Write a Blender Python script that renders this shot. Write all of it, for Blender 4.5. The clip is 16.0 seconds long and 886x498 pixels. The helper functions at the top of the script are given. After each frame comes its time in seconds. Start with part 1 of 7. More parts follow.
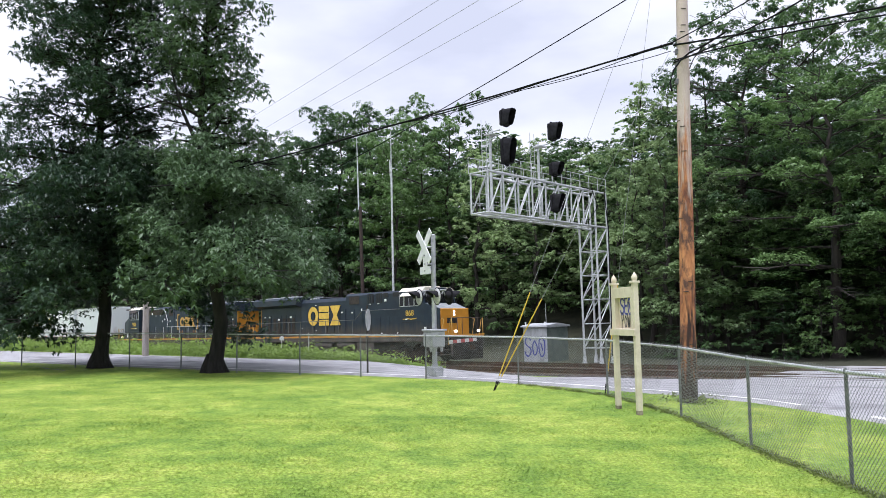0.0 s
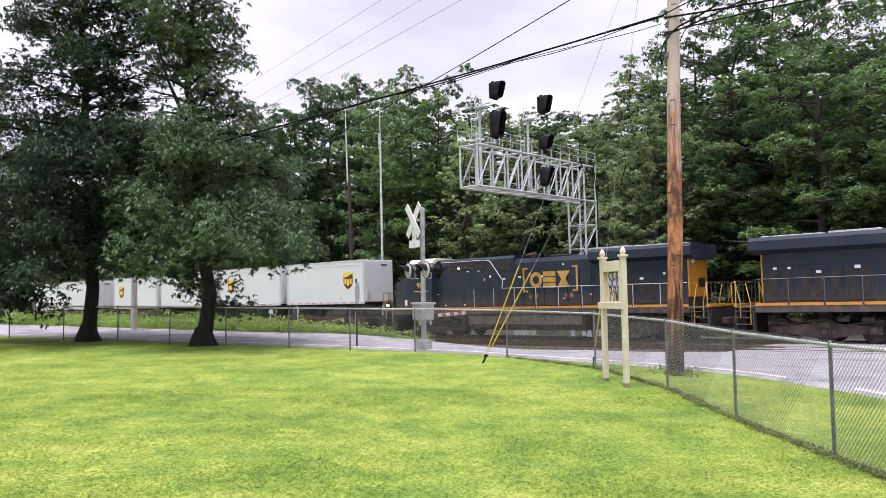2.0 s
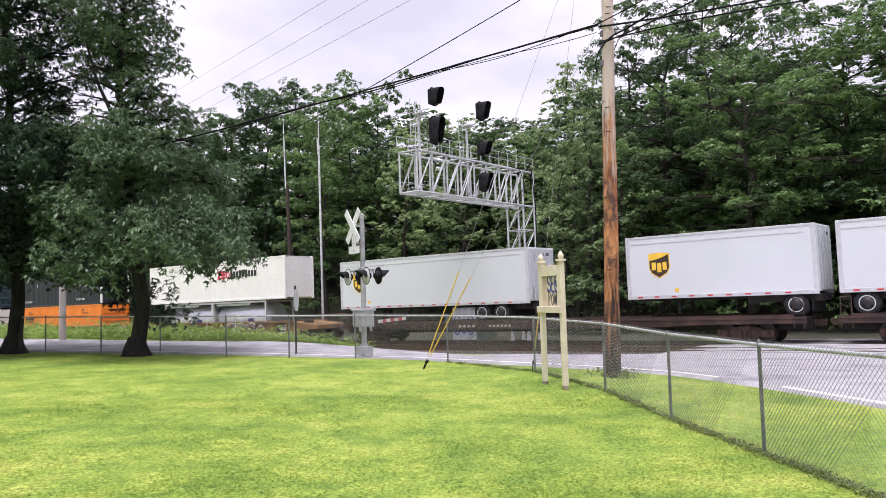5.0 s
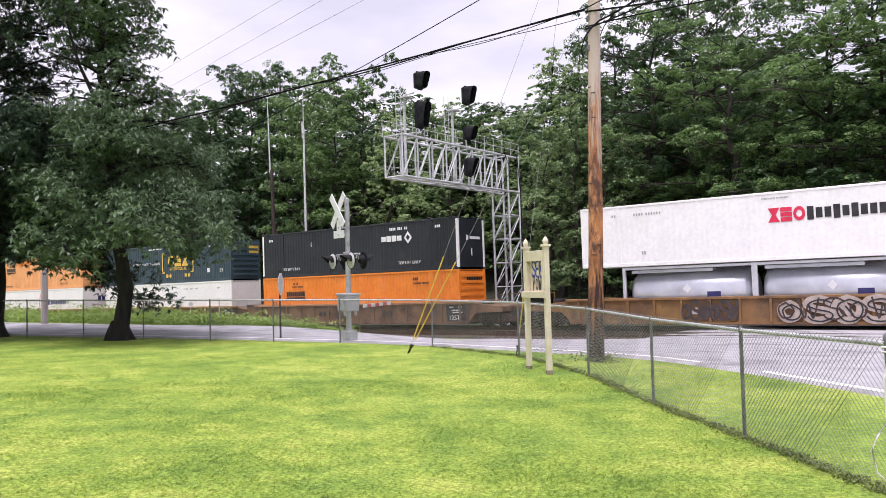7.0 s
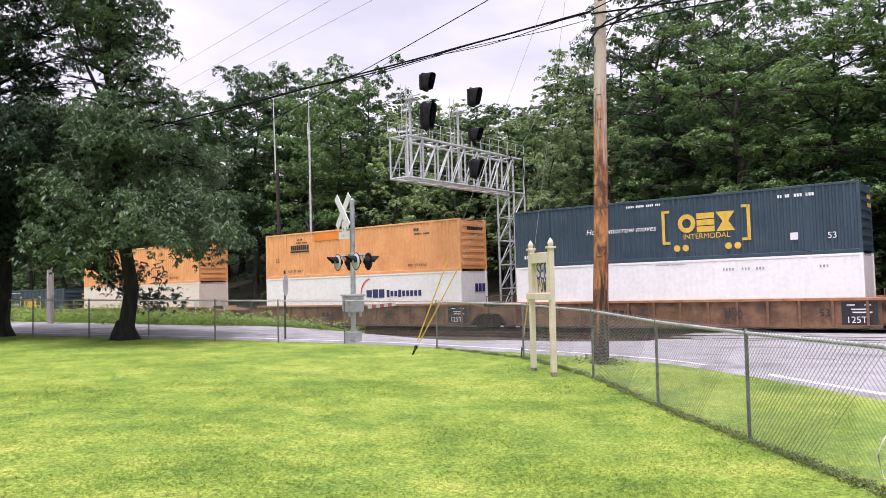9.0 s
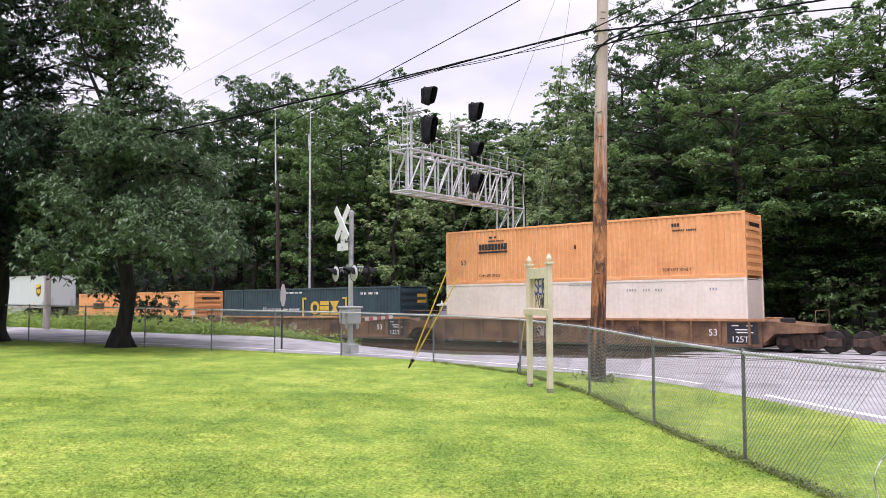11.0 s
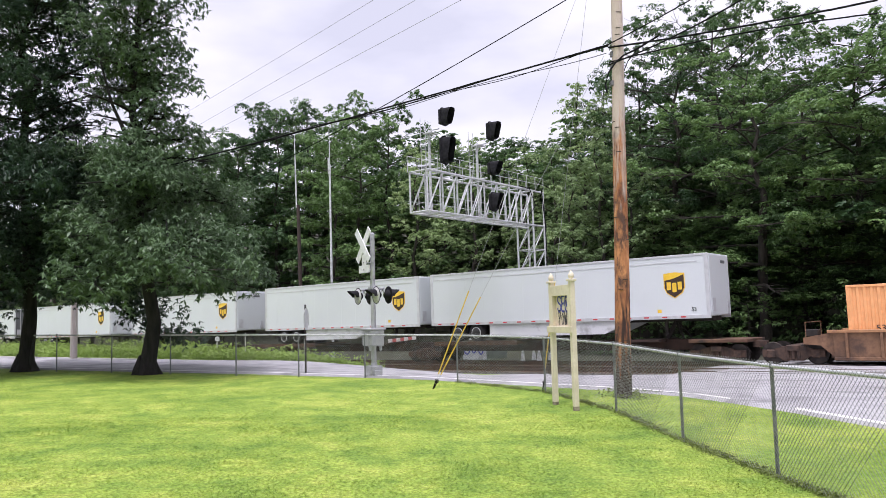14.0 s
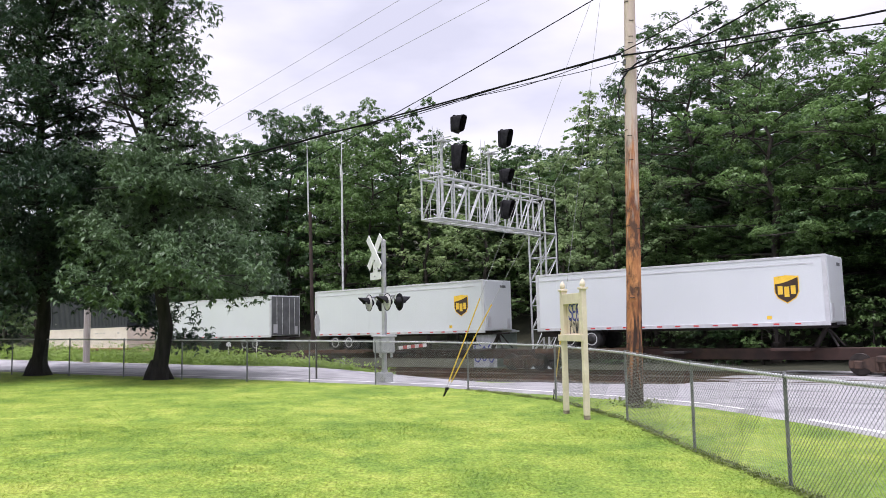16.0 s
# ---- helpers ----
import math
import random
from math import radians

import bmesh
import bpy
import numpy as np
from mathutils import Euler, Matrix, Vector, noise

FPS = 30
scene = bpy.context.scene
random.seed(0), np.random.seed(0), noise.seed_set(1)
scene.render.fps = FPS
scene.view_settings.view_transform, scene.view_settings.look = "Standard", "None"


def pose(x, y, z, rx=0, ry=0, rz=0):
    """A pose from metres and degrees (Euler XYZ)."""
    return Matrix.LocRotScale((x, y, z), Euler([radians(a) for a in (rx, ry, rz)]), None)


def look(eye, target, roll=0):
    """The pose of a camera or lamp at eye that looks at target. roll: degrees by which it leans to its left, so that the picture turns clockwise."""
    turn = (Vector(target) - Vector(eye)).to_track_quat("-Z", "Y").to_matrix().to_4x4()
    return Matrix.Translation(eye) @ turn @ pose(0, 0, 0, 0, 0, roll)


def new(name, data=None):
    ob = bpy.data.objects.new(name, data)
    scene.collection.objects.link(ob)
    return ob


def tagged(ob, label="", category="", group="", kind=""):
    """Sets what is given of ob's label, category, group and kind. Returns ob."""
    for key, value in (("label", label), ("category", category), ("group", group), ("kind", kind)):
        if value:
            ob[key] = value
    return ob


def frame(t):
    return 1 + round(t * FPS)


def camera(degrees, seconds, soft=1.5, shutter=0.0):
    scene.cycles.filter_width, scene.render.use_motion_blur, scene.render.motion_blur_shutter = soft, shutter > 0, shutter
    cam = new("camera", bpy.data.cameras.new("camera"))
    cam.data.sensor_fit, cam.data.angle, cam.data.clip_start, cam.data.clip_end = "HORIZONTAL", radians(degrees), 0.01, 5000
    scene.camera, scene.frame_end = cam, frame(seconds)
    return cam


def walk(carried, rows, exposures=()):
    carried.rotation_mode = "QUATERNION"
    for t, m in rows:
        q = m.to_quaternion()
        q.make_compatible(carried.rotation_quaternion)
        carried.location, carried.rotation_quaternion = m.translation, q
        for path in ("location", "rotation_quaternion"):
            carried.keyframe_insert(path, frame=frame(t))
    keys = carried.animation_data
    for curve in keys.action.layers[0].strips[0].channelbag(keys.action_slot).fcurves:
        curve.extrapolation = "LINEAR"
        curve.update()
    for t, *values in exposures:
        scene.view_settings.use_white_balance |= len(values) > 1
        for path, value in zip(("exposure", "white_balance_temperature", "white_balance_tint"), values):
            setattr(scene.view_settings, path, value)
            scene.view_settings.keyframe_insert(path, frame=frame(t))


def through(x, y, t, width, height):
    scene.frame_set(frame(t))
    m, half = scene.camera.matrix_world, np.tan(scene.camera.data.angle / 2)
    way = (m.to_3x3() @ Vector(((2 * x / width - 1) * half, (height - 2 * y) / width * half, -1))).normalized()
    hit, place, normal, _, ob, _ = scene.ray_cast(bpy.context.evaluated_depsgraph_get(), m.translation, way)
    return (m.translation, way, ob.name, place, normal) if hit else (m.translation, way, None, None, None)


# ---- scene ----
cam = camera(59.0, 16.0, soft=0.5)
EYE = 1.65
# seconds, yaw, pitch, roll of a phone held by someone standing on the lawn
ROWS = [
    (0.0, 0.00, 5.17, 1.04), (0.5, -0.15, 4.44, 1.00), (1.0, -0.33, 3.85, 0.89), (1.5, -0.52, 3.43, 0.91),
    (2.0, -0.80, 3.22, 1.02), (2.5, -1.29, 3.23, 1.09), (3.0, -1.93, 3.42, 1.30), (3.5, -2.73, 3.74, 1.48),
    (4.0, -3.70, 4.00, 1.63), (6.5, -6.13, 2.47, 1.51), (7.0, -6.26, 2.39, 1.48), (7.5, -6.35, 2.39, 1.35),
    (8.0, -6.30, 2.42, 1.26), (8.5, -6.15, 2.42, 1.24), (9.0, -5.91, 2.50, 1.21), (11.5, -6.15, 3.95, -0.05),
    (12.0, -6.34, 4.47, 0.16), (12.5, -6.11, 4.93, 0.55), (13.0, -5.58, 5.20, 0.94), (13.5, -4.96, 5.19, 1.31),
    (14.0, -4.43, 4.97, 1.48), (14.5, -4.05, 4.73, 1.51), (15.0, -3.87, 4.72, 1.37), (15.5, -3.78, 4.98, 1.24),
    (16.0, -3.64, 5.52, 1.03),
]
walk(cam, [(t, pose(0, 0, EYE, 90 + p, r, y)) for t, y, p, r in ROWS], exposures=[(0.0, 0.68, 5900, 18), (1.0, 0.71, 6050, 23), (2.0, 0.73, 6200, 26), (3.0, 0.74, 6250, 27), (4.2, 0.73, 6230, 27), (6.5, 0.72, 6270, 28), (9.0, 0.72, 6270, 28), (11.5, 0.69, 6200, 26), (13.0, 0.69, 6150, 24), (16.0, 0.69, 6150, 24)])

# ---- world and sun ----
SUN_EL, SUN_AZ = radians(74), radians(205)
world = bpy.data.worlds.new("overcast_sky")
scene.world = world
world.use_nodes = True
wn, wl = world.node_tree.nodes, world.node_tree.links
wn.clear()
w_out, w_bg = wn.new("ShaderNodeOutputWorld"), wn.new("ShaderNodeBackground")
w_sky, w_mix = wn.new("ShaderNodeTexSky"), wn.new("ShaderNodeMix")
w_sky.sky_type, w_sky.sun_disc = "NISHITA", False
w_sky.sun_elevation, w_sky.sun_rotation = SUN_EL, SUN_AZ
w_co, w_map, w_noise, w_ramp = (wn.new("ShaderNode" + n) for n in ("TexCoord", "Mapping", "TexNoise", "ValToRGB"))
w_map.inputs["Scale"].default_value = (1.6, 1.6, 4.5)
w_noise.inputs["Scale"].default_value, w_noise.inputs["Detail"].default_value = 1.7, 5.0
w_ramp.color_ramp.elements[0].position, w_ramp.color_ramp.elements[0].color = 0.36, (6.7, 6.95, 7.55, 1)
w_ramp.color_ramp.elements[1].position, w_ramp.color_ramp.elements[1].color = 0.62, (9.7, 9.8, 9.85, 1)
w_mix.data_type = "RGBA"
w_mix.inputs["Factor"].default_value = 0.93
wl.new(w_co.outputs["Generated"], w_map.inputs["Vector"])
wl.new(w_map.outputs["Vector"], w_noise.inputs["Vector"])
wl.new(w_noise.outputs["Fac"], w_ramp.inputs["Fac"])
wl.new(w_sky.outputs["Color"], w_mix.inputs["A"])
wl.new(w_ramp.outputs["Color"], w_mix.inputs["B"])
wl.new(w_mix.outputs["Result"], w_bg.inputs["Color"])
w_bg.inputs["Strength"].default_value = 0.072
wl.new(w_bg.outputs["Background"], w_out.inputs["Surface"])
sun = new("sun", bpy.data.lights.new("sun", "SUN"))
sun.data.energy, sun.data.angle, sun.data.color = 2.9, radians(35), (1.0, 0.98, 0.95)
sun.matrix_world = look((0, 0, 30), (math.sin(SUN_AZ) * -10, math.cos(SUN_AZ) * -10, 30 - 10 * math.tan(SUN_EL)))

# ---- mesh building ----


class Mb:
    """Vertices and faces of one mesh, collected from simple solids."""

    def __init__(self):
        self.v, self.f, self.s = [], [], []

    def add(self, vs, fs, smooth=False):
        n = len(self.v)
        self.v += [tuple(p) for p in vs]
        self.f += [tuple(i + n for i in q) for q in fs]
        self.s += [smooth] * len(fs)
        return self

    def box(self, x0, x1, y0, y1, z0, z1, m=None, b=0.0):
        if b > 0:
            bm = bmesh.new()
            bmesh.ops.create_cube(bm, size=1, matrix=Matrix.Translation(((x0 + x1) / 2, (y0 + y1) / 2, (z0 + z1) / 2)) @ Matrix.Diagonal((x1 - x0, y1 - y0, z1 - z0, 1)))
            bmesh.ops.bevel(bm, geom=bm.edges[:], offset=b, segments=1, affect="EDGES")
            bm.verts.index_update()
            vs, fs = [v.co.copy() for v in bm.verts], [[v.index for v in q.verts] for q in bm.faces]
            bm.free()
        else:
            vs = [Vector((x, y, z)) for z in (z0, z1) for y in (y0, y1) for x in (x0, x1)]
            fs = [(0, 2, 3, 1), (4, 5, 7, 6), (0, 1, 5, 4), (2, 6, 7, 3), (0, 4, 6, 2), (1, 3, 7, 5)]
        if m is not None:
            vs = [m @ v for v in vs]
        return self.add(vs, fs)

    def tube(self, p, q, r0, r1=None, n=8, caps=True):
        return self.path([p, q], [r0, r0 if r1 is None else r1], n, caps)

    def path(self, pts, rs, n=8, caps=True):
        pts = [Vector(p) for p in pts]
        if not isinstance(rs, (list, tuple)):
            rs = [rs] * len(pts)
        vs, fs = [], []
        for i, p in enumerate(pts):
            d = (pts[min(i + 1, len(pts) - 1)] - pts[max(i - 1, 0)]).normalized()
            a = d.cross(Vector((0, 0, 1)) if abs(d.z) < 0.9 else Vector((1, 0, 0))).normalized()
            c = d.cross(a)
            vs += [p + (a * math.cos(2 * math.pi * k / n) + c * math.sin(2 * math.pi * k / n)) * rs[i] for k in range(n)]
        for i in range(len(pts) - 1):
            fs += [(i * n + k, i * n + (k + 1) % n, (i + 1) * n + (k + 1) % n, (i + 1) * n + k) for k in range(n)]
        self.add(vs, fs, True)
        if caps:
            e = (len(pts) - 1) * n
            self.add(vs[:n], [tuple(reversed(range(n)))])
            self.add(vs[e:], [tuple(range(n))])
        return self

    def prism(self, prof, a0, a1, axis="y"):
        """A closed 2D profile drawn out along an axis: y takes (x, z), x takes (y, z), z takes (x, y)."""
        put = {"y": lambda u, w, a: (u, a, w), "x": lambda u, w, a: (a, u, w), "z": lambda u, w, a: (u, w, a)}[axis]
        n = len(prof)
        vs = [put(u, w, a0) for u, w in prof] + [put(u, w, a1) for u, w in prof]
        fs = [tuple(range(n)), tuple(reversed(range(n, 2 * n)))] + [(k, n + k, n + (k + 1) % n, (k + 1) % n) for k in range(n)]
        return self.add(vs, fs)

    def quad(self, *ps):
        return self.add(ps, [tuple(range(len(ps)))])

    def mesh(self, name):
        me = bpy.data.meshes.new(name)
        me.from_pydata(self.v, [], self.f)
        me.polygons.foreach_set("use_smooth", self.s)
        bm = bmesh.new()
        bm.from_mesh(me)
        if len(bm.faces) < 20000:
            bmesh.ops.recalc_face_normals(bm, faces=bm.faces[:])
        bm.to_mesh(me)
        bm.free()
        return me


def part(name, mb, material, parent=None, label="", m=None):
    """One mesh object, under a thing or a part."""
    me = mb if isinstance(mb, bpy.types.Mesh) else mb.mesh(name)
    if not me.materials:
        me.materials.append(material)
    ob = new(name, me)
    ob.parent = parent
    if m is not None:
        ob.matrix_basis = m
    if label:
        ob["label"] = label
    return ob


def thing(name, label, category, group="", m=None):
    ob = new(name)
    ob.empty_display_size = 0.2
    if m is not None:
        ob.matrix_basis = m
    return tagged(ob, label, category, group)


def quads_mesh(name, q, material):
    """A mesh of loose faces from an array (n, corners, 3)."""
    n, k = len(q), len(q[0])
    me = bpy.data.meshes.new(name)
    me.vertices.add(k * n)
    me.vertices.foreach_set("co", np.asarray(q, np.float32).ravel())
    me.loops.add(k * n)
    me.loops.foreach_set("vertex_index", np.arange(k * n, dtype=np.int32))
    me.polygons.add(n)
    me.polygons.foreach_set("loop_start", np.arange(0, k * n, k, dtype=np.int32))
    me.update(calc_edges=True)
    me.materials.append(material)
    return me


def lettering(text, size, material, parent, m, label="", slant=0.0):
    """Flat letters of a given cap height, as a mesh part."""
    cu = bpy.data.curves.new("writing", "FONT")
    cu.body, cu.size, cu.align_x, cu.align_y, cu.extrude = text, size * 1.4, "CENTER", "CENTER", 0.004
    cu.shear = slant
    tmp = bpy.data.objects.new("writing", cu)
    me = bpy.data.meshes.new_from_object(tmp)
    bpy.data.objects.remove(tmp)
    me.materials.clear()
    return part("writing", me, material, parent, label, m)


# ---- materials ----
def surface(name, c1, c2, scale=3.0, rough=0.7, metal=0.0, bump=0.0, fine=40.0, c3=None, c3_scale=0.6, c3_at=0.55, c3_to=0.68, spec=0.5, island=0.0, stretch=(1, 1, 1), rand=0.0):
    """A procedural surface: two tones at one scale, stains of a third at a larger one, fine relief."""
    m = bpy.data.materials.new(name)
    m.use_nodes = True
    nt = m.node_tree
    N, L = nt.nodes, nt.links
    bs = N["Principled BSDF"]
    co, mp = N.new("ShaderNodeTexCoord"), N.new("ShaderNodeMapping")
    mp.inputs["Scale"].default_value = stretch
    L.new(co.outputs["Object"], mp.inputs["Vector"])
    n1, n2 = N.new("ShaderNodeTexNoise"), N.new("ShaderNodeTexNoise")
    for n, s in ((n1, scale), (n2, fine)):
        n.inputs["Scale"].default_value, n.inputs["Detail"].default_value = s, 6
        L.new(mp.outputs["Vector"], n.inputs["Vector"])
    r1 = N.new("ShaderNodeValToRGB")
    r1.color_ramp.elements[0].position, r1.color_ramp.elements[1].position = 0.35, 0.65
    r1.color_ramp.elements[0].color, r1.color_ramp.elements[1].color = (*c1, 1), (*c2, 1)
    L.new(n1.outputs["Fac"], r1.inputs["Fac"])
    col = r1.outputs["Color"]

    def mixed(fac, a, b, kind="MIX"):
        mx = N.new("ShaderNodeMix")
        mx.data_type, mx.blend_type = "RGBA", kind
        for sock, val in (("Factor", fac), ("A", a), ("B", b)):
            if isinstance(val, bpy.types.NodeSocket):
                L.new(val, mx.inputs[sock])
            else:
                mx.inputs[sock].default_value = val if sock == "Factor" else (*val, 1)
        return mx.outputs["Result"]

    fr = N.new("ShaderNodeMapRange")
    fr.inputs["To Min"].default_value, fr.inputs["To Max"].default_value = 0.7, 1.3
    L.new(n2.outputs["Fac"], fr.inputs["Value"])
    cv = N.new("ShaderNodeCombineColor")
    for k in ("Red", "Green", "Blue"):
        L.new(fr.outputs["Result"], cv.inputs[k])
    col = mixed(0.5, col, cv.outputs["Color"], "MULTIPLY")
    if c3:
        n3 = N.new("ShaderNodeTexNoise")
        n3.inputs["Scale"].default_value, n3.inputs["Detail"].default_value = c3_scale, 8
        n3.inputs["Roughness"].default_value = 0.65
        L.new(mp.outputs["Vector"], n3.inputs["Vector"])
        m3 = N.new("ShaderNodeMapRange")
        m3.inputs["From Min"].default_value, m3.inputs["From Max"].default_value = c3_at, c3_to
        L.new(n3.outputs["Fac"], m3.inputs["Value"])
        col = mixed(m3.outputs["Result"], col, c3)
    if island or rand:
        src = N.new("ShaderNodeNewGeometry").outputs["Random Per Island"] if island else N.new("ShaderNodeObjectInfo").outputs["Random"]
        iv = N.new("ShaderNodeMapRange")
        a = island or rand
        iv.inputs["To Min"].default_value, iv.inputs["To Max"].default_value = 1 - a, 1 + a
        L.new(src, iv.inputs["Value"])
        cc = N.new("ShaderNodeCombineColor")
        for k in ("Red", "Green", "Blue"):
            L.new(iv.outputs["Result"], cc.inputs[k])
        col = mixed(1.0, col, cc.outputs["Color"], "MULTIPLY")
    L.new(col, bs.inputs["Base Color"])
    bs.inputs["Roughness"].default_value, bs.inputs["Metallic"].default_value = rough, metal
    bs.inputs["Specular IOR Level"].default_value = spec
    if bump:
        bp = N.new("ShaderNodeBump")
        bp.inputs["Strength"].default_value, bp.inputs["Distance"].default_value = bump, 0.02
        L.new(n2.outputs["Fac"], bp.inputs["Height"])
        L.new(bp.outputs["Normal"], bs.inputs["Normal"])
    return m


def foliage(name, dark, light, through=0.35, rough=0.55, patch=0.45):
    """Leaves: tone varies leaf by leaf and tree by tree, some light passes through."""
    m = bpy.data.materials.new(name)
    m.use_nodes = True
    nt = m.node_tree
    N, L = nt.nodes, nt.links
    bs, out = N["Principled BSDF"], N["Material Output"]
    geo, info = N.new("ShaderNodeNewGeometry"), N.new("ShaderNodeObjectInfo")
    co, nz = N.new("ShaderNodeTexCoord"), N.new("ShaderNodeTexNoise")
    nz.inputs["Scale"].default_value, nz.inputs["Detail"].default_value = patch, 4
    L.new(co.outputs["Object"], nz.inputs["Vector"])
    a1, a2 = N.new("ShaderNodeMath"), N.new("ShaderNodeMath")
    a1.operation, a2.operation = "MULTIPLY_ADD", "ADD"
    a1.inputs[1].default_value = 0.22
    L.new(geo.outputs["Random Per Island"], a1.inputs[0])
    L.new(nz.outputs["Fac"], a1.inputs[2])
    L.new(a1.outputs[0], a2.inputs[0])
    L.new(info.outputs["Random"], a2.inputs[1])
    rg = N.new("ShaderNodeMapRange")
    rg.inputs["From Min"].default_value, rg.inputs["From Max"].default_value = 0.4, 1.55
    L.new(a2.outputs[0], rg.inputs["Value"])
    mx = N.new("ShaderNodeMix")
    mx.data_type = "RGBA"
    mx.inputs["A"].default_value, mx.inputs["B"].default_value = (*dark, 1), (*light, 1)
    L.new(rg.outputs["Result"], mx.inputs["Factor"])
    tr, ms = N.new("ShaderNodeBsdfTranslucent"), N.new("ShaderNodeMixShader")
    L.new(mx.outputs["Result"], bs.inputs["Base Color"])
    L.new(mx.outputs["Result"], tr.inputs["Color"])
    bs.inputs["Roughness"].default_value = rough
    bs.inputs["Specular IOR Level"].default_value = 0.36
    ms.inputs["Fac"].default_value = through
    L.new(bs.outputs["BSDF"], ms.inputs[1])
    L.new(tr.outputs["BSDF"], ms.inputs[2])
    L.new(ms.outputs["Shader"], out.inputs["Surface"])
    return m


def turf(name, through):
    """Mown turf: yellow-green grass with darker clover patches, straw and paler worn places, at three sizes."""
    m = foliage(name, (0.5, 0.5, 0.5), (0.6, 0.6, 0.6), through, 0.75)
    nt = m.node_tree
    N, L = nt.nodes, nt.links
    mx = N["Mix"]
    N["Principled BSDF"].inputs["Specular IOR Level"].default_value = 0.08
    co, geo = N["Texture Coordinate"], N["Geometry"]
    total = None
    for scale, detail, share in ((0.42, 5, 0.42), (1.7, 7, 0.34), (7.5, 5, 0.24)):
        nz, ad = N.new("ShaderNodeTexNoise"), N.new("ShaderNodeMath")
        nz.inputs["Scale"].default_value, nz.inputs["Detail"].default_value = scale, detail
        L.new(co.outputs["Object"], nz.inputs["Vector"])
        ad.operation = "MULTIPLY_ADD"
        ad.inputs[1].default_value = share
        L.new(nz.outputs["Fac"], ad.inputs[0])
        if total is None:
            ad.inputs[2].default_value = 0.0
        else:
            L.new(total, ad.inputs[2])
        total = ad.outputs[0]
    rp = N.new("ShaderNodeValToRGB")
    for at in (0.46, 0.52):
        rp.color_ramp.elements.new(at)
    for el, (at, tone) in zip(rp.color_ramp.elements, ((0.39, (0.14, 0.232, 0.042)), (0.46, (0.187, 0.283, 0.049)), (0.53, (0.245, 0.335, 0.059)), (0.62, (0.34, 0.4, 0.086)))):
        el.position, el.color = at, (*tone, 1)
    L.new(total, rp.inputs["Fac"])
    grain, gr, gs = N.new("ShaderNodeTexNoise"), N.new("ShaderNodeMapRange"), N.new("ShaderNodeVectorMath")
    grain.inputs["Scale"].default_value, grain.inputs["Detail"].default_value = 26, 5
    L.new(co.outputs["Object"], grain.inputs["Vector"])
    gr.inputs["From Min"].default_value, gr.inputs["From Max"].default_value = 0.35, 0.65
    gr.inputs["To Min"].default_value, gr.inputs["To Max"].default_value = 0.66, 1.32
    L.new(grain.outputs["Fac"], gr.inputs["Value"])
    gs.operation = "SCALE"
    L.new(rp.outputs["Color"], gs.inputs[0])
    L.new(gr.outputs["Result"], gs.inputs["Scale"])
    out = gs.outputs["Vector"]
    fine, bp = N.new("ShaderNodeTexNoise"), N.new("ShaderNodeBump")
    fine.inputs["Scale"].default_value, fine.inputs["Detail"].default_value = 30, 6
    L.new(co.outputs["Object"], fine.inputs["Vector"])
    L.new(fine.outputs["Fac"], bp.inputs["Height"])
    bp.inputs["Strength"].default_value, bp.inputs["Distance"].default_value = 0.8, 0.03
    if not through:
        L.new(bp.outputs["Normal"], N["Principled BSDF"].inputs["Normal"])
    rg, sc = N.new("ShaderNodeMapRange"), N.new("ShaderNodeVectorMath")
    rg.inputs["To Min"].default_value, rg.inputs["To Max"].default_value = 0.8, 1.3
    sc.operation = "SCALE"
    L.new(geo.outputs["Random Per Island"], rg.inputs["Value"])
    L.new(out, sc.inputs[0])
    L.new(rg.outputs["Result"], sc.inputs["Scale"])
    for k in [k for k in mx.outputs["Result"].links]:
        L.new(sc.outputs["Vector"], k.to_socket)
    return m


GRASS_SOIL = turf("mown_turf", 0.0)
GRASS_BLADE = turf("grass_blades", 0.55)
# leaf litter with the shade under trees and train put into its colour
SHADED_SOIL = surface("forest_floor", (0.02, 0.024, 0.012), (0.045, 0.045, 0.024), 1.0, 0.95, bump=0.5, fine=20)
ASPHALT = surface("asphalt", (0.28, 0.275, 0.285), (0.38, 0.375, 0.385), 1.6, 0.75, bump=0.25, fine=90, c3=(0.19, 0.188, 0.195), c3_scale=0.5, c3_at=0.52, c3_to=0.62)
PATCH = surface("asphalt_patch", (0.1, 0.1, 0.11), (0.16, 0.16, 0.17), 2.5, 0.8, bump=0.25, fine=90)
LINE = surface("road_paint", (0.62, 0.62, 0.6), (0.8, 0.8, 0.78), 4, 0.7, c3=(0.35, 0.35, 0.36), c3_scale=6, c3_at=0.66, c3_to=0.74)
BALLAST = surface("ballast_bed", (0.026, 0.023, 0.021), (0.07, 0.063, 0.058), 6, 0.95, bump=1.0, fine=25)
STONE = surface("ballast_stone", (0.06, 0.055, 0.051), (0.15, 0.137, 0.128), 3, 0.9, island=0.4)
RAIL = surface("rail_steel", (0.08, 0.05, 0.035), (0.16, 0.1, 0.07), 8, 0.55, 0.6, fine=60)
SLEEPER = surface("sleeper_wood", (0.05, 0.04, 0.03), (0.12, 0.095, 0.07), 5, 0.9, bump=0.4, rand=0.25)
GALV = surface("galvanised_steel", (0.48, 0.5, 0.51), (0.62, 0.63, 0.64), 6, 0.5, 0.2, fine=50, c3=(0.3, 0.3, 0.29), c3_scale=2.5)
WIRE = surface("fence_wire", (0.14, 0.15, 0.15), (0.25, 0.26, 0.26), 5, 0.5, 0.3)
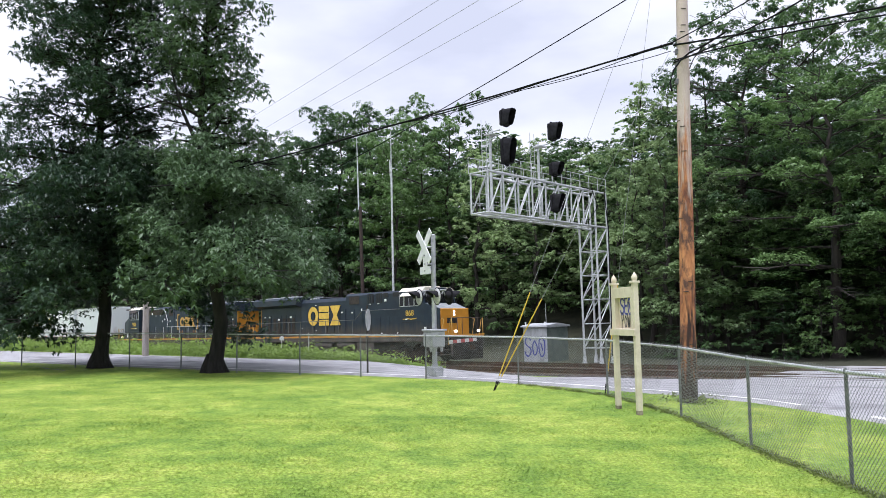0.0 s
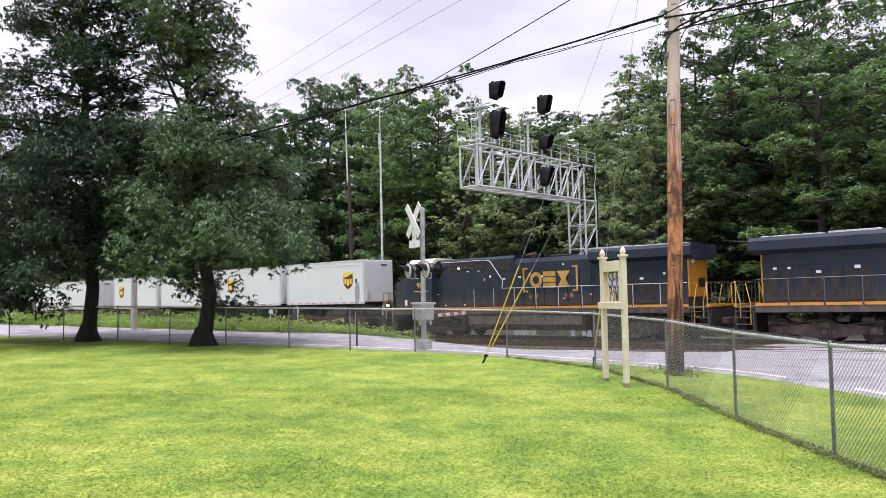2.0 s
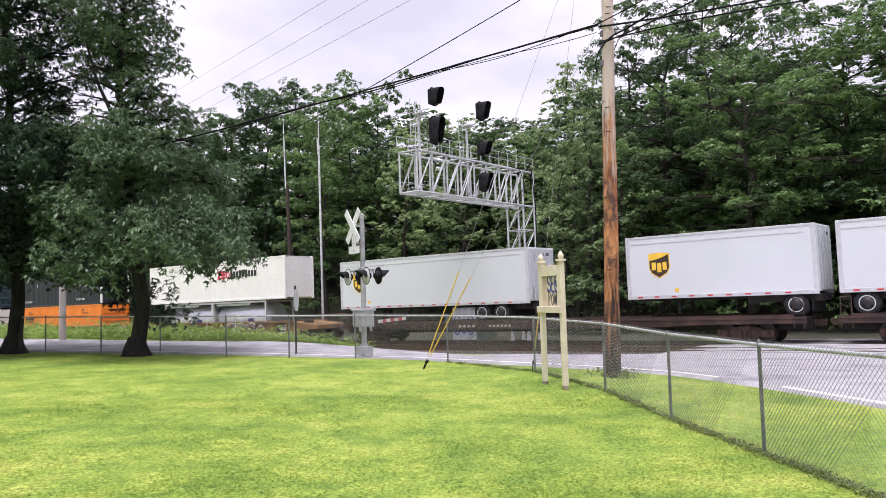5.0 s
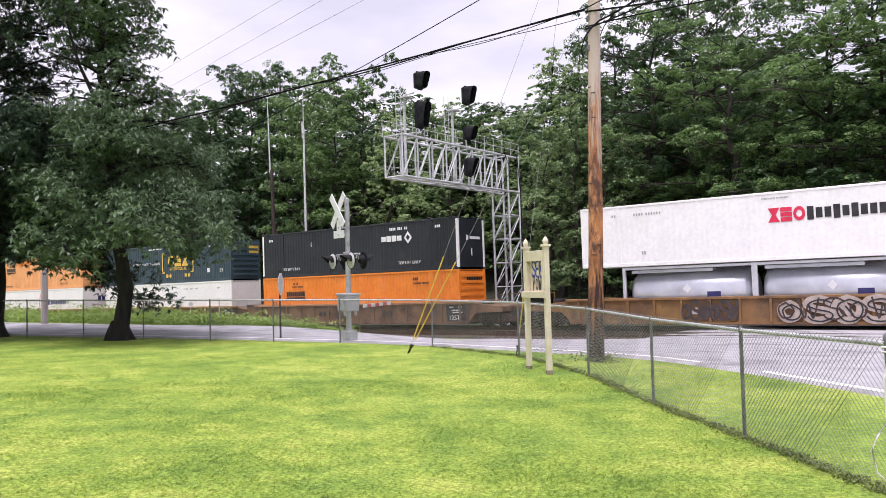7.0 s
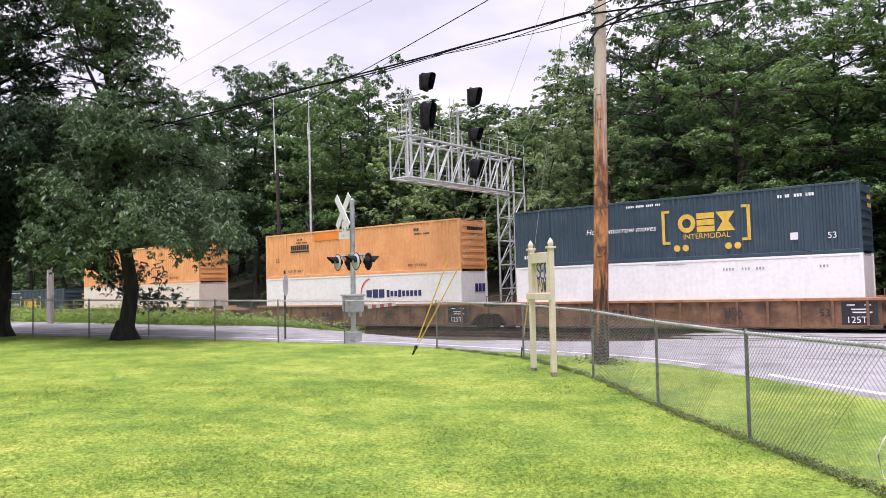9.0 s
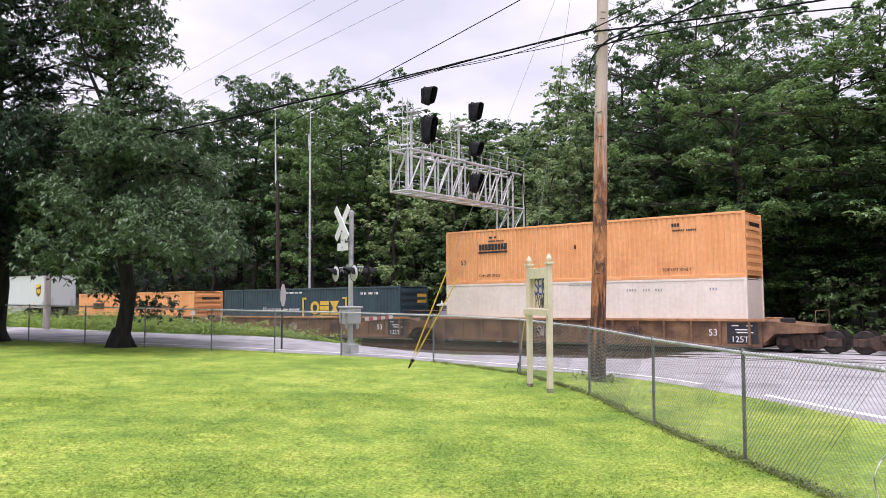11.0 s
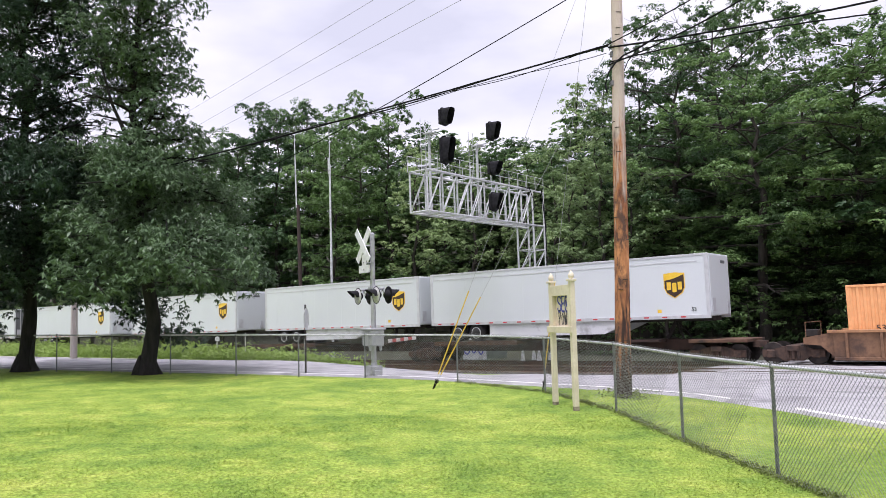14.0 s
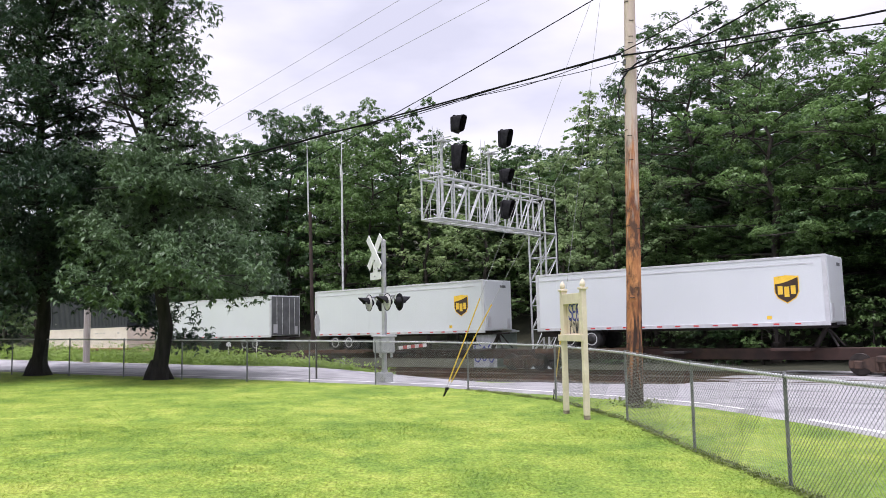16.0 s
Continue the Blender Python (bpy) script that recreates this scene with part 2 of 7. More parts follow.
POST = surface("fence_post_steel", (0.1, 0.11, 0.11), (0.2, 0.21, 0.21), 7, 0.55, 0.4, c3=(0.3, 0.3, 0.3), c3_scale=4)
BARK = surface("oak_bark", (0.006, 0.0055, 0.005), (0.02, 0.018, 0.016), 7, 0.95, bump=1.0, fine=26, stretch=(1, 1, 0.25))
BARK_FAR = surface("forest_bark", (0.02, 0.017, 0.014), (0.052, 0.044, 0.036), 5, 0.95, bump=0.6, fine=20, stretch=(1, 1, 0.25))
OAK_LEAF = foliage("oak_leaves", (0.025, 0.054, 0.034), (0.118, 0.188, 0.092), 0.36, 0.42)
FOREST_LEAF = foliage("forest_leaves", (0.028, 0.07, 0.031), (0.155, 0.26, 0.085), 0.38, 0.42)
PALE_LEAF = foliage("pale_forest_leaves", (0.1, 0.175, 0.075), (0.31, 0.42, 0.18), 0.4, 0.4)
WEED_LEAF = foliage("weed_leaves", (0.1, 0.17, 0.035), (0.3, 0.42, 0.1), 0.35)

# ---- the lie of the land ----
PHI = radians(43.107)
CS, SN = math.cos(PHI), math.sin(PHI)
TRACK_P = 36.093  # middle of the far track, on which the train runs; the near track lies 4.3 m before it


def to_ps(x, y):
    return x * SN + y * CS, x * CS - y * SN


def to_xy(p, s):
    return p * SN + s * CS, p * CS - s * SN


def rail_z(s):
    return -0.621 + 0.01 * np.clip(s, -220, 120)


def step(a, b, v):
    w = np.clip((v - a) / (b - a), 0, 1)
    return w * w * (3 - 2 * w)


def road_near(s):
    """Where the road's edge on the lawn's side lies."""
    return np.interp(s, [-160, -60, -27, -20, -14, -8, -6.3, -5.1, -4.0, -1.9, 2, 30], [-4, 5.4, 13.2, 15.4, 16.6, 16.45, 16.1, 15.45, 14.8, 13.3, 10.2, -14])


def road_far(s):
    left = road_near(s) + 6.3
    return left + (30.3 - left) * step(-29, -19, s)


def ground_z(x, y, hilly=True):
    p, s = to_ps(x, y)
    lawn = -0.01 - 0.0165 * np.clip(x, -60, 25) - 0.0004 * np.clip(y, -30, 80) - 0.12 * np.exp(-((x - 4.2) ** 2 + (y - 9) ** 2) / 30)
    bed = rail_z(s) - 0.24 + 0.13 * step(-17, -9.5, s)
    late = road_near(s) + 8.4
    left = step(-16, -30, s)
    w = np.clip((p - 16.8) / 12.2, 0, 1) * (1 - left) + step(late, np.maximum(late + 3, 29.0), p) * left
    hill = 0.0 if not hilly else 0.32 * np.clip(p - 50, 0, 90) * step(50, 62, p)
    return lawn * (1 - w) + bed * w + hill


def gz(x, y):
    return float(ground_z(np.float64(x), np.float64(y)))


def sheet(name, us, vs, put, material, lift=0.0, hilly=True):
    """A grid of quads over two lists, laid on the ground."""
    U, V = np.meshgrid(us, vs, indexing="ij")
    X, Y = put(U, V)
    Z = ground_z(X, Y, hilly) + (lift(U, V) if callable(lift) else lift)
    co = np.stack([X, Y, Z], -1).reshape(-1, 3)
    n, k = len(us), len(vs)
    a = (np.arange(n - 1)[:, None] * k + np.arange(k - 1)).ravel()
    me = bpy.data.meshes.new(name)
    me.from_pydata(co.tolist(), [], np.stack([a, a + k, a + k + 1, a + 1], 1).tolist())
    me.polygons.foreach_set("use_smooth", [True] * len(me.polygons))
    me.materials.append(material)
    return new(name, me)


xs = np.concatenate([[-1600, -700, -300, -160, -110, -80, -65], np.arange(-54, 36, 0.75), [40, 50, 70, 110, 200, 500, 1600]])
ys = np.concatenate([[-1200, -400, -120, -50, -20, -8], np.arange(-4, 66, 0.75), [70, 78, 90, 110, 150, 240, 500, 2200]])
ground = sheet("ground", xs, ys, lambda u, v: (u, v), GRASS_SOIL, 0.0, False)
tagged(ground, "mown green lawn sloping gently to road and track", "lawn", kind="structure")

ss = np.concatenate([np.arange(-150, -40, 4.0), np.arange(-40, 34, 0.8)])
road = sheet("road", ss, np.concatenate([[-0.012], np.linspace(0, 1, 15)]), lambda u, v: to_xy(road_near(u) + (road_far(u) - road_near(u)) * v, u), ASPHALT, lambda u, v: np.where(v < 0, -0.04, 0.045))
tagged(road, "worn grey asphalt road with patched cracks along the fence", "road", kind="structure")


def stripe(name, s0, s1, off, wide, material, label):
    us = np.arange(s0, s1 + 0.01, 0.4)
    ob = sheet(name, us, np.array([off, off + wide]), lambda u, v: to_xy(road_near(u) + v, u), material, 0.054)
    return tagged(ob, label, "road marking", kind="structure")


stripe("edge_line", -95, -5.05, 0.1, 0.17, LINE, "worn white edge line painted on the road")
stripe("edge_line", -95, -30, 6.0, 0.15, LINE, "worn white edge line painted on the road")
stripe("edge_line", -3.96, 20, 0.02, 0.24, LINE, "worn white edge line painted on the road")
for s0, s1, off, wide in ((-24, -9, 3.6, 0.07), (-13, -3, 5.3, 0.06), (-9, 6, 7.6, 0.05), (-18, -6, 9.5, 0.06), (-60, -26, 4.8, 0.09), (-7, 8, 4.4, 0.05)):
    us = np.arange(s0, s1, 0.5)
    ob = sheet("tar_seam", us, np.array([0, 1]), lambda u, v: to_xy(road_near(s0) + off + 0.25 * np.sin(u * 0.7 + s0) + 0.1 * np.sin(u * 2.3) + v * wide * (0.6 + 0.4 * np.sin(u * 1.3)), u), PATCH, 0.05)
    tagged(ob, "dark tar seam sealing a crack in the road", "road crack", kind="structure")

# forest floor beyond the tracks, brought close to darken the view beneath the train
floor_far = sheet("forest_floor", np.concatenate([np.arange(-700, -170, 20.0), np.arange(-170, 60, 4.0), np.arange(60, 400, 20.0)]), np.concatenate([np.arange(38.7, 60, 1.5), [64, 70, 80, 100, 140, 200, 300]]), lambda u, v: to_xy(v, u), SHADED_SOIL, 0.03)
tagged(floor_far, "leaf-littered forest floor beyond the tracks, shade painted in", "forest floor", kind="structure")

# ---- railway ----
TRACK = Matrix(((CS, SN, 0, TRACK_P * SN), (-SN, CS, 0, TRACK_P * CS), (0, 0, 1, -0.621), (0, 0, 0, 1))) @ pose(0, 0, 0, 0, -math.degrees(math.atan(0.01)), 0)


def ballast_bed():
    us = np.arange(-170, 60, 2.0)
    prof = [(-6.1, -0.42), (-5.6, -0.2), (-2.4, -0.18), (-1.9, -0.22), (-1.4, -0.18), (1.9, -0.18), (3.4, -0.5)]
    mb = Mb()
    vs = [(u, y, z) for u in us for y, z in prof]
    k = len(prof)
    mb.add(vs, [(i * k + j, (i + 1) * k + j, (i + 1) * k + j + 1, i * k + j + 1) for i in range(len(us) - 1) for j in range(k - 1)], True)
    ob = part("ballast", mb, BALLAST, m=TRACK)
    return tagged(ob, "dark grey crushed stone ballast under the tracks", "ballast", kind="structure")


ballast_bed()
rng = np.random.default_rng(5)
n_st = 9000
cx = rng.uniform(-62, -11.0, n_st)
cy = rng.uniform(-5.9, 2.6, n_st)
r = rng.uniform(0.03, 0.075, n_st)
q = np.zeros((n_st, 5, 3))
for k in range(4):
    a = rng.uniform(0, 0.9, n_st) + k * math.pi / 2
    q[:, k, 0], q[:, k, 1], q[:, k, 2] = cx + r * np.cos(a), cy + r * np.sin(a), -0.2
q[:, 4, 0], q[:, 4, 1], q[:, 4, 2] = cx + r * rng.uniform(-0.4, 0.4, n_st), cy, -0.17 + r * rng.uniform(0.5, 1.0, n_st)
mb = Mb()
mb.v = q.reshape(-1, 3).tolist()
mb.f = [(5 * i + a, 5 * i + b, 5 * i + 4) for i in range(n_st) for a, b in ((0, 1), (1, 2), (2, 3), (3, 0))]
mb.s = [False] * len(mb.f)
tagged(part("ballast_stones", mb, STONE, m=TRACK), "loose grey crushed stones lying between the rails", "ballast", kind="stuff")


def railway(name, dy, label):
    tr = thing(name, label, "railway track", m=TRACK @ pose(0, dy, 0))
    tr["kind"] = "structure"
    prof = [(-0.07, -0.17), (0.07, -0.17), (0.07, -0.155), (0.012, -0.13), (0.012, -0.05), (0.036, -0.04), (0.036, 0), (-0.036, 0), (-0.036, -0.04), (-0.012, -0.05), (-0.012, -0.13), (-0.07, -0.155)]
    for side in (-0.7535, 0.7535):
        mb = Mb()
        mb.prism([(y + side, z) for y, z in prof], -170, 60, "x")
        part("rail", mb, RAIL, tr)
    tie = Mb().box(-0.115, 0.115, -1.3, 1.3, -0.33, -0.163, b=0.012).mesh("sleeper")
    tie.materials.append(SLEEPER)
    for k in range(96):
        part("sleeper", tie, SLEEPER, tr, "", pose(-61 + 0.52 * k, 0.02 * math.sin(k * 2.3), 0, 0, 0, 0.6 * math.sin(k * 1.7)))
    return tr


tracks = [railway("railway_track", -4.3, "empty rusty-railed track with dark wooden sleepers on ballast"), railway("railway_track", 0, "rusty-railed track under the passing train")]
mb = Mb()
for y0, y1 in ((-5.75, -5.15), (-4.98, -3.62), (-3.45, -0.85), (-0.67, 0.67), (0.85, 2.4)):
    mb.box(-11.0, 40, y0, y1, -0.2, -0.012, b=0.01)
tagged(part("crossing_panels", mb, ASPHALT, m=TRACK), "worn asphalt level crossing surface between the rails", "level crossing", kind="structure")

apron = sheet("crossing_apron", np.arange(-12.5, 40, 1.5), np.arange(29.4, 38.8, 0.465), lambda u, v: to_xy(v, u), ASPHALT, lambda u, v: 0.028 + 0.047 * step(29.4, 30.3, v))
tagged(apron, "worn grey asphalt approach to the level crossing", "level crossing", kind="structure")

# ---- trees ----


def tree_frame(rnd, H, base, R, r0, limbs, shape, rise, droop, flare=1.7, lean=(0, 0), twigs=5, n=9, lop=None):
    """Wood of a tree and the middles of its leaf sprays. shape(h): the crown's half width at a share h of its height."""
    wood, tips = Mb(), []
    k = 9
    pts = [Vector((lean[0] * (i / k) ** 1.5 * H + rnd.uniform(-1, 1) * 0.02 * H * (0 < i < k), lean[1] * (i / k) ** 1.5 * H + rnd.uniform(-1, 1) * 0.02 * H * (0 < i < k), H * 0.96 * i / k)) for i in range(k + 1)]
    pts.insert(1, pts[0].lerp(pts[1], 0.3))
    rs = [r0 * flare, r0 * 1.05] + [r0 * (1 - 0.93 * i / k) for i in range(1, k + 1)]
    wood.path(pts, rs, n)

    def at(z):
        for a, b in zip(pts, pts[1:]):
            if b.z >= z:
                return a.lerp(b, (z - a.z) / max(b.z - a.z, 1e-6))
        return pts[-1].copy()

    az = rnd.uniform(0, 6.28)
    for i in range(limbs):
        h = (i + rnd.uniform(0.1, 0.9)) / limbs
        z = base + (H * 0.95 - base) * h
        az += 2.4 + rnd.uniform(-0.5, 0.5)
        ln = R * shape(h) * rnd.uniform(0.72, 1.12) * (lop(az, z) if lop else 1)
        up = rise(h) + rnd.uniform(-0.12, 0.12)
        p, d = at(z), Vector((math.cos(az), math.sin(az), 0))
        path = [p]
        for j in range(1, 6):
            f = j / 5
            path.append(p + d * ln * f + Vector((rnd.uniform(-1, 1), rnd.uniform(-1, 1), 0)) * 0.06 * ln * f + Vector((0, 0, ln * (up * f - droop(h) * f * f))))
        rr = max(0.03, r0 * 0.36 * (1 - 0.75 * h))
        wood.path(path, [rr * (1 - 0.85 * j / 5) for j in range(6)], 5, False)
        for j in range(1, 6):
            tips.append((path[j], 0.16 * ln + 0.35))
            for s in range(twigs if j > 2 else 2):
                a2 = az + rnd.choice((-1, 1)) * rnd.uniform(0.5, 1.2)
                l2 = ln * rnd.uniform(0.14, 0.36)
                q = path[j].lerp(path[j - 1], rnd.random()) + Vector((math.cos(a2) * l2, math.sin(a2) * l2, rnd.uniform(-0.12, 0.2) * l2))
                wood.path([path[j - 1].lerp(path[j], 0.3), q], [rr * 0.3, 0.008], 3, False)
                tips.append((q, 0.1 * ln + 0.3))
    return wood, tips


def spaced(points, gap, gen):
    """Places picked so that no two lie nearer than the gap."""
    kept = []
    for k in gen.permutation(len(points)):
        if all((points[k] - q).dot(points[k] - q) > gap * gap for q in kept):
            kept.append(points[k])
    return np.array(kept)


def unit(v):
    return v / np.maximum(np.linalg.norm(v, axis=-1, keepdims=True), 1e-9)


def leaf_quads(gen, mid, nrm, out, size, narrow):
    """Diamond leaves about places, facing nrm and pointing outwards."""
    n = len(mid)
    nrm = unit(nrm)
    a = unit(out - nrm * (out * nrm).sum(-1, keepdims=True) + 1e-6)
    b = np.cross(nrm, a)
    L = size * gen.uniform(0.6, 1.4, (n, 1))
    w = L * narrow * gen.uniform(0.8, 1.2, (n, 1))
    sag = np.array([0, 0, -0.16]) * L
    return np.stack([mid - a * L * 0.5, mid + b * w * 0.5, mid + a * L * 0.5 + sag, mid - b * w * 0.5], 1)


def leafy_masses(gen, masses, radii, subs, per, size, flat=0.7, narrow=0.62, under=-0.3, loose=0.12):
    """Leaves shingled over small tufts, which sit on the tops and flanks of rounded masses, with dark gaps between."""
    c, r = np.repeat(np.asarray(masses, float), subs, 0), np.repeat(np.asarray(radii, float), subs)
    n = len(c)
    uz, az = gen.uniform(under, 1, n), gen.uniform(0, 2 * math.pi, n)
    w = np.sqrt(1 - np.minimum(uz ** 2, 1))
    u = np.stack([w * np.cos(az), w * np.sin(az), uz], 1)
    tuft = c + u * (r * gen.uniform(0.6, 1.12, n))[:, None] * np.array([1, 1, flat])
    tr = r * gen.uniform(0.26, 0.48, n)
    keep = gen.random(n) > 0.1
    tuft, tr, u = (np.repeat(v[keep], per, 0) for v in (tuft, tr, u))
    n = len(tuft)
    v = unit(unit(gen.normal(0, 1, (n, 3))) + u * 0.55 + np.array([0, 0, 0.4]))
    mid = tuft + v * (tr * gen.uniform(0.55, 1.1, n) * np.where(gen.random(n) < loose, 1.45, 1))[:, None] * np.array([1, 1, 0.62])
    return leaf_quads(gen, mid, v * 0.5 + np.array([0, 0, 0.6]) + gen.normal(0, 0.3, (n, 3)), v + np.array([0, 0, -0.35]) + gen.normal(0, 0.45, (n, 3)), size, narrow)


def drooping_sprays(gen, pads, radii, rosettes, size):
    """Fans of long narrow leaves hanging from twig ends on flat pads of foliage."""
    c, r = np.repeat(np.asarray(pads, float), rosettes, 0), np.repeat(np.asarray(radii, float), rosettes)
    n = len(c)
    az, rad = gen.uniform(0, 2 * math.pi, n), np.sqrt(gen.random(n)) * gen.uniform(0.75, 1.15, n)
    out = np.stack([np.cos(az), np.sin(az), np.zeros(n)], 1)
    tip = c + out * (r * rad)[:, None] + np.array([0, 0, 1.0]) * (r * (0.42 - 0.62 * rad ** 2 + gen.normal(0, 0.34, n)))[:, None]
    k = 6
    tip, out = np.repeat(tip, k, 0), np.repeat(out, k, 0)
    m = len(tip)
    turn = gen.uniform(0, 2 * math.pi, m)
    d = unit(np.stack([np.cos(turn), np.sin(turn), gen.uniform(-1.0, 0.15, m)], 1) + out * 0.5)
    side = unit(np.cross(d, np.array([0, 0, 1.0])) + 1e-6)
    return leaf_quads(gen, tip + d * size * 0.45, np.cross(side, d) * np.sign(np.cross(side, d)[:, 2:]) + gen.normal(0, 0.25, (m, 3)), d, size, 0.34)


def oak(x, y, H, R, r0, seed, lean, label, base, girth, lop, clear, extra, sweep=None):
    """lop(angle, height): the share of the limb's reach on that side; clear: boxes of crown space left open; extra: limbs as bent lines."""
    rnd, gen = random.Random(seed), np.random.default_rng(seed)
    tree = thing("oak_tree", label, "tree", "lawn trees", pose(x, y, gz(x, y) - 0.05))
    wood, tips = tree_frame(rnd, H, base, R, r0, 76, lambda h: float(np.interp(base + (H * 0.95 - base) * h, *girth)), lambda h: 0.2 + 0.6 * h + rnd.uniform(-0.3, 0.3), lambda h: 0.42 * (1 - h) ** 2 + 0.1, 1.75, lean, 5, 12, lop)
    for k in range(7):
        a = k * 0.9 + rnd.uniform(-0.2, 0.2)
        wood.path([(math.cos(a) * r0 * 0.75, math.sin(a) * r0 * 0.75, 0.65), (math.cos(a) * r0 * 1.15, math.sin(a) * r0 * 1.15, 0.22), (math.cos(a) * r0 * 1.9, math.sin(a) * r0 * 1.9, -0.08)], [0.05, 0.13, 0.12], 6)
    for line, r in extra:
        wood.path(line, [r * (1 - 0.8 * j / (len(line) - 1)) for j in range(len(line))], 7)
    c = np.array([list(p) for p, _ in tips])
    c = c + gen.normal(0, 0.12, c.shape)
    for x0, x1, z0, z1 in clear:
        c = c[~((c[:, 0] > x0) & (c[:, 0] < x1) & (c[:, 2] > z0) & (c[:, 2] < z1))]
    if sweep:
        lo, hi, many = sweep
        c = np.concatenate([c, gen.uniform(lo, hi, (many, 3))])
    high = c[:, 2] > 6.6
    c = np.concatenate([spaced(c[~high], 0.6, gen), spaced(c[high], 0.7, gen)])
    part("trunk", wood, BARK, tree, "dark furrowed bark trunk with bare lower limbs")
    part("crown", quads_mesh("crown", drooping_sprays(gen, c, gen.uniform(0.38, 0.76, len(c)), 56, 0.165), OAK_LEAF), OAK_LEAF, tree, "dark green narrow drooping leaves in layers")
    return tree


oak(-7.38, 25.35, 15.5, 1.0, 0.24, 11, (-0.03, 0.0), "dark oak with drooping lower boughs on the lawn", 3.3, ((3.3, 4.2, 5.0, 5.8, 7, 8.5, 10, 12.5, 15), (2.9, 3.9, 3.4, 2.5, 1.65, 1.25, 1.25, 1.2, 0.7)),
    lambda a, z: 1.0 if math.cos(a) > -0.2 else (0.72 if z < 6.5 else 1.05), ((-2.3, -0.45, 7.5, 9.2), (-3.5, -1.6, 5.2, 6.2)),
    ((((-0.1, 0, 6.6), (-0.5, -0.3, 7.4), (-1.0, -0.4, 8.6), (-1.4, -0.5, 10.2)), 0.1), (((0, 0, 5.6), (-0.9, -0.9, 6.0), (-1.7, -1.2, 5.9)), 0.06), (((0, 0, 4.0), (0.9, -1.1, 4.9), (1.1, -1.9, 4.6), (1.3, -2.3, 3.7)), 0.05)))
oak(-12.15, 27.9, 18.0, 1.0, 0.235, 23, (0.012, 0.0), "tall dark oak with a full crown on the lawn", 2.6, ((2.6, 3.4, 5, 7, 9, 10.5, 12.5, 15, 18), (3.4, 4.6, 4.5, 4.0, 3.5, 3.0, 3.0, 2.6, 1.2)),
    lambda a, z: 1.0 if math.cos(a) < 0.3 else (0.85 if z < 6 else 0.95), ((-3.4, -2.4, 9.0, 9.7), (1.5, 4.0, 8.2, 9.9), (-4.4, -3.6, 7.4, 8.2)),
    ((((0, 0, 4.5), (1.2, -0.8, 5.1), (2.4, -1.0, 5.3)), 0.07), (((0, 0, 3.6), (-1.6, -0.4, 3.3), (-3.0, -0.6, 2.3), (-3.8, -0.6, 1.5)), 0.09), (((-1.6, -0.4, 3.3), (-2.4, 0.6, 2.4), (-2.8, 1.0, 1.5)), 0.05)),
    ((-4.3, -1.6, 1.15), (-1.5, 1.2, 3.2), 110))

FOREST = []
# crowns: height of the lowest limb, reach, stem, limbs, girth by height, limb rise, twigs, gap between masses, mass size, tufts, leaves a tuft, leaf length
CROWNS = (
    (1, 5.5, 4.8, 0.30, 20, lambda h: 0.66 + 0.34 * math.sin(math.pi * min(1, 0.15 + h * 0.8)) - 0.5 * max(0, h - 0.78), 0.45, 3, 1.2, (0.6, 1.2), 12, 26, 0.23),
    (2, 4.5, 4.6, 0.30, 20, lambda h: 0.7 + 0.3 * math.sin(math.pi * min(1, 0.2 + h * 0.7)) - 0.6 * max(0, h - 0.7), 0.4, 3, 1.2, (0.6, 1.25), 12, 26, 0.23),
    (3, 3.5, 3.7, 0.26, 22, lambda h: 1.0 - 0.74 * h ** 1.6, 0.75, 2, 0.95, (0.42, 0.85), 10, 24, 0.19),
    (4, 3.0, 3.6, 0.26, 22, lambda h: 1.0 - 0.7 * h ** 1.4, 0.7, 2, 0.95, (0.42, 0.9), 10, 24, 0.19),
    (5, 9.0, 4.6, 0.26, 17, lambda h: 0.5 + 0.5 * math.sin(math.pi * min(1, h * 0.9 + 0.1)), 0.5, 2, 1.5, (0.6, 1.05), 12, 24, 0.22),
    (6, 5.0, 5.9, 0.38, 24, lambda h: 0.62 + 0.38 * math.sin(math.pi * min(1, 0.2 + h * 0.75)), 0.42, 3, 1.6, (0.5, 1.0), 14, 28, 0.165),
    (7, 4.5, 5.9, 0.38, 24, lambda h: 0.7 + 0.3 * math.sin(math.pi * min(1, 0.2 + h * 0.75)), 0.36, 3, 1.6, (0.5, 1.0), 14, 28, 0.165),
)
for seed, low, reach, stem, limbs, girth, rise, twigs, gap, (m0, m1), tufts, per, leaf in CROWNS:
    rnd, gen = random.Random(seed), np.random.default_rng(seed)
    wood, tips = tree_frame(rnd, 20, low, reach, stem, limbs, girth, lambda h: 0.12 + rise * h, lambda h: 0.2 * (1 - h), 1.3, twigs=twigs, n=8)
    c = spaced(np.array([list(p) for p, _ in tips if Vector((p.x, p.y)).length > 0.22 * reach or p.z > 16]), gap, gen)
    pale = seed in (3, 4)
    c = c[(c[:, 2] > 6.0) | (seed < 6)]
    lq = leafy_masses(gen, c, gen.uniform(m0, m1, len(c)), tufts, per, leaf, 0.72 if not pale else 0.95)
    FOREST.append((wood.mesh("trunk"), quads_mesh("crown", lq, PALE_LEAF if pale else FOREST_LEAF)))
    FOREST[-1][0].materials.append(BARK_FAR)
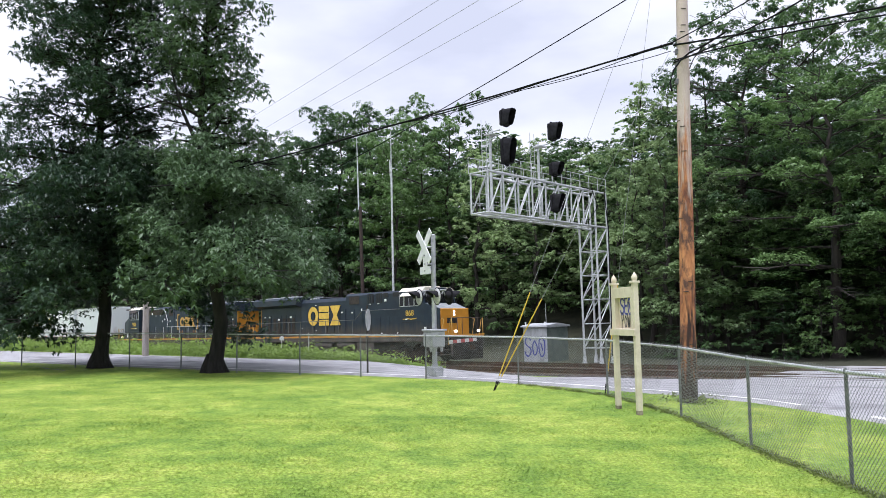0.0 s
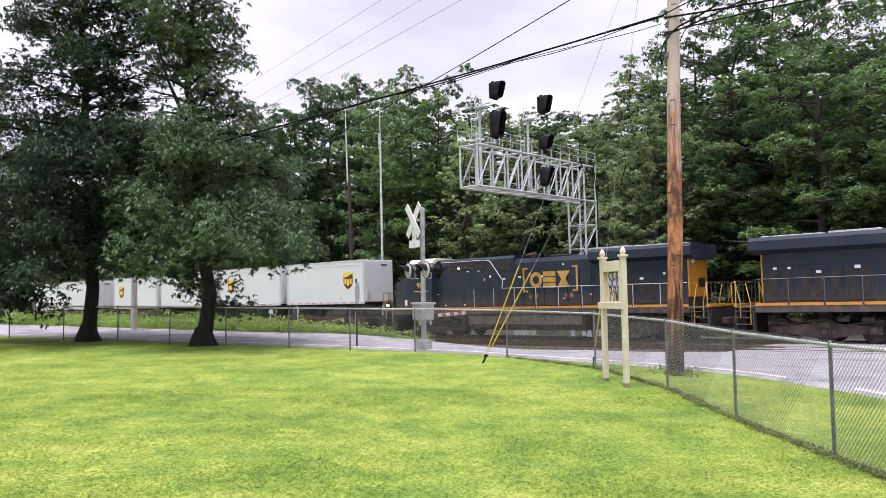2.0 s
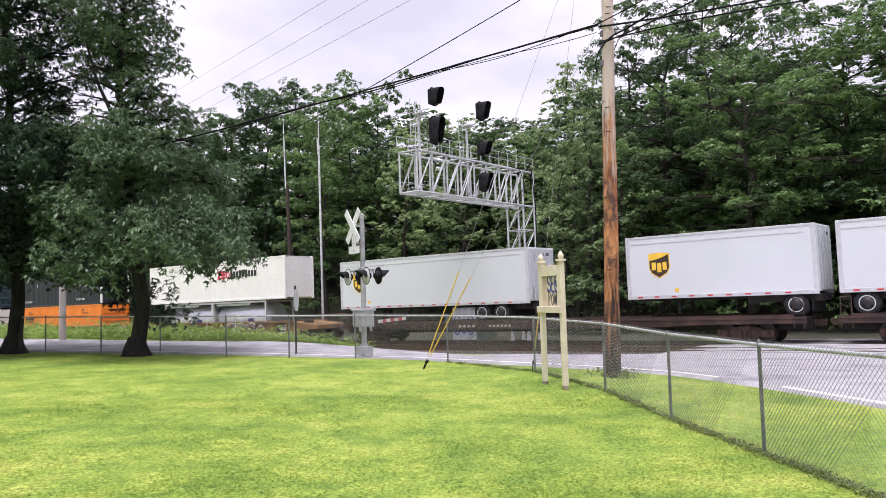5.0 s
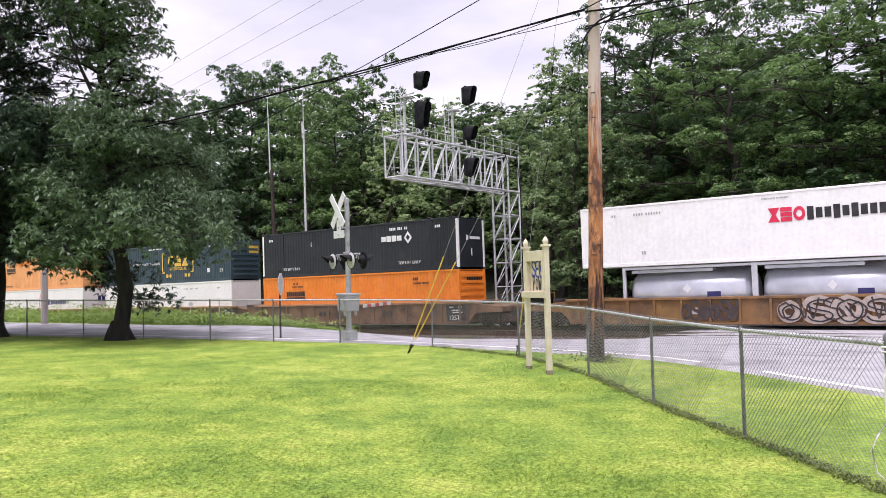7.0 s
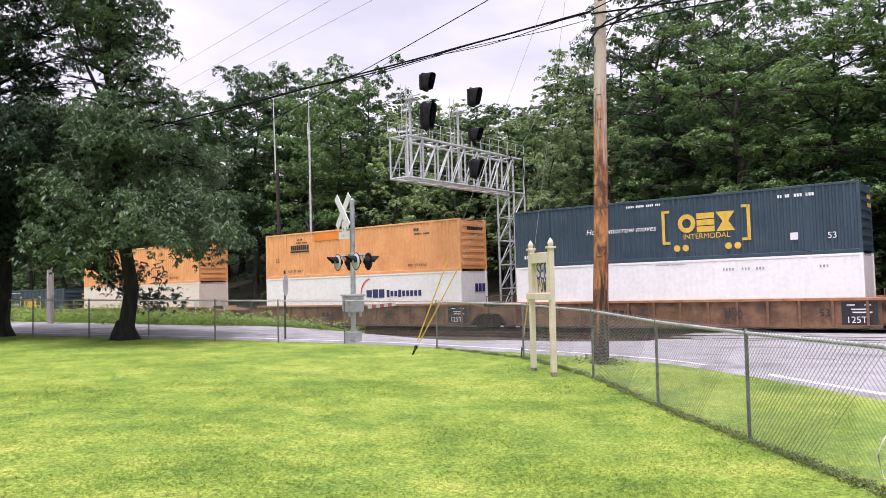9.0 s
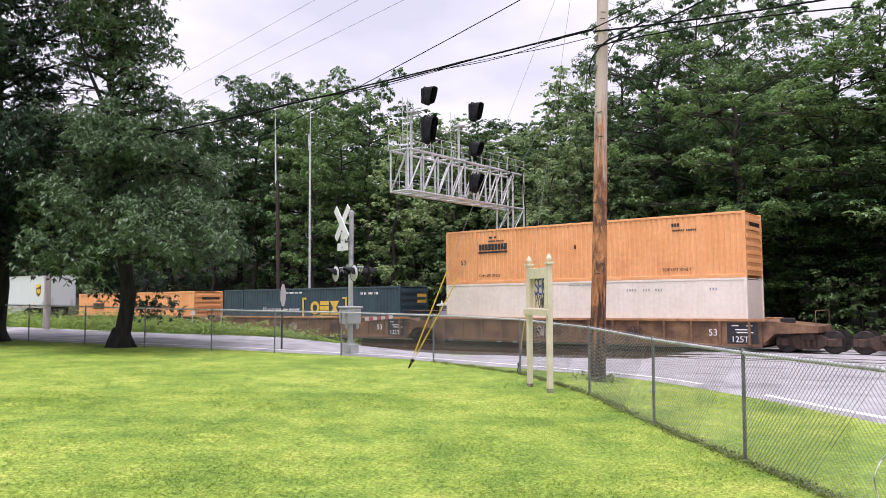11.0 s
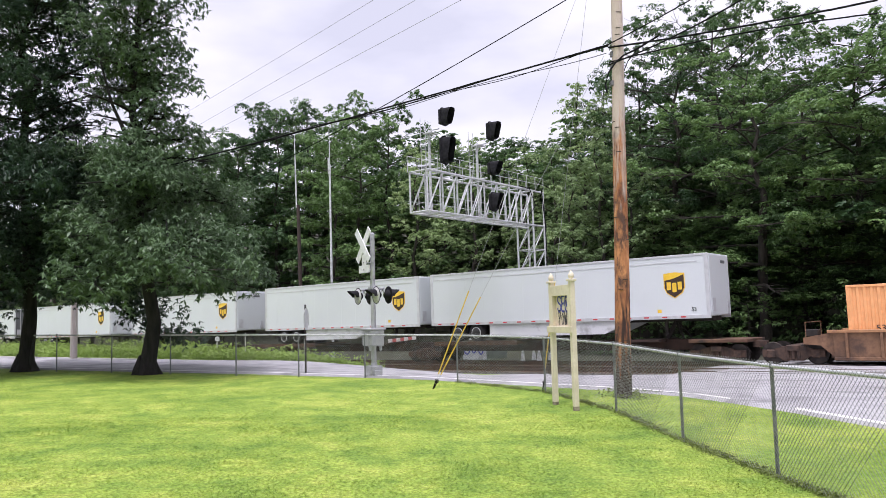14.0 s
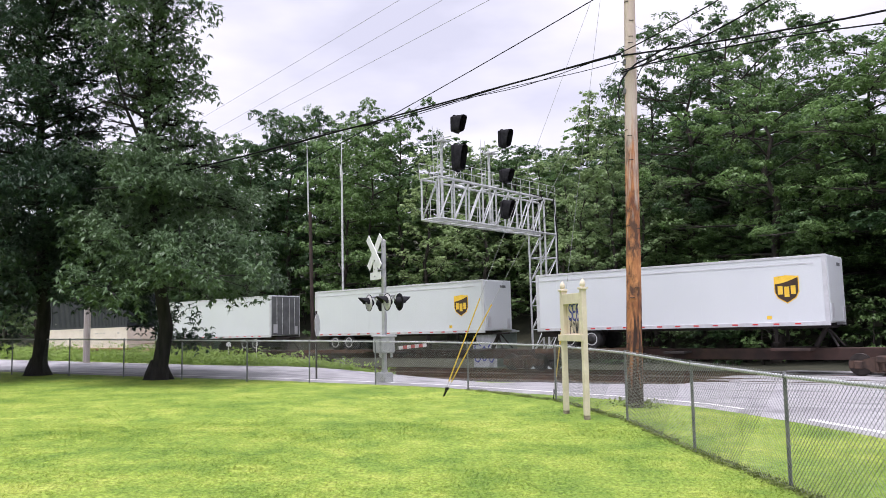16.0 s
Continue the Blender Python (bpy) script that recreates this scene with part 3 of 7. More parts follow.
# coarser crowns for the trees deep in the wood
for k in (0, 1):
    rnd, gen = random.Random(50 + k), np.random.default_rng(50 + k)
    wood, tips = tree_frame(rnd, 20, 3.0, 4.8, 0.3, 20, lambda h: 0.62 + 0.38 * math.sin(math.pi * min(1, 0.15 + h * 0.8)), lambda h: 0.1 + 0.6 * h, lambda h: 0.2 * (1 - h), 1.3, twigs=2, n=6)
    c = spaced(np.array([list(p) for p, _ in tips]), 1.6, gen)
    FOREST.append((wood.mesh("trunk"), quads_mesh("crown", leafy_masses(gen, c, gen.uniform(1.1, 1.8, len(c)), 10, 14, 0.42), FOREST_LEAF)))
    FOREST[-1][0].materials.append(BARK_FAR)


def forest_tree(x, y, h, wide, var, turn, label):
    tree = thing("forest_tree", label, "tree", "woodland trees", pose(x, y, gz(x, y) - 0.1, 0, 0, turn) @ Matrix.Diagonal((wide, wide, h / 20, 1)))
    part("trunk", FOREST[var][0], BARK_FAR, tree)
    part("crown", FOREST[var][1], FOREST_LEAF, tree)
    return tree


def stand(rows):
    """Trees by bearing (share of depth to the right), the track's p and the height of the top over the eye as a share of depth."""
    for k, (b, p, e, wide, var) in enumerate(rows):
        d = p / (b * SN + CS)
        x, y = b * d, d
        h = EYE + e * d - gz(x, y)
        forest_tree(x, y, h, wide, var, k * 77 % 360, ("leafy green woodland tree beyond the tracks", "tall broad-crowned woodland tree beyond the tracks", "pale green woodland tree at the forest edge")[(var == 5) + 2 * (var in (2, 3))])


stand([(-0.60, 60, 0.10, 1.2, 2), (-0.53, 66, 0.11, 1.2, 0), (-0.47, 62, 0.13, 1.2, 3), (-0.40, 64, 0.17, 1.1, 1), (-0.34, 62, 0.22, 1.1, 0), (-0.29, 58, 0.235, 1.1, 1),
       (-0.235, 60, 0.25, 1.1, 5), (-0.18, 54, 0.235, 1.0, 0), (-0.13, 57, 0.28, 1.1, 1)])
stand([(-0.09, 62, 0.275, 1.1, 5), (-0.06, 53, 0.245, 0.9, 0), (-0.025, 58, 0.275, 0.95, 4), (0.012, 60, 0.285, 0.95, 4), (0.045, 55, 0.23, 1.0, 2), (0.08, 62, 0.24, 1.1, 3),
       (0.12, 57, 0.24, 1.0, 2), (0.16, 64, 0.225, 1.1, 0), (0.19, 58, 0.225, 0.95, 3)])
stand([(0.225, 55, 0.235, 0.9, 2), (0.265, 53, 0.315, 0.95, 3), (0.30, 56, 0.315, 1.0, 2), (0.345, 56, 0.335, 0.95, 5), (0.40, 53, 0.38, 1.1, 6),
       (0.455, 55, 0.41, 1.1, 5), (0.5, 48, 0.34, 1.0, 6), (0.49, 60, 0.43, 1.0, 4)])
stand([(0.575, 52, 0.33, 1.0, 6), (0.65, 51, 0.385, 1.0, 5), (0.72, 49, 0.42, 1.2, 6), (0.80, 50, 0.42, 1.3, 5), (0.90, 48, 0.4, 1.4, 0)])
stand([(b, 78, e, 1.5, 7 + v % 2) for b, e, v in ((-0.56, 0.1, 0), (-0.45, 0.12, 1), (-0.36, 0.19, 5), (-0.27, 0.22, 0), (-0.2, 0.22, 1), (-0.12, 0.25, 5), (-0.04, 0.25, 0), (0.04, 0.22, 1), (0.1, 0.22, 5), (0.17, 0.2, 0), (0.25, 0.22, 1), (0.33, 0.26, 0), (0.42, 0.27, 0), (0.52, 0.28, 1), (0.62, 0.28, 0), (0.74, 0.28, 0))])
stand([(b, 66, e, 1.4, 7 + v % 2) for b, e, v in ((-0.6, 0.05, 1), (-0.5, 0.06, 0), (-0.42, 0.08, 1), (-0.33, 0.12, 0), (-0.24, 0.15, 1), (-0.15, 0.17, 0), (-0.07, 0.18, 1), (0.0, 0.18, 0), (0.07, 0.17, 1), (0.14, 0.16, 0), (0.21, 0.17, 1), (0.29, 0.2, 0), (0.37, 0.22, 1), (0.45, 0.23, 0), (0.54, 0.22, 1), (0.63, 0.2, 0))])

stand([(b, p, e, 1.0, v) for b, p, e, v in ((-0.6, 43, 0.21, 2), (-0.57, 44, 0.22, 3), (-0.54, 45, 0.2, 0), (-0.51, 43, 0.21, 1), (-0.475, 44, 0.2, 2), (-0.44, 46, 0.2, 0), (-0.4, 45, 0.2, 3), (-0.36, 47, 0.2, 1), (-0.315, 48, 0.22, 2), (-0.265, 51, 0.21, 1))])

stand([(0.25, 48, 0.2, 0.8, 3), (0.287, 47.5, 0.25, 0.8, 2), (0.325, 48, 0.22, 0.8, 3), (0.36, 50, 0.2, 0.7, 2)])
stand([(b, p, e, 0.75, v) for b, p, e, v in ((0.40, 51, 0.14, 0), (0.45, 50, 0.11, 1), (0.5, 52, 0.15, 0), (0.56, 50, 0.12, 1), (0.62, 51, 0.14, 0), (0.68, 50, 0.12, 1), (0.76, 51, 0.13, 0))])

# understorey: low bushy growth at the forest's edge
BUSH = []
for seed in (31, 32, 33):
    rnd, gen = random.Random(seed), np.random.default_rng(seed)
    wood, tips = tree_frame(rnd, 5, 0.3, 2.3, 0.07, 12, lambda h: 1 - 0.5 * h, lambda h: 0.1 + 0.5 * h, lambda h: 0.15, 1.1, twigs=2, n=5)
    BUSH_AT = spaced(np.array([list(p) for p, _ in tips]), 0.75, gen)
    BUSH.append((wood.mesh("stem"), quads_mesh("foliage", leafy_masses(gen, BUSH_AT, gen.uniform(0.35, 0.7, len(BUSH_AT)), 6, 10, 0.2), FOREST_LEAF)))
    BUSH[-1][0].materials.append(BARK_FAR)
rnd = random.Random(77)
for k in range(80):
    s = (-24 + k * 2.1 if k < 30 else -150 + (k - 30) * 3.7) + rnd.uniform(-1, 1)
    p = 44.5 + rnd.uniform(0, 6.0) if k < 30 else rnd.uniform(57, 65)
    x, y = to_xy(p, s)
    sc = rnd.uniform(0.45, 0.95) if k < 30 else rnd.uniform(1.2, 2.0)
    bush = thing("bush", "leafy green bush in the forest's undergrowth", "bush", "undergrowth", pose(x, y, gz(x, y) - 0.1, 0, 0, rnd.uniform(0, 360)) @ Matrix.Diagonal((sc * 1.1, sc * 1.1, sc * rnd.uniform(0.7, 1.3), 1)))
    part("stem", BUSH[k % 3][0], BARK_FAR, bush)
    part("foliage", BUSH[k % 3][1], FOREST_LEAF, bush)

# ---- chain-link fence ----
FENCE = [(4.1, -3.0), (4.15, 0.2), (4.18, 3.1), (4.27, 5.95), (4.295, 8.46), (4.215, 10.98), (4.18, 14.04), (3.61, 17.5), (1.93, 20.5), (-0.51, 22.5), (-2.45, 23.3), (-4.39, 24.1), (-6.6, 25.2), (-8.78, 26.4), (-10.84, 27.24), (-13.15, 28.2), (-15.6, 29.2), (-18.2, 30.3), (-20.9, 31.4), (-23.6, 32.5), (-26.3, 33.6), (-29, 34.7)]
FH = 1.22


def chain_fence():
    fence = thing("chain_link_fence", "grey galvanised chain-link fence along the lawn", "fence")
    for i, (x, y) in enumerate(FENCE):
        z = gz(x, y)
        mb = Mb()
        big = i == 3
        r = 0.03 if big else 0.021
        mb.tube((x, y, z - 0.1), (x, y, z + FH + (0.05 if big else -0.01)), r, r, 10)
        mb.path([(x, y, z + FH - 0.02 + (0.05 if big else 0)), (x, y, z + FH + 0.02 + (0.05 if big else 0)), (x, y, z + FH + 0.05 + (0.05 if big else 0))], [r * 1.25, r * 1.2, 0.008], 10)
        part("post", mb, POST, fence)
    for (x0, y0), (x1, y1) in zip(FENCE, FENCE[1:]):
        a, b = Vector((x0, y0, gz(x0, y0))), Vector((x1, y1, gz(x1, y1)))
        part("top_rail", Mb().tube(a + Vector((0, 0, FH)), b + Vector((0, 0, FH)), 0.021, 0.021, 8), GALV, fence)
        d = b - a
        ln = d.length
        u = d / ln
        side = Vector((-u.y, u.x, 0)) * 0.028
        mb = Mb()
        pitch = 0.064 if ln < 4 and y0 < 24 else 0.085
        hh = FH + 0.035
        for k in range(int((ln + hh) / pitch)):
            for sgn in (1, -1):
                o = k * pitch - (hh if sgn > 0 else 0)
                lo, hi = (o, o + hh) if sgn > 0 else (o + hh, o)
                # trim the wire to its panel
                t0, t1 = 0.0, 1.0
                for lim, above in ((0.0, False), (ln, True)):
                    f = (lim - lo) / (hi - lo)
                    if (lo > lim) == above and lo != lim:
                        t0 = max(t0, f)
                    if (hi > lim) == above and hi != lim:
                        t1 = min(t1, f)
                if t1 - t0 < 0.02:
                    continue
                p = a + u * (lo + (hi - lo) * t0) + Vector((0, 0, 0.02 + hh * t0)) + side
                q = a + u * (lo + (hi - lo) * t1) + Vector((0, 0, 0.02 + hh * t1)) + side
                mb.tube(p, q, 0.0023, 0.0023, 3, False)
        ob = part("wire_mesh", mb, WIRE, fence)
        ob["kind"] = "stuff"
    return fence


chain_fence()

# ---- utility pole and its lines ----
POLE_BARE = surface("bare_pole_wood", (0.36, 0.32, 0.29), (0.5, 0.46, 0.43), 4, 0.85, bump=0.6, fine=30, c3=(0.25, 0.19, 0.15), c3_scale=2, stretch=(4, 4, 0.3))
POLE_DARK = surface("creosoted_pole_wood", (0.025, 0.018, 0.015), (0.06, 0.04, 0.032), 4, 0.85, bump=0.8, fine=30, stretch=(3, 3, 0.4))


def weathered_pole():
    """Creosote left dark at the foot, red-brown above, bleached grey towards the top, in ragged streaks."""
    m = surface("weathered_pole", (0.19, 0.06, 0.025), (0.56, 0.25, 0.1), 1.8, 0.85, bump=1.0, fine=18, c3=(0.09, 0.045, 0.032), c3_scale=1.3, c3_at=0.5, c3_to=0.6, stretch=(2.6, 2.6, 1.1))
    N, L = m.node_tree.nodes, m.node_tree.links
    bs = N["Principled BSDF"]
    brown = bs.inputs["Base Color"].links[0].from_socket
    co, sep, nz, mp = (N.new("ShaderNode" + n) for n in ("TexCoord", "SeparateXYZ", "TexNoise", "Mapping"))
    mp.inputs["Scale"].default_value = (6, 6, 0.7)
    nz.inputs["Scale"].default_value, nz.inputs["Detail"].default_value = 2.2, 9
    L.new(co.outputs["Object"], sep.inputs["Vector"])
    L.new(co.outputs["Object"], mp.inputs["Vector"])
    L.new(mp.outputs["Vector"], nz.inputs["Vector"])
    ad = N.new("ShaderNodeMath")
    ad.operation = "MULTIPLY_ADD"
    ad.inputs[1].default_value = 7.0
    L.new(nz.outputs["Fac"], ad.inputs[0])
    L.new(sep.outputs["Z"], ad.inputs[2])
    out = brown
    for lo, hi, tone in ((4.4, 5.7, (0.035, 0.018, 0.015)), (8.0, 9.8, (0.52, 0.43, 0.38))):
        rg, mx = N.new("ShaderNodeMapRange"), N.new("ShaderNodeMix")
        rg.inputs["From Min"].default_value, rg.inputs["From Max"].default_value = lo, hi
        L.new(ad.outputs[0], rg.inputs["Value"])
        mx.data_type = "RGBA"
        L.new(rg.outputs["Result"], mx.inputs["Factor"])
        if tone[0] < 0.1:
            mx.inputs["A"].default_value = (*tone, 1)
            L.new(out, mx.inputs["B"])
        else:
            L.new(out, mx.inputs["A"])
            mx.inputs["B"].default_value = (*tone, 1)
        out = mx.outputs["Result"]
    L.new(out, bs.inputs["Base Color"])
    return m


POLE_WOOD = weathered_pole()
BLACK = surface("black_cable", (0.008, 0.008, 0.009), (0.02, 0.02, 0.022), 10, 0.9, spec=0.1)
PALE_WIRE = surface("weathered_aluminium_wire", (0.3, 0.3, 0.32), (0.42, 0.42, 0.44), 10, 0.6, 0.3)
STEEL_WIRE = surface("guy_steel", (0.12, 0.12, 0.12), (0.2, 0.2, 0.2), 10, 0.5, 0.6)
YELLOW_PIPE = surface("yellow_guard", (0.6, 0.4, 0.03), (0.72, 0.5, 0.07), 5, 0.5, c3=(0.45, 0.32, 0.06), c3_scale=4)
POLE = (5.0, 16.2)


def utility_pole():
    x, y = POLE
    z = gz(x, y)
    ob = thing("utility_pole", "tall weathered wooden utility pole with rusty brown peeling lower half", "utility pole", m=pose(x, y, z, 0, -1.75 + 3.3, 0))
    rnd = random.Random(4)

    def length(z0, z1, r0, r1):
        n = 14
        return Mb().path([(rnd.uniform(-1, 1) * 0.006, rnd.uniform(-1, 1) * 0.006, z0 + (z1 - z0) * i / n) for i in range(n + 1)], [r0 + (r1 - r0) * i / n for i in range(n + 1)], 20)

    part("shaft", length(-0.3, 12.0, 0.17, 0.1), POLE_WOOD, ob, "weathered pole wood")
    for k in range(26):
        h, a = rnd.uniform(0.8, 9), rnd.uniform(2.6, 6.2)
        r = 0.169 - 0.0058 * h
        part("scar", Mb().box(-0.05, 0.05, -0.006, 0.004, -0.008, 0.008, pose(r * math.cos(a), r * math.sin(a), h, rnd.uniform(-15, 15), 0, math.degrees(a) + 90)), POLE_DARK, ob)
    for h, a in ((7.35, 0), (7.1, 0.3), (6.7, 3.0)):
        mb = Mb().tube((-0.2, 0, h), (0.2, 0, h), 0.012, 0.012, 6)
        mb.box(-0.16, -0.1, -0.05, 0.05, h - 0.06, h + 0.06, b=0.008)
        part("cable_bolt", mb, STEEL_WIRE, ob)
    return ob


utility_pole()


def hung(name, a, b, sag, r, label, material=None, n=24, wob=0.0, seed=0):
    rnd = random.Random(seed)
    a, b = Vector(a), Vector(b)
    pts = [a.lerp(b, i / n) + Vector((rnd.uniform(-wob, wob), rnd.uniform(-wob, wob), -4 * sag * (i / n) * (1 - i / n) + rnd.uniform(-wob, wob))) for i in range(n + 1)]
    return tagged(part(name, Mb().path(pts, r, 6), material or BLACK), label, "cable")


PX, PY = POLE
hung("telephone_cable", (PX, PY, 7.44), (-27.0, 41.3, 6.5), 0.4, 0.021, "thick black bundled telephone cable sagging from the pole", n=60, wob=0.006)
for k, (far, rr) in enumerate(((0.36, 0.011), (0.3, 0.009), (0.42, 0.008))):
    pts = []
    for i in range(61):
        f = i / 60 * far
        q = Vector((PX, PY, 7.41)).lerp(Vector((-27.0, 41.3, 6.5)), f) + Vector((0, 0, -1.6 * f * (1 - f)))
        w = (0.05 + 0.06 * k) * math.sin(i * 0.21 + k * 2.1) * math.sin(i * 0.083 + k)
        pts.append(q + Vector((w * 0.5, w * 0.4, w - 0.02 * k)))
    tagged(part("telephone_cable", Mb().path(pts, rr, 5), BLACK), "loose thin black wire looping along the cable bundle", "cable")
hung("service_cable", (PX, PY, 7.45), (6.72, 12.28, 7.7), 0.05, 0.012, "thin black service cable leaving the pole", n=24)
hung("service_cable", (PX, PY, 7.0), (7.64, 12.91, 7.83), 0.14, 0.016, "black service cable sagging away from the pole", n=24)
hung("telephone_cable", (PX, PY, 7.38), (9.11, 13.16, 7.2), 0.05, 0.02, "thick black telephone cable leaving the pole", n=40, wob=0.004)
hung("telephone_cable", (PX, PY, 7.05), (9.09, 13.16, 6.95), -0.1, 0.015, "black telephone cable leaving the pole", n=40, wob=0.004)
hung("power_line", (PX + 0.05, PY, 9.0), (-23.3, 55.3, 6.0), 0.9, 0.012, "thin dark power line above the road", n=30)
for a, b in (((5.2, 16.1, 11.69), (-26.47, 75.5, 16.96)), ((5.2, 16.1, 10.99), (-26.45, 75.5, 15.34)), ((5.2, 16.1, 10.24), (-26.44, 75.5, 14.44))):
    hung("power_line", a, b, 0.1, 0.007, "thin high power line above the road", PALE_WIRE, n=24)
mb = Mb().path([(PX + 0.9, PY - 0.6, 7.42), (PX + 0.5, PY - 0.35, 7.22), (PX + 0.25, PY - 0.25, 7.12), (PX + 0.08, PY - 0.2, 6.98), (PX - 0.08, PY - 0.2, 6.76), (PX - 0.16, PY - 0.2, 6.5), (PX - 0.13, PY - 0.2, 6.32)], 0.02, 6)
mb.path([(PX + 0.5, PY - 0.33, 7.2), (PX + 0.34, PY - 0.25, 7.0), (PX + 0.26, PY - 0.2, 6.8)], 0.012, 5)
tagged(part("cable_loop", mb, BLACK), "short black cable tail hanging beside the pole", "cable")


def guy_wire(foot, top, tag):
    ob = thing("guy_wire", tag + " steel guy wire with yellow guard anchored in the lawn", "guy wire", "guy wires")
    a, b = Vector(foot), Vector(top)
    part("wire", Mb().tube(a, b, 0.0045, 0.0045, 5), PALE_WIRE, ob)
    d = (b - a).normalized()
    part("guard", Mb().tube(a + d * 0.3, a + d * 2.42, 0.015, 0.015, 8), YELLOW_PIPE, ob, "yellow plastic guard tube")
    part("anchor_eye", Mb().tube(a - d * 0.25, a + d * 0.14, 0.013, 0.013, 6).path([a + d * 0.12 + Vector((math.cos(t) * 0.026, 0, math.sin(t) * 0.034)) for t in np.linspace(0, 6.28, 9)], 0.008, 5), BLACK, ob)
    return ob


gx, gy = 1.2, 18.75
guy_wire((gx, gy, gz(gx, gy) + 0.08), (PX + 0.12, PY, 10.43), "long")
guy_wire((gx + 0.03, gy + 0.02, gz(gx, gy) + 0.08), (PX - 0.1, PY, 7.2), "leaning")
guy_wire((3.62, 17.8, gz(3.62, 17.8) + 0.08), (PX - 0.05, PY, 11.0), "steep")

# ---- park notice board ----
CREAM = surface("cream_paint", (0.56, 0.5, 0.37), (0.66, 0.6, 0.46), 3, 0.6, fine=30, c3=(0.4, 0.34, 0.24), c3_scale=2.5, c3_at=0.6, c3_to=0.72)
PANEL = surface("sun_bleached_board", (0.6, 0.5, 0.38), (0.7, 0.62, 0.5), 3, 0.8, c3=(0.45, 0.36, 0.26), c3_scale=2)
# darker tone for the lowest stretch of each board post
POST_TIP = surface("dark_post_end", (0.12, 0.1, 0.07), (0.3, 0.26, 0.19), 9, 0.9, bump=0.5)
BLUE_SPRAY = surface("blue_spray_paint", (0.05, 0.06, 0.3), (0.09, 0.1, 0.4), 5, 0.6)
BLACK_SPRAY = surface("black_spray_paint", (0.015, 0.015, 0.02), (0.05, 0.05, 0.06), 5, 0.6)


def sprayed(shapes, w, h, r, material, parent, m, label):
    """Sprayed strokes side by side, each a list of bent lines in a unit box."""
    mb, n = Mb(), len(shapes)
    for k, lines in enumerate(shapes):
        for j, line in enumerate(lines):
            pts = []
            for i in range((len(line) - 1) * 4 + 1):
                a, f = divmod(i / 4, 1)
                a = min(int(a), len(line) - 2)
                f = i / 4 - a
                p0, p1, p2, p3 = (np.array(line[min(max(a + d, 0), len(line) - 1)]) for d in (-1, 0, 1, 2))
                pts.append(0.5 * (2 * p1 + (p2 - p0) * f + (2 * p0 - 5 * p1 + 4 * p2 - p3) * f * f + (3 * p1 - p0 - 3 * p2 + p3) * f ** 3))
            for i, (p, q) in enumerate(zip(pts, pts[1:])):
                p, q = ((Vector(((k + v[0] * 0.92) / n * w - w / 2, 0, (v[1] - 0.5) * h))) for v in (p, q))
                if (q - p).length < 1e-5:
                    continue
                d = (q - p).normalized() * r
                s, y = Vector((-d.z, 0, d.x)), Vector((0, -0.0006 * (k + j) - 0.00005 * i, 0))
                mb.quad(p - d * 0.4 - s + y, q + d * 0.4 - s + y, q + d * 0.4 + s + y, p - d * 0.4 + s + y)
    ob = part("graffiti", mb, material, parent, label, m)
    ob["kind"] = "stuff"
    return ob


CURL = [[(0.95, 0.85), (0.6, 1.0), (0.2, 0.92), (0.08, 0.72), (0.4, 0.54), (0.85, 0.42), (0.95, 0.2), (0.6, 0.0), (0.2, 0.04), (0.02, 0.22)]]
COMB = [[(0.95, 1.0), (0.25, 0.95), (0.08, 0.7), (0.3, 0.52), (0.75, 0.52)], [(0.3, 0.52), (0.05, 0.3), (0.25, 0.04), (0.98, 0.0)]]
LOOP = [[(0.5, 1.0), (0.12, 0.8), (0.05, 0.4), (0.3, 0.02), (0.7, 0.04), (0.95, 0.4), (0.9, 0.8), (0.5, 1.0)], [(0.35, 0.7), (0.6, 0.3)]]
HOOK = [[(0.2, 0.0), (0.25, 0.5), (0.2, 1.0), (0.7, 0.95), (0.85, 0.72), (0.6, 0.5), (0.25, 0.48)]]
ZIG = [[(0.0, 1.0), (0.25, 0.05), (0.45, 0.7), (0.65, 0.05), (0.95, 1.0)]]
RING = [[(0.5, 0.8), (0.15, 0.55), (0.3, 0.1), (0.7, 0.12), (0.85, 0.5), (0.5, 0.8)]]


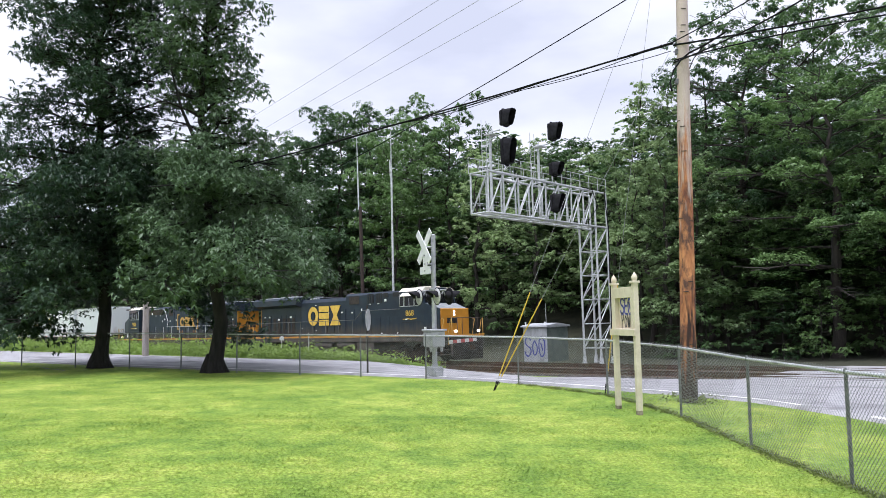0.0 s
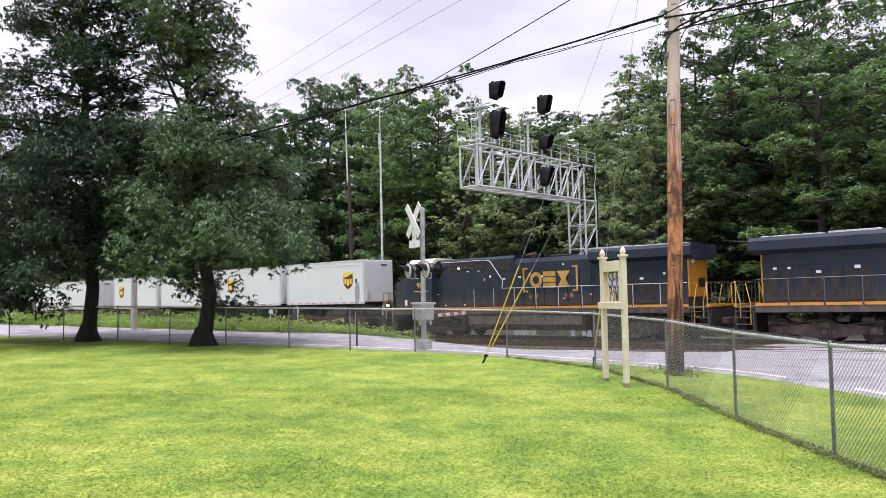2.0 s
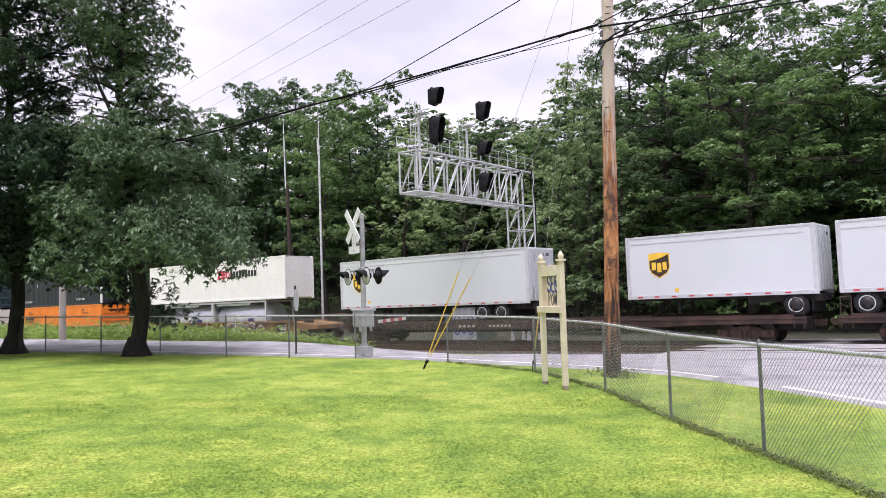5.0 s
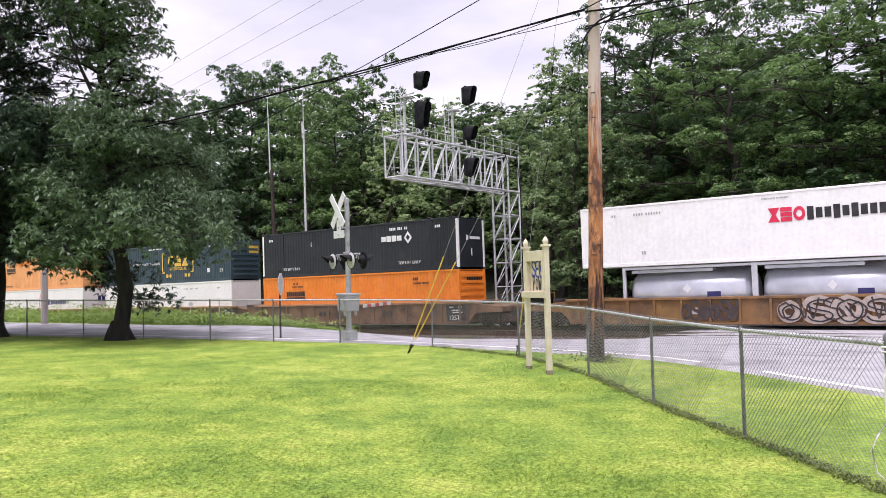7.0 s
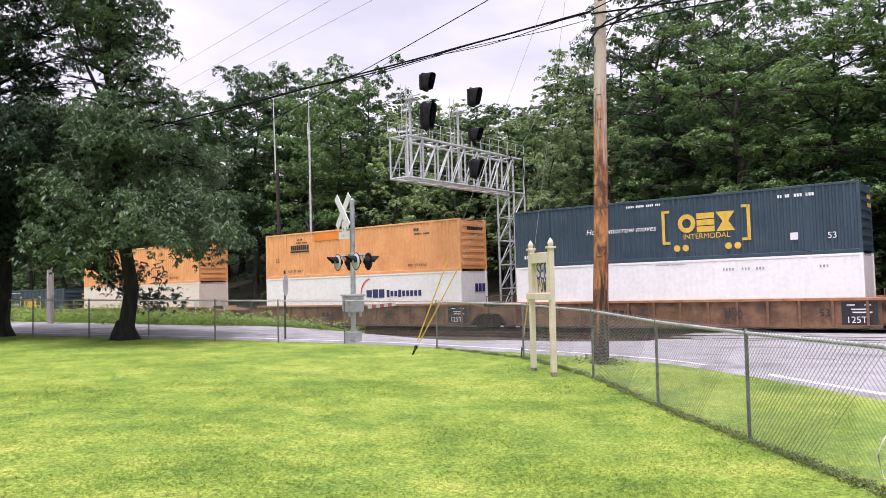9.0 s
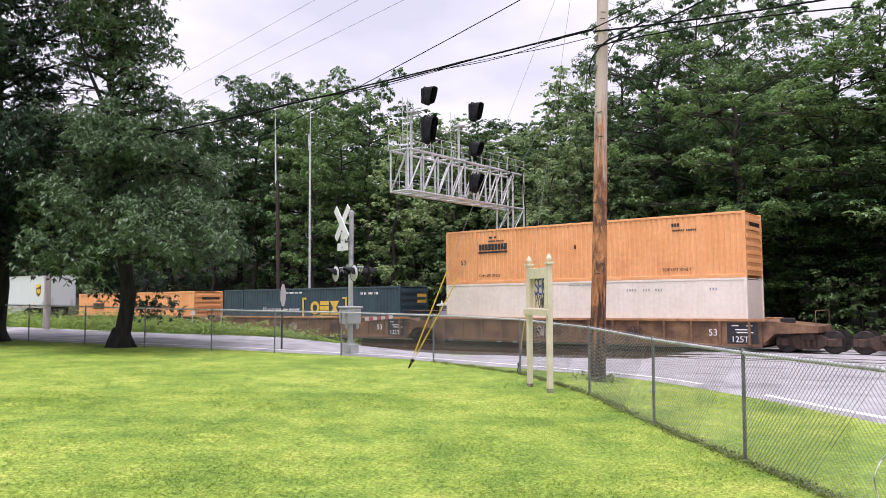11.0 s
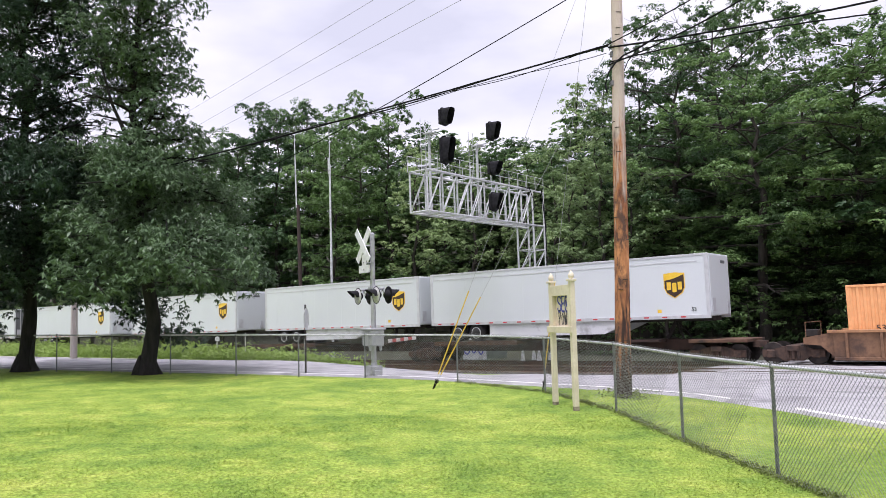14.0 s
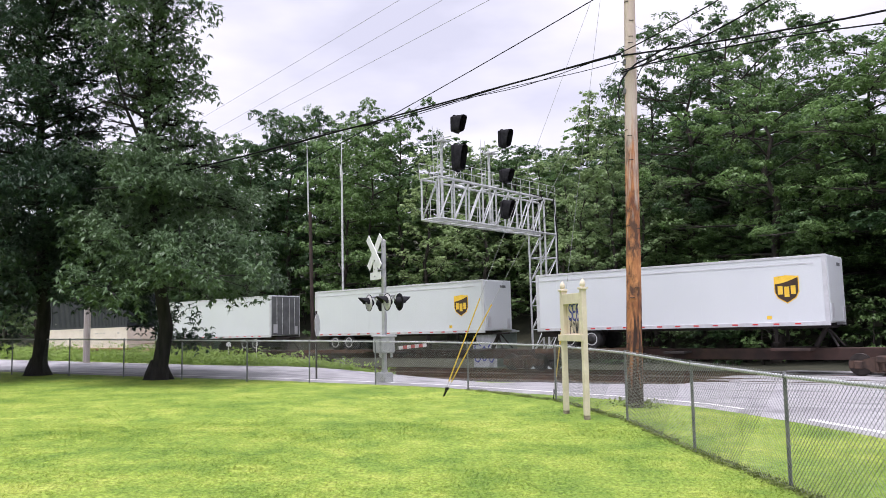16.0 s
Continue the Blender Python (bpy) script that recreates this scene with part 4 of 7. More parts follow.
def notice_board():
    ax, ay, bx, by = 3.33, 15.2, 3.51, 14.3
    # posts stand on the lawn a board's width apart
    ang = math.degrees(math.atan2(by - ay, bx - ax))
    w = math.hypot(bx - ax, by - ay)
    z = gz(ax, ay)
    ob = thing("notice_board", "empty cream wooden notice board with graffiti on two posts", "notice board", m=pose(ax, ay, z, 0, 0, ang))
    for i, x in enumerate((0, w)):
        mb = Mb().box(x - 0.048, x + 0.048, -0.048, 0.048, 0.06, 2.38, b=0.006)
        mb.box(x - 0.075, x + 0.075, -0.075, 0.075, 2.36, 2.4, b=0.005)
        post = part("post", mb, CREAM, ob)
        part("finial", Mb().path([(x, 0, 2.4), (x, 0, 2.43), (x, 0, 2.47), (x, 0, 2.52), (x, 0, 2.56)], [0.035, 0.055, 0.06, 0.035, 0.004], 8), CREAM, post)
        part("post_foot", Mb().box(x - 0.046, x + 0.046, -0.046, 0.046, -0.15, 0.06), POST_TIP, post, "dark post foot")
    for z0, z1 in ((2.1, 2.3), (1.42, 1.53)):
        part("crossrail", Mb().box(0.055, w - 0.055, -0.05, 0.05, z0, z1, b=0.005), CREAM, ob)
    part("backboard", Mb().box(0.055, w - 0.055, 0.03, 0.05, 1.53, 2.1), PANEL, ob, "bare sun-bleached board")
    for x0, x1 in ((0.055, 0.115), (w - 0.115, w - 0.055)):
        part("frame_stile", Mb().box(x0, x1, -0.05, 0.03, 1.53, 2.1, b=0.004), CREAM, ob)
    part("lower_lip", Mb().box(-0.08, w + 0.08, -0.09, -0.05, 1.4, 1.52, b=0.004), CREAM, ob)
    sprayed([CURL, COMB, LOOP], 0.5, 0.3, 0.02, BLUE_SPRAY, ob, pose(w / 2, 0.024, 1.95), "blue sprayed scrawl")
    sprayed([HOOK, RING, ZIG], 0.42, 0.28, 0.012, BLACK_SPRAY, ob, pose(w / 2 - 0.02, 0.022, 1.68), "black sprayed scrawl")
    return ob


notice_board()

# ---- crossing signal ----
ALU = surface("aluminium_paint", (0.33, 0.34, 0.35), (0.45, 0.46, 0.47), 4, 0.5, 0.3, c3=(0.2, 0.2, 0.2), c3_scale=3)
WHITE_SIGN = surface("reflective_white", (0.66, 0.67, 0.68), (0.78, 0.79, 0.8), 4, 0.45, c3=(0.45, 0.46, 0.47), c3_scale=3, c3_at=0.6, c3_to=0.7)
SIGNAL_BLACK = surface("signal_black", (0.007, 0.007, 0.009), (0.018, 0.018, 0.021), 6, 0.75, spec=0.2)
# lens colour has the sky's reflection painted in, hence pale grey
LENS_SKY_PALE = surface("sky_pale_lens", (0.4, 0.4, 0.41), (0.52, 0.51, 0.51), 20, 0.25)
RED_BAND = surface("red_reflective", (0.5, 0.03, 0.03), (0.6, 0.05, 0.05), 5, 0.5)


def crossing_signal():
    x, y = -0.26, 22.95
    z = gz(x, y)
    ob = thing("crossing_signal", "grey railway crossing signal with crossbuck and unlit lamps", "crossing signal", m=pose(x, y, z, 0, 0.4, -63))
    part("mast", Mb().tube((0, 0, 0.3), (0, 0, 4.15), 0.075, 0.07, 12).tube((0, 0, 4.15), (0, 0, 4.19), 0.078, 0.02, 12), ALU, ob)
    part("base", Mb().box(-0.26, 0.26, -0.26, 0.26, -0.05, 0.05, b=0.01).box(-0.2, 0.2, -0.18, 0.18, 0.05, 0.32, b=0.02).box(-0.29, -0.2, -0.12, 0.12, 0.05, 0.24, b=0.015).box(0.2, 0.27, -0.12, 0.12, 0.05, 0.2, b=0.015).path([(0, 0, 0.3), (0, 0, 0.4)], [0.11, 0.085], 12), ALU, ob)
    for a in (47, -47):
        arm = Mb().box(-0.61, 0.61, -0.012, 0.012, -0.115, 0.115, pose(0, 0, 0, 0, a, 0), 0.004)
        part("crossbuck_blade", arm, WHITE_SIGN, ob, "white crossbuck blade", pose(0, -0.3 - (0.015 if a > 0 else -0.012), 3.8))
    part("tracks_sign", Mb().box(-0.13, 0.13, -0.01, 0.01, 0.0, 0.32, b=0.003).box(-0.34, 0.34, -0.011, 0.011, -0.22, 0.0, b=0.003), WHITE_SIGN, ob, "white inverted-T sign", pose(0, -0.27, 3.22))
    for z in (3.8, 3.3, 3.1):
        part("bracket", Mb().tube((0, 0, z), (0, -0.3, z), 0.025, 0.025, 6), ALU, ob)
    part("lamp_arm", Mb().tube((-0.75, 0, 2.52), (0.75, 0, 2.52), 0.03, 0.03, 8).box(-0.14, 0.14, -0.1, 0.1, 2.42, 2.6, b=0.02), ALU, ob)
    for face in (-1, 1):
        for sx in (-0.6, 0.6):
            lamp = part("lamp", Mb().path([(sx, face * 0.05, 2.34), (sx, face * 0.14, 2.34), (sx, face * 0.2, 2.34)], [0.06, 0.15, 0.155], 16), SIGNAL_BLACK, ob, "black flasher housing")
            part("backplate", Mb().path([(sx, face * 0.19, 2.34), (sx, face * 0.2, 2.34)], [0.25, 0.25], 24), SIGNAL_BLACK, lamp)
            part("lens", Mb().path([(sx, face * 0.2, 2.34), (sx, face * 0.235, 2.34)], [0.23, 0.16], 20), LENS_SKY_PALE, lamp, "unlit lamp face painted pale with reflected sky")
            hood = Mb()
            prof = [(math.cos(t) * 0.165, math.sin(t) * 0.165) for t in np.linspace(-0.2, math.pi + 0.2, 13)]
            for (u0, w0), (u1, w1) in zip(prof, prof[1:]):
                d0, d1 = 0.12 + 0.22 * max(0, w0 / 0.165), 0.12 + 0.22 * max(0, w1 / 0.165)
                hood.quad((sx + u0, face * 0.2, 2.34 + w0), (sx + u1, face * 0.2, 2.34 + w1), (sx + u1 * 0.96, face * (0.2 + d1), 2.34 + w1 * 0.96), (sx + u0 * 0.96, face * (0.2 + d0), 2.34 + w0 * 0.96))
            part("hood", hood, SIGNAL_BLACK, lamp)
            part("hanger", Mb().tube((sx, 0, 2.52), (sx, face * 0.06, 2.36), 0.02, 0.02, 6), ALU, lamp)
    gate = part("gate_mechanism", Mb().box(-0.3, 0.26, -0.22, 0.22, 0.88, 1.36, b=0.03).box(-0.34, 0.3, -0.26, 0.26, 1.34, 1.4, b=0.015), ALU, ob, "grey gate drive box")
    part("door", Mb().box(-0.26, 0.2, -0.235, -0.22, 0.92, 1.3, b=0.006), ALU, gate)
    part("counterweight_arm", Mb().box(0.26, 0.34, -0.2, -0.14, 0.7, 1.25, pose(0, 0, 0, 0, -14, 0), 0.01).box(0.26, 0.34, 0.14, 0.2, 0.7, 1.25, pose(0, 0, 0, 0, -14, 0), 0.01), ALU, gate)
    return ob


crossing_signal()


UNDER = surface("grimy_underframe", (0.014, 0.012, 0.011), (0.038, 0.031, 0.027), 3, 0.85)
DULL_RED = surface("faded_red_band", (0.3, 0.05, 0.045), (0.4, 0.08, 0.07), 5, 0.7)
POST_PAINT = surface("grimy_white_band", (0.4, 0.4, 0.39), (0.55, 0.55, 0.53), 5, 0.7)


def gate_arm():
    """The lowered-arm tip's red and white banded boom, standing out from the mast behind the fence."""
    ob = thing("crossing_gate_arm", "red and white banded crossing gate arm beside the mast", "gate arm", m=pose(-0.15, 23.2, gz(-0.2, 23.2) + 0.93, 0, -4, 24))
    for k in range(7):
        part("band", Mb().box(0.35 + k * 0.13, 0.48 + k * 0.13, -0.015, 0.015, 0, 0.1), DULL_RED if k % 2 else POST_PAINT, ob)
    return ob


gate_arm()

# ---- stop sign seen from behind, small posts ----


def road_sign():
    x, y = -2.34, 24.3
    ob = thing("road_sign", "bare metal back of an octagonal road sign on a post", "road sign", m=pose(x, y, gz(x, y), 0, 0, 80))
    part("post", Mb().box(-0.03, 0.03, -0.02, 0.025, -0.2, 2.12, b=0.004), UNDER, ob, "dark rusty post")
    n = [(0.31 * math.cos(math.pi / 8 + k * math.pi / 4), 1.68 + 0.36 * math.sin(math.pi / 8 + k * math.pi / 4)) for k in range(8)]
    part("plate", Mb().prism(n, -0.03, -0.024, "y"), GALV, ob, "dull grey metal plate")
    return ob


road_sign()


def marker_stake(x, y, h, lean, plate, label):
    ob = thing("marker_stake", label, "stake", "verge stakes", pose(x, y, gz(x, y), 0, lean, 0))
    part("stake", Mb().box(-0.022, 0.022, -0.022, 0.022, -0.2, h, b=0.004), POST_PAINT, ob)
    if plate:
        part("plate", Mb().prism([(-0.1, h - 0.16), (0.1, h - 0.16), (0.1, h - 0.02), (0.0, h + 0.06), (-0.1, h - 0.02)], -0.035, -0.024, "y"), WHITE_SIGN, ob, "small pale plate")
    return ob


marker_stake(-7.45, 36.0, 0.92, 5, True, "leaning pale stake with a small plate among weeds")
marker_stake(-6.15, 36.0, 1.15, 0, False, "thin pale stake standing among the weeds")
marker_stake(-3.45, 35.5, 1.1, 0, False, "thin pale stake standing among the weeds")

# ---- signal gantry ----


def gantry():
    T = TRACK @ pose(-25.95, 3.9, 0)  # foot of the tower beyond the far track
    ob = thing("signal_gantry", "grey galvanised lattice signal gantry reaching over the tracks", "signal gantry", m=T)
    W, B, zt, zb = 1.15, 1.25, 9.98, 7.88
    reach = 9.9
    tower = part("tower", Mb(), GALV, ob)
    for i in (0, 1):
        for j in (0, 1):
            x, y = i * W, j * B
            leg = Mb().tube((x, y, -0.3), (x, y, zt), 0.07, 0.06, 8)
            leg.path([(x, y, -0.35), (x, y, 0.25)], [0.17, 0.09], 8)
            part("leg", leg, GALV, tower)
    levels = np.linspace(0.7, zb, 6)
    for z0, z1 in zip(levels, levels[1:]):
        mb = Mb()
        k = int(round(z0 * 7)) % 2
        for (xa, ya), (xb, yb) in (((0, 0), (W, 0)), ((0, B), (W, B)), ((0, 0), (0, B)), ((W, 0), (W, B))):
            mb.tube((xa, ya, z0), (xb, yb, z0), 0.035, 0.035, 6)
            mb.tube((xa, ya, z0), (xb, yb, z1), 0.032, 0.032, 6) if k else mb.tube((xb, yb, z0), (xa, ya, z1), 0.032, 0.032, 6)
        part("bracing", mb, GALV, tower)
    truss = part("truss", Mb(), GALV, ob)
    for x in (0, W):
        for z in (zb, zt):
            part("chord", Mb().tube((x, B, z), (x, -reach, z), 0.062, 0.062, 8), GALV, truss)
    n = 8
    for i in range(n + 1):
        y = -reach + (reach + 0.0) * i / n
        mb = Mb()
        for x in (0, W):
            mb.tube((x, y, zb), (x, y, zt), 0.05, 0.05, 6)
            if i < n:
                y1 = y + reach / n
                mb.tube((x, y, zb), (x, y1, zt), 0.04, 0.04, 6)
        mb.tube((0, y, zt), (W, y, zt), 0.04, 0.04, 6).tube((0, y, zb), (W, y, zb), 0.04, 0.04, 6)
        if i in (0, n):
            mb.tube((0, y, zb), (W, y, zt), 0.04, 0.04, 6)
        elif i % 2:
            mb.tube((0, y, zb), (W, y + reach / n, zb), 0.03, 0.03, 6)
        part("web", mb, GALV, truss)
    for x in np.linspace(0.2, W - 0.2, 5):
        part("walkway_bar", Mb().box(x - 0.02, x + 0.02, -reach, 0, zb + 0.03, zb + 0.07), GALV, truss)
    for x in (-0.05, W + 0.05):
        rail = Mb()
        for h in (0.45, 0.85):
            rail.tube((x, -reach - 0.1, zt + h), (x, B, zt + h), 0.014, 0.014, 5)
        for i in range(13):
            y = -reach - 0.1 + (reach + B + 0.1) * i / 12
            rail.tube((x, y, zt), (x, y, zt + 0.85), 0.018, 0.018, 5)
        part("handrail", rail, GALV, ob)
    inner = Mb()
    for h in (0.5, 1.0):
        inner.tube((W * 0.5, -reach, zb + h), (W * 0.5, 0, zb + h), 0.016, 0.016, 5)
    for i in range(11):
        y = -reach + reach * i / 10
        inner.tube((W * 0.5, y, zb), (W * 0.5, y, zb + 1.0), 0.018, 0.018, 5)
    part("handrail", inner, GALV, ob)

    def head(y, z, h, x=1.35):
        """A black signal head with its hood, facing along the track."""
        hd = part("signal_head", Mb().box(x + 0.1, x + 0.3, y - 0.25, y + 0.25, z - h / 2, z + h / 2, b=0.05), SIGNAL_BLACK, ob, "black signal head with deep hood")
        k = 4.0
        prof = []
        for t in np.linspace(0, 2 * math.pi, 29)[:-1]:
            c, sn = math.cos(t), math.sin(t)
            prof.append((0.31 * math.copysign(abs(c) ** (2 / k), c), (h / 2 + 0.08) * math.copysign(abs(sn) ** (2 / k), sn)))
        part("backboard", Mb().prism([(y + u, z + w) for u, w in prof], x + 0.3, x + 0.325, "x"), SIGNAL_BLACK, hd)
        hood = Mb()
        for (u0, w0), (u1, w1) in zip(prof, prof[1:] + prof[:1]):
            f = lambda w: 0.32 + 0.22 * (w + h / 2) / h
            hood.quad((x + 0.33, y + u0 * 0.88, z + w0 * 0.92), (x + 0.33, y + u1 * 0.88, z + w1 * 0.92), (x + 0.33 + f(w1), y + u1 * 0.8, z + w1 * 0.84), (x + 0.33 + f(w0), y + u0 * 0.8, z + w0 * 0.84))
        part("hood", hood, SIGNAL_BLACK, hd)
        return hd

    for y, heads in ((-9.0, ((12.75, 0.9), (11.0, 1.5))), (-4.8, ((12.72, 1.05), (10.62, 0.75), (8.75, 1.05)))):
        part("signal_mast", Mb().tube((W * 0.55, y, zb), (W * 0.55, y, 12.2), 0.075, 0.075, 8).box(W * 0.4, W * 0.9, y - 0.3, y + 0.3, 12.0, 12.05), GALV, ob)
        lad = Mb()
        for dy in (-0.2, 0.2):
            lad.tube((W * 0.2, y + dy, zt), (W * 0.2, y + dy, 12.9), 0.016, 0.016, 5)
        for k in range(9):
            lad.tube((W * 0.2, y - 0.2, zt + 0.3 * k + 0.1), (W * 0.2, y + 0.2, zt + 0.3 * k + 0.1), 0.012, 0.012, 4)
        part("ladder", lad, GALV, ob)
        for z, h in heads:
            part("bracket", Mb().tube((W * 0.55, y, z - h / 2 - 0.1), (W + 0.15, y, z - h / 2 - 0.1), 0.04, 0.04, 6), GALV, ob)
            head(y, z, h * 0.88)
    part("conduit", Mb().path([(W + 0.05, B, zt + 0.3), (W + 0.1, B - 0.3, zt + 0.1), (W + 0.1, B, zb), (W + 0.05, B - 0.1, 0.2)], 0.03, 6).path([(W, -1.5, zt + 0.15), (W + 0.1, -0.4, zt + 0.05), (W + 0.1, 0.2, zt - 0.9), (W + 0.05, -0.9, zb + 0.2)], 0.025, 6), SIGNAL_BLACK, ob)
    return ob


gantry()

# ---- relay cabin, masts, poles by the track ----
SILVER = surface("silver_sheet", (0.46, 0.48, 0.51), (0.58, 0.6, 0.63), 2, 0.45, 0.3, c3=(0.36, 0.37, 0.38), c3_scale=1.2)
GREEN_GREY = surface("dull_green_sheet", (0.1, 0.13, 0.12), (0.16, 0.19, 0.17), 2, 0.6, c3=(0.07, 0.08, 0.07), c3_scale=1.5)


def relay_cabin():
    ob = thing("relay_cabin", "silver metal signal relay cabin with blue graffiti by the track", "equipment cabin", m=TRACK @ pose(-31.2, 5.0, -0.35))
    part("body", Mb().box(-0.1, 1.75, 0, 2.4, 0, 2.35, b=0.02), SILVER, ob)
    part("side_panel", Mb().box(1.75, 1.775, 0.05, 2.35, 0.05, 2.3), GREEN_GREY, ob, "dull green end wall")
    part("roof", Mb().prism([(-0.12, 2.35), (2.52, 2.35), (2.5, 2.45), (1.2, 2.6), (-0.1, 2.45)], -0.22, 1.88, "x"), SILVER, ob)
    for x in (0.05, 1.6):
        part("lifting_eye", Mb().tube((x, 0.1, 2.45), (x, 0.1, 2.68), 0.05, 0.05, 8), WHITE_SIGN, ob)
    part("door", Mb().box(0.25, 1.4, -0.025, 0, 0.1, 2.2, b=0.006), SILVER, ob)
    part("aerial", Mb().tube((0.9, 1.2, 2.5), (0.9, 1.2, 3.9), 0.02, 0.012, 6), GALV, ob)
    sprayed([CURL, RING, LOOP], 1.65, 1.2, 0.045, BLUE_SPRAY, ob, pose(0.85, -0.03, 1.1), "blue sprayed scrawl")
    return ob


relay_cabin()


def radio_mast(x, y, split, top, label, lean):
    z = gz(x, y)
    ob = thing("radio_mast", label, "mast", "track-side masts", pose(x, y, z, 0, lean, 0))
    if split:
        part("wooden_pole", Mb().tube((0, 0, -0.3), (0, 0, split), 0.16, 0.13, 10), POLE_DARK, ob, "dark wooden pole")
        part("whip_aerial", Mb().tube((-0.12, 0, split - 0.2), (-0.12, 0, split + (top - split) * 0.6), 0.06, 0.05, 8).tube((-0.12, 0, split + (top - split) * 0.6), (-0.12, 0, top), 0.05, 0.02, 8), GALV, ob)
    else:
        part("tube", Mb().tube((0, 0, -0.3), (0, 0, top * 0.55), 0.1, 0.09, 10).tube((0, 0, top * 0.55), (0, 0, top * 0.84), 0.085, 0.08, 10), GALV, ob)
        part("whip_aerial", Mb().tube((0, 0, top * 0.84), (0, 0, top), 0.045, 0.015, 8).tube((-0.1, 0, top * 0.8), (-0.1, 0, top * 0.87), 0.05, 0.05, 8), GALV, ob)
    return ob


radio_mast(-6.15, 61.5, 12.0, 17.6, "white whip aerial on a dark wooden pole by the track", -1.2)
radio_mast(-3.78, 60.8, 0, 17.9, "slim pale grey metal radio mast by the track", -0.3)
x, y = -13.6, 36.0
pole = thing("road_pole", "pale bare wooden pole standing between road and track", "utility pole", m=pose(x, y, gz(x, y)))
part("shaft", Mb().tube((0, 0, -0.3), (0, 0, 9.5), 0.15, 0.12, 12), POLE_BARE, pole)

# ---- the train ----
LOCO_GREY = surface("grimy_loco_frame", (0.05, 0.042, 0.038), (0.1, 0.08, 0.07), 2, 0.8, c3=(0.12, 0.08, 0.055), c3_scale=1.0)
GOLD = surface("gold_loco_paint", (0.48, 0.21, 0.02), (0.58, 0.27, 0.03), 2, 0.45, c3=(0.42, 0.25, 0.06), c3_scale=1.5, c3_at=0.58, c3_to=0.75)
DULL_GOLD = surface("grimy_gold_stripe", (0.2, 0.1, 0.035), (0.34, 0.17, 0.04), 2, 0.6, c3=(0.1, 0.06, 0.035), c3_scale=1.2)
YELLOW = surface("yellow_lettering", (0.6, 0.38, 0.05), (0.72, 0.48, 0.08), 3, 0.5)
YELLOW_DIM = surface("dusty_yellow_lettering", (0.38, 0.22, 0.05), (0.5, 0.31, 0.07), 3, 0.6)
CAB_ROOF = surface("cream_cab_roof", (0.62, 0.58, 0.48), (0.72, 0.68, 0.58), 2, 0.6)
GLASS = surface("dark_window_glass", (0.008, 0.009, 0.01), (0.014, 0.015, 0.017), 2, 0.12, spec=0.25)
LOUVRE = surface("black_louvre", (0.008, 0.009, 0.01), (0.02, 0.02, 0.022), 8, 0.7)
RUSTY = surface("rusty_bogie", (0.035, 0.023, 0.018), (0.08, 0.047, 0.032), 4, 0.85)
WHEEL = surface("steel_wheel", (0.025, 0.021, 0.019), (0.06, 0.05, 0.045), 4, 0.5, 0.6)
TYRE = surface("tyre_rubber", (0.008, 0.008, 0.008), (0.02, 0.02, 0.02), 6, 0.85)
RIM = surface("wheel_rim", (0.02, 0.02, 0.02), (0.05, 0.05, 0.05), 6, 0.5, 0.4)
WELL_BROWN = surface("brown_well_car", (0.165, 0.087, 0.046), (0.245, 0.134, 0.071), 1.3, 0.75, c3=(0.075, 0.043, 0.029), c3_scale=1.1, c3_at=0.46, c3_to=0.66, fine=15)
WELL_TOP = surface("worn_orange_chord", (0.3, 0.15, 0.07), (0.42, 0.22, 0.1), 2, 0.7, c3=(0.2, 0.1, 0.06), c3_scale=1.5)
WELL_GOLD = surface("faded_yellow_well_car", (0.2, 0.105, 0.042), (0.28, 0.15, 0.052), 1.5, 0.8, c3=(0.11, 0.065, 0.042), c3_scale=0.8, c3_at=0.47, c3_to=0.66)
RUST_DARK = surface("dark_rusted_steel", (0.07, 0.036, 0.022), (0.13, 0.07, 0.042), 1.8, 0.85, c3=(0.03, 0.02, 0.016), c3_scale=1.2)
FLAT_RED = surface("rusty_red_flat_car", (0.026, 0.016, 0.013), (0.065, 0.034, 0.026), 1.5, 0.85, c3=(0.03, 0.02, 0.018), c3_scale=0.7)
VAN_WHITE = surface("white_trailer_skin", (0.585, 0.62, 0.635), (0.62, 0.655, 0.67), 0.35, 0.4, c3=(0.56, 0.59, 0.605), c3_scale=2.5, c3_at=0.6, c3_to=0.85, fine=30)
VAN_FRAME = surface("aluminium_rail", (0.5, 0.51, 0.53), (0.6, 0.61, 0.63), 3, 0.45, 0.3)
VAN_GREY = surface("dark_grey_door", (0.09, 0.095, 0.1), (0.14, 0.145, 0.15), 2, 0.6)
SKIRT = surface("white_side_skirt", (0.6, 0.61, 0.64), (0.68, 0.69, 0.71), 1, 0.5, c3=(0.4, 0.4, 0.4), c3_scale=0.8)
SHIELD_BROWN = surface("dark_brown_emblem", (0.035, 0.018, 0.01), (0.05, 0.026, 0.015), 3, 0.5)
SHIELD_GOLD = surface("gold_emblem", (0.75, 0.47, 0.03), (0.85, 0.56, 0.06), 3, 0.5)
BOX_ORANGE = surface("orange_container", (0.78, 0.21, 0.02), (0.85, 0.26, 0.03), 0.8, 0.5, c3=(0.72, 0.22, 0.05), c3_scale=0.7, fine=6)
BOX_PALE_ORANGE = surface("faded_orange_container", (0.74, 0.34, 0.13), (0.82, 0.4, 0.17), 0.8, 0.55, c3=(0.68, 0.3, 0.12), c3_scale=0.6, fine=6)
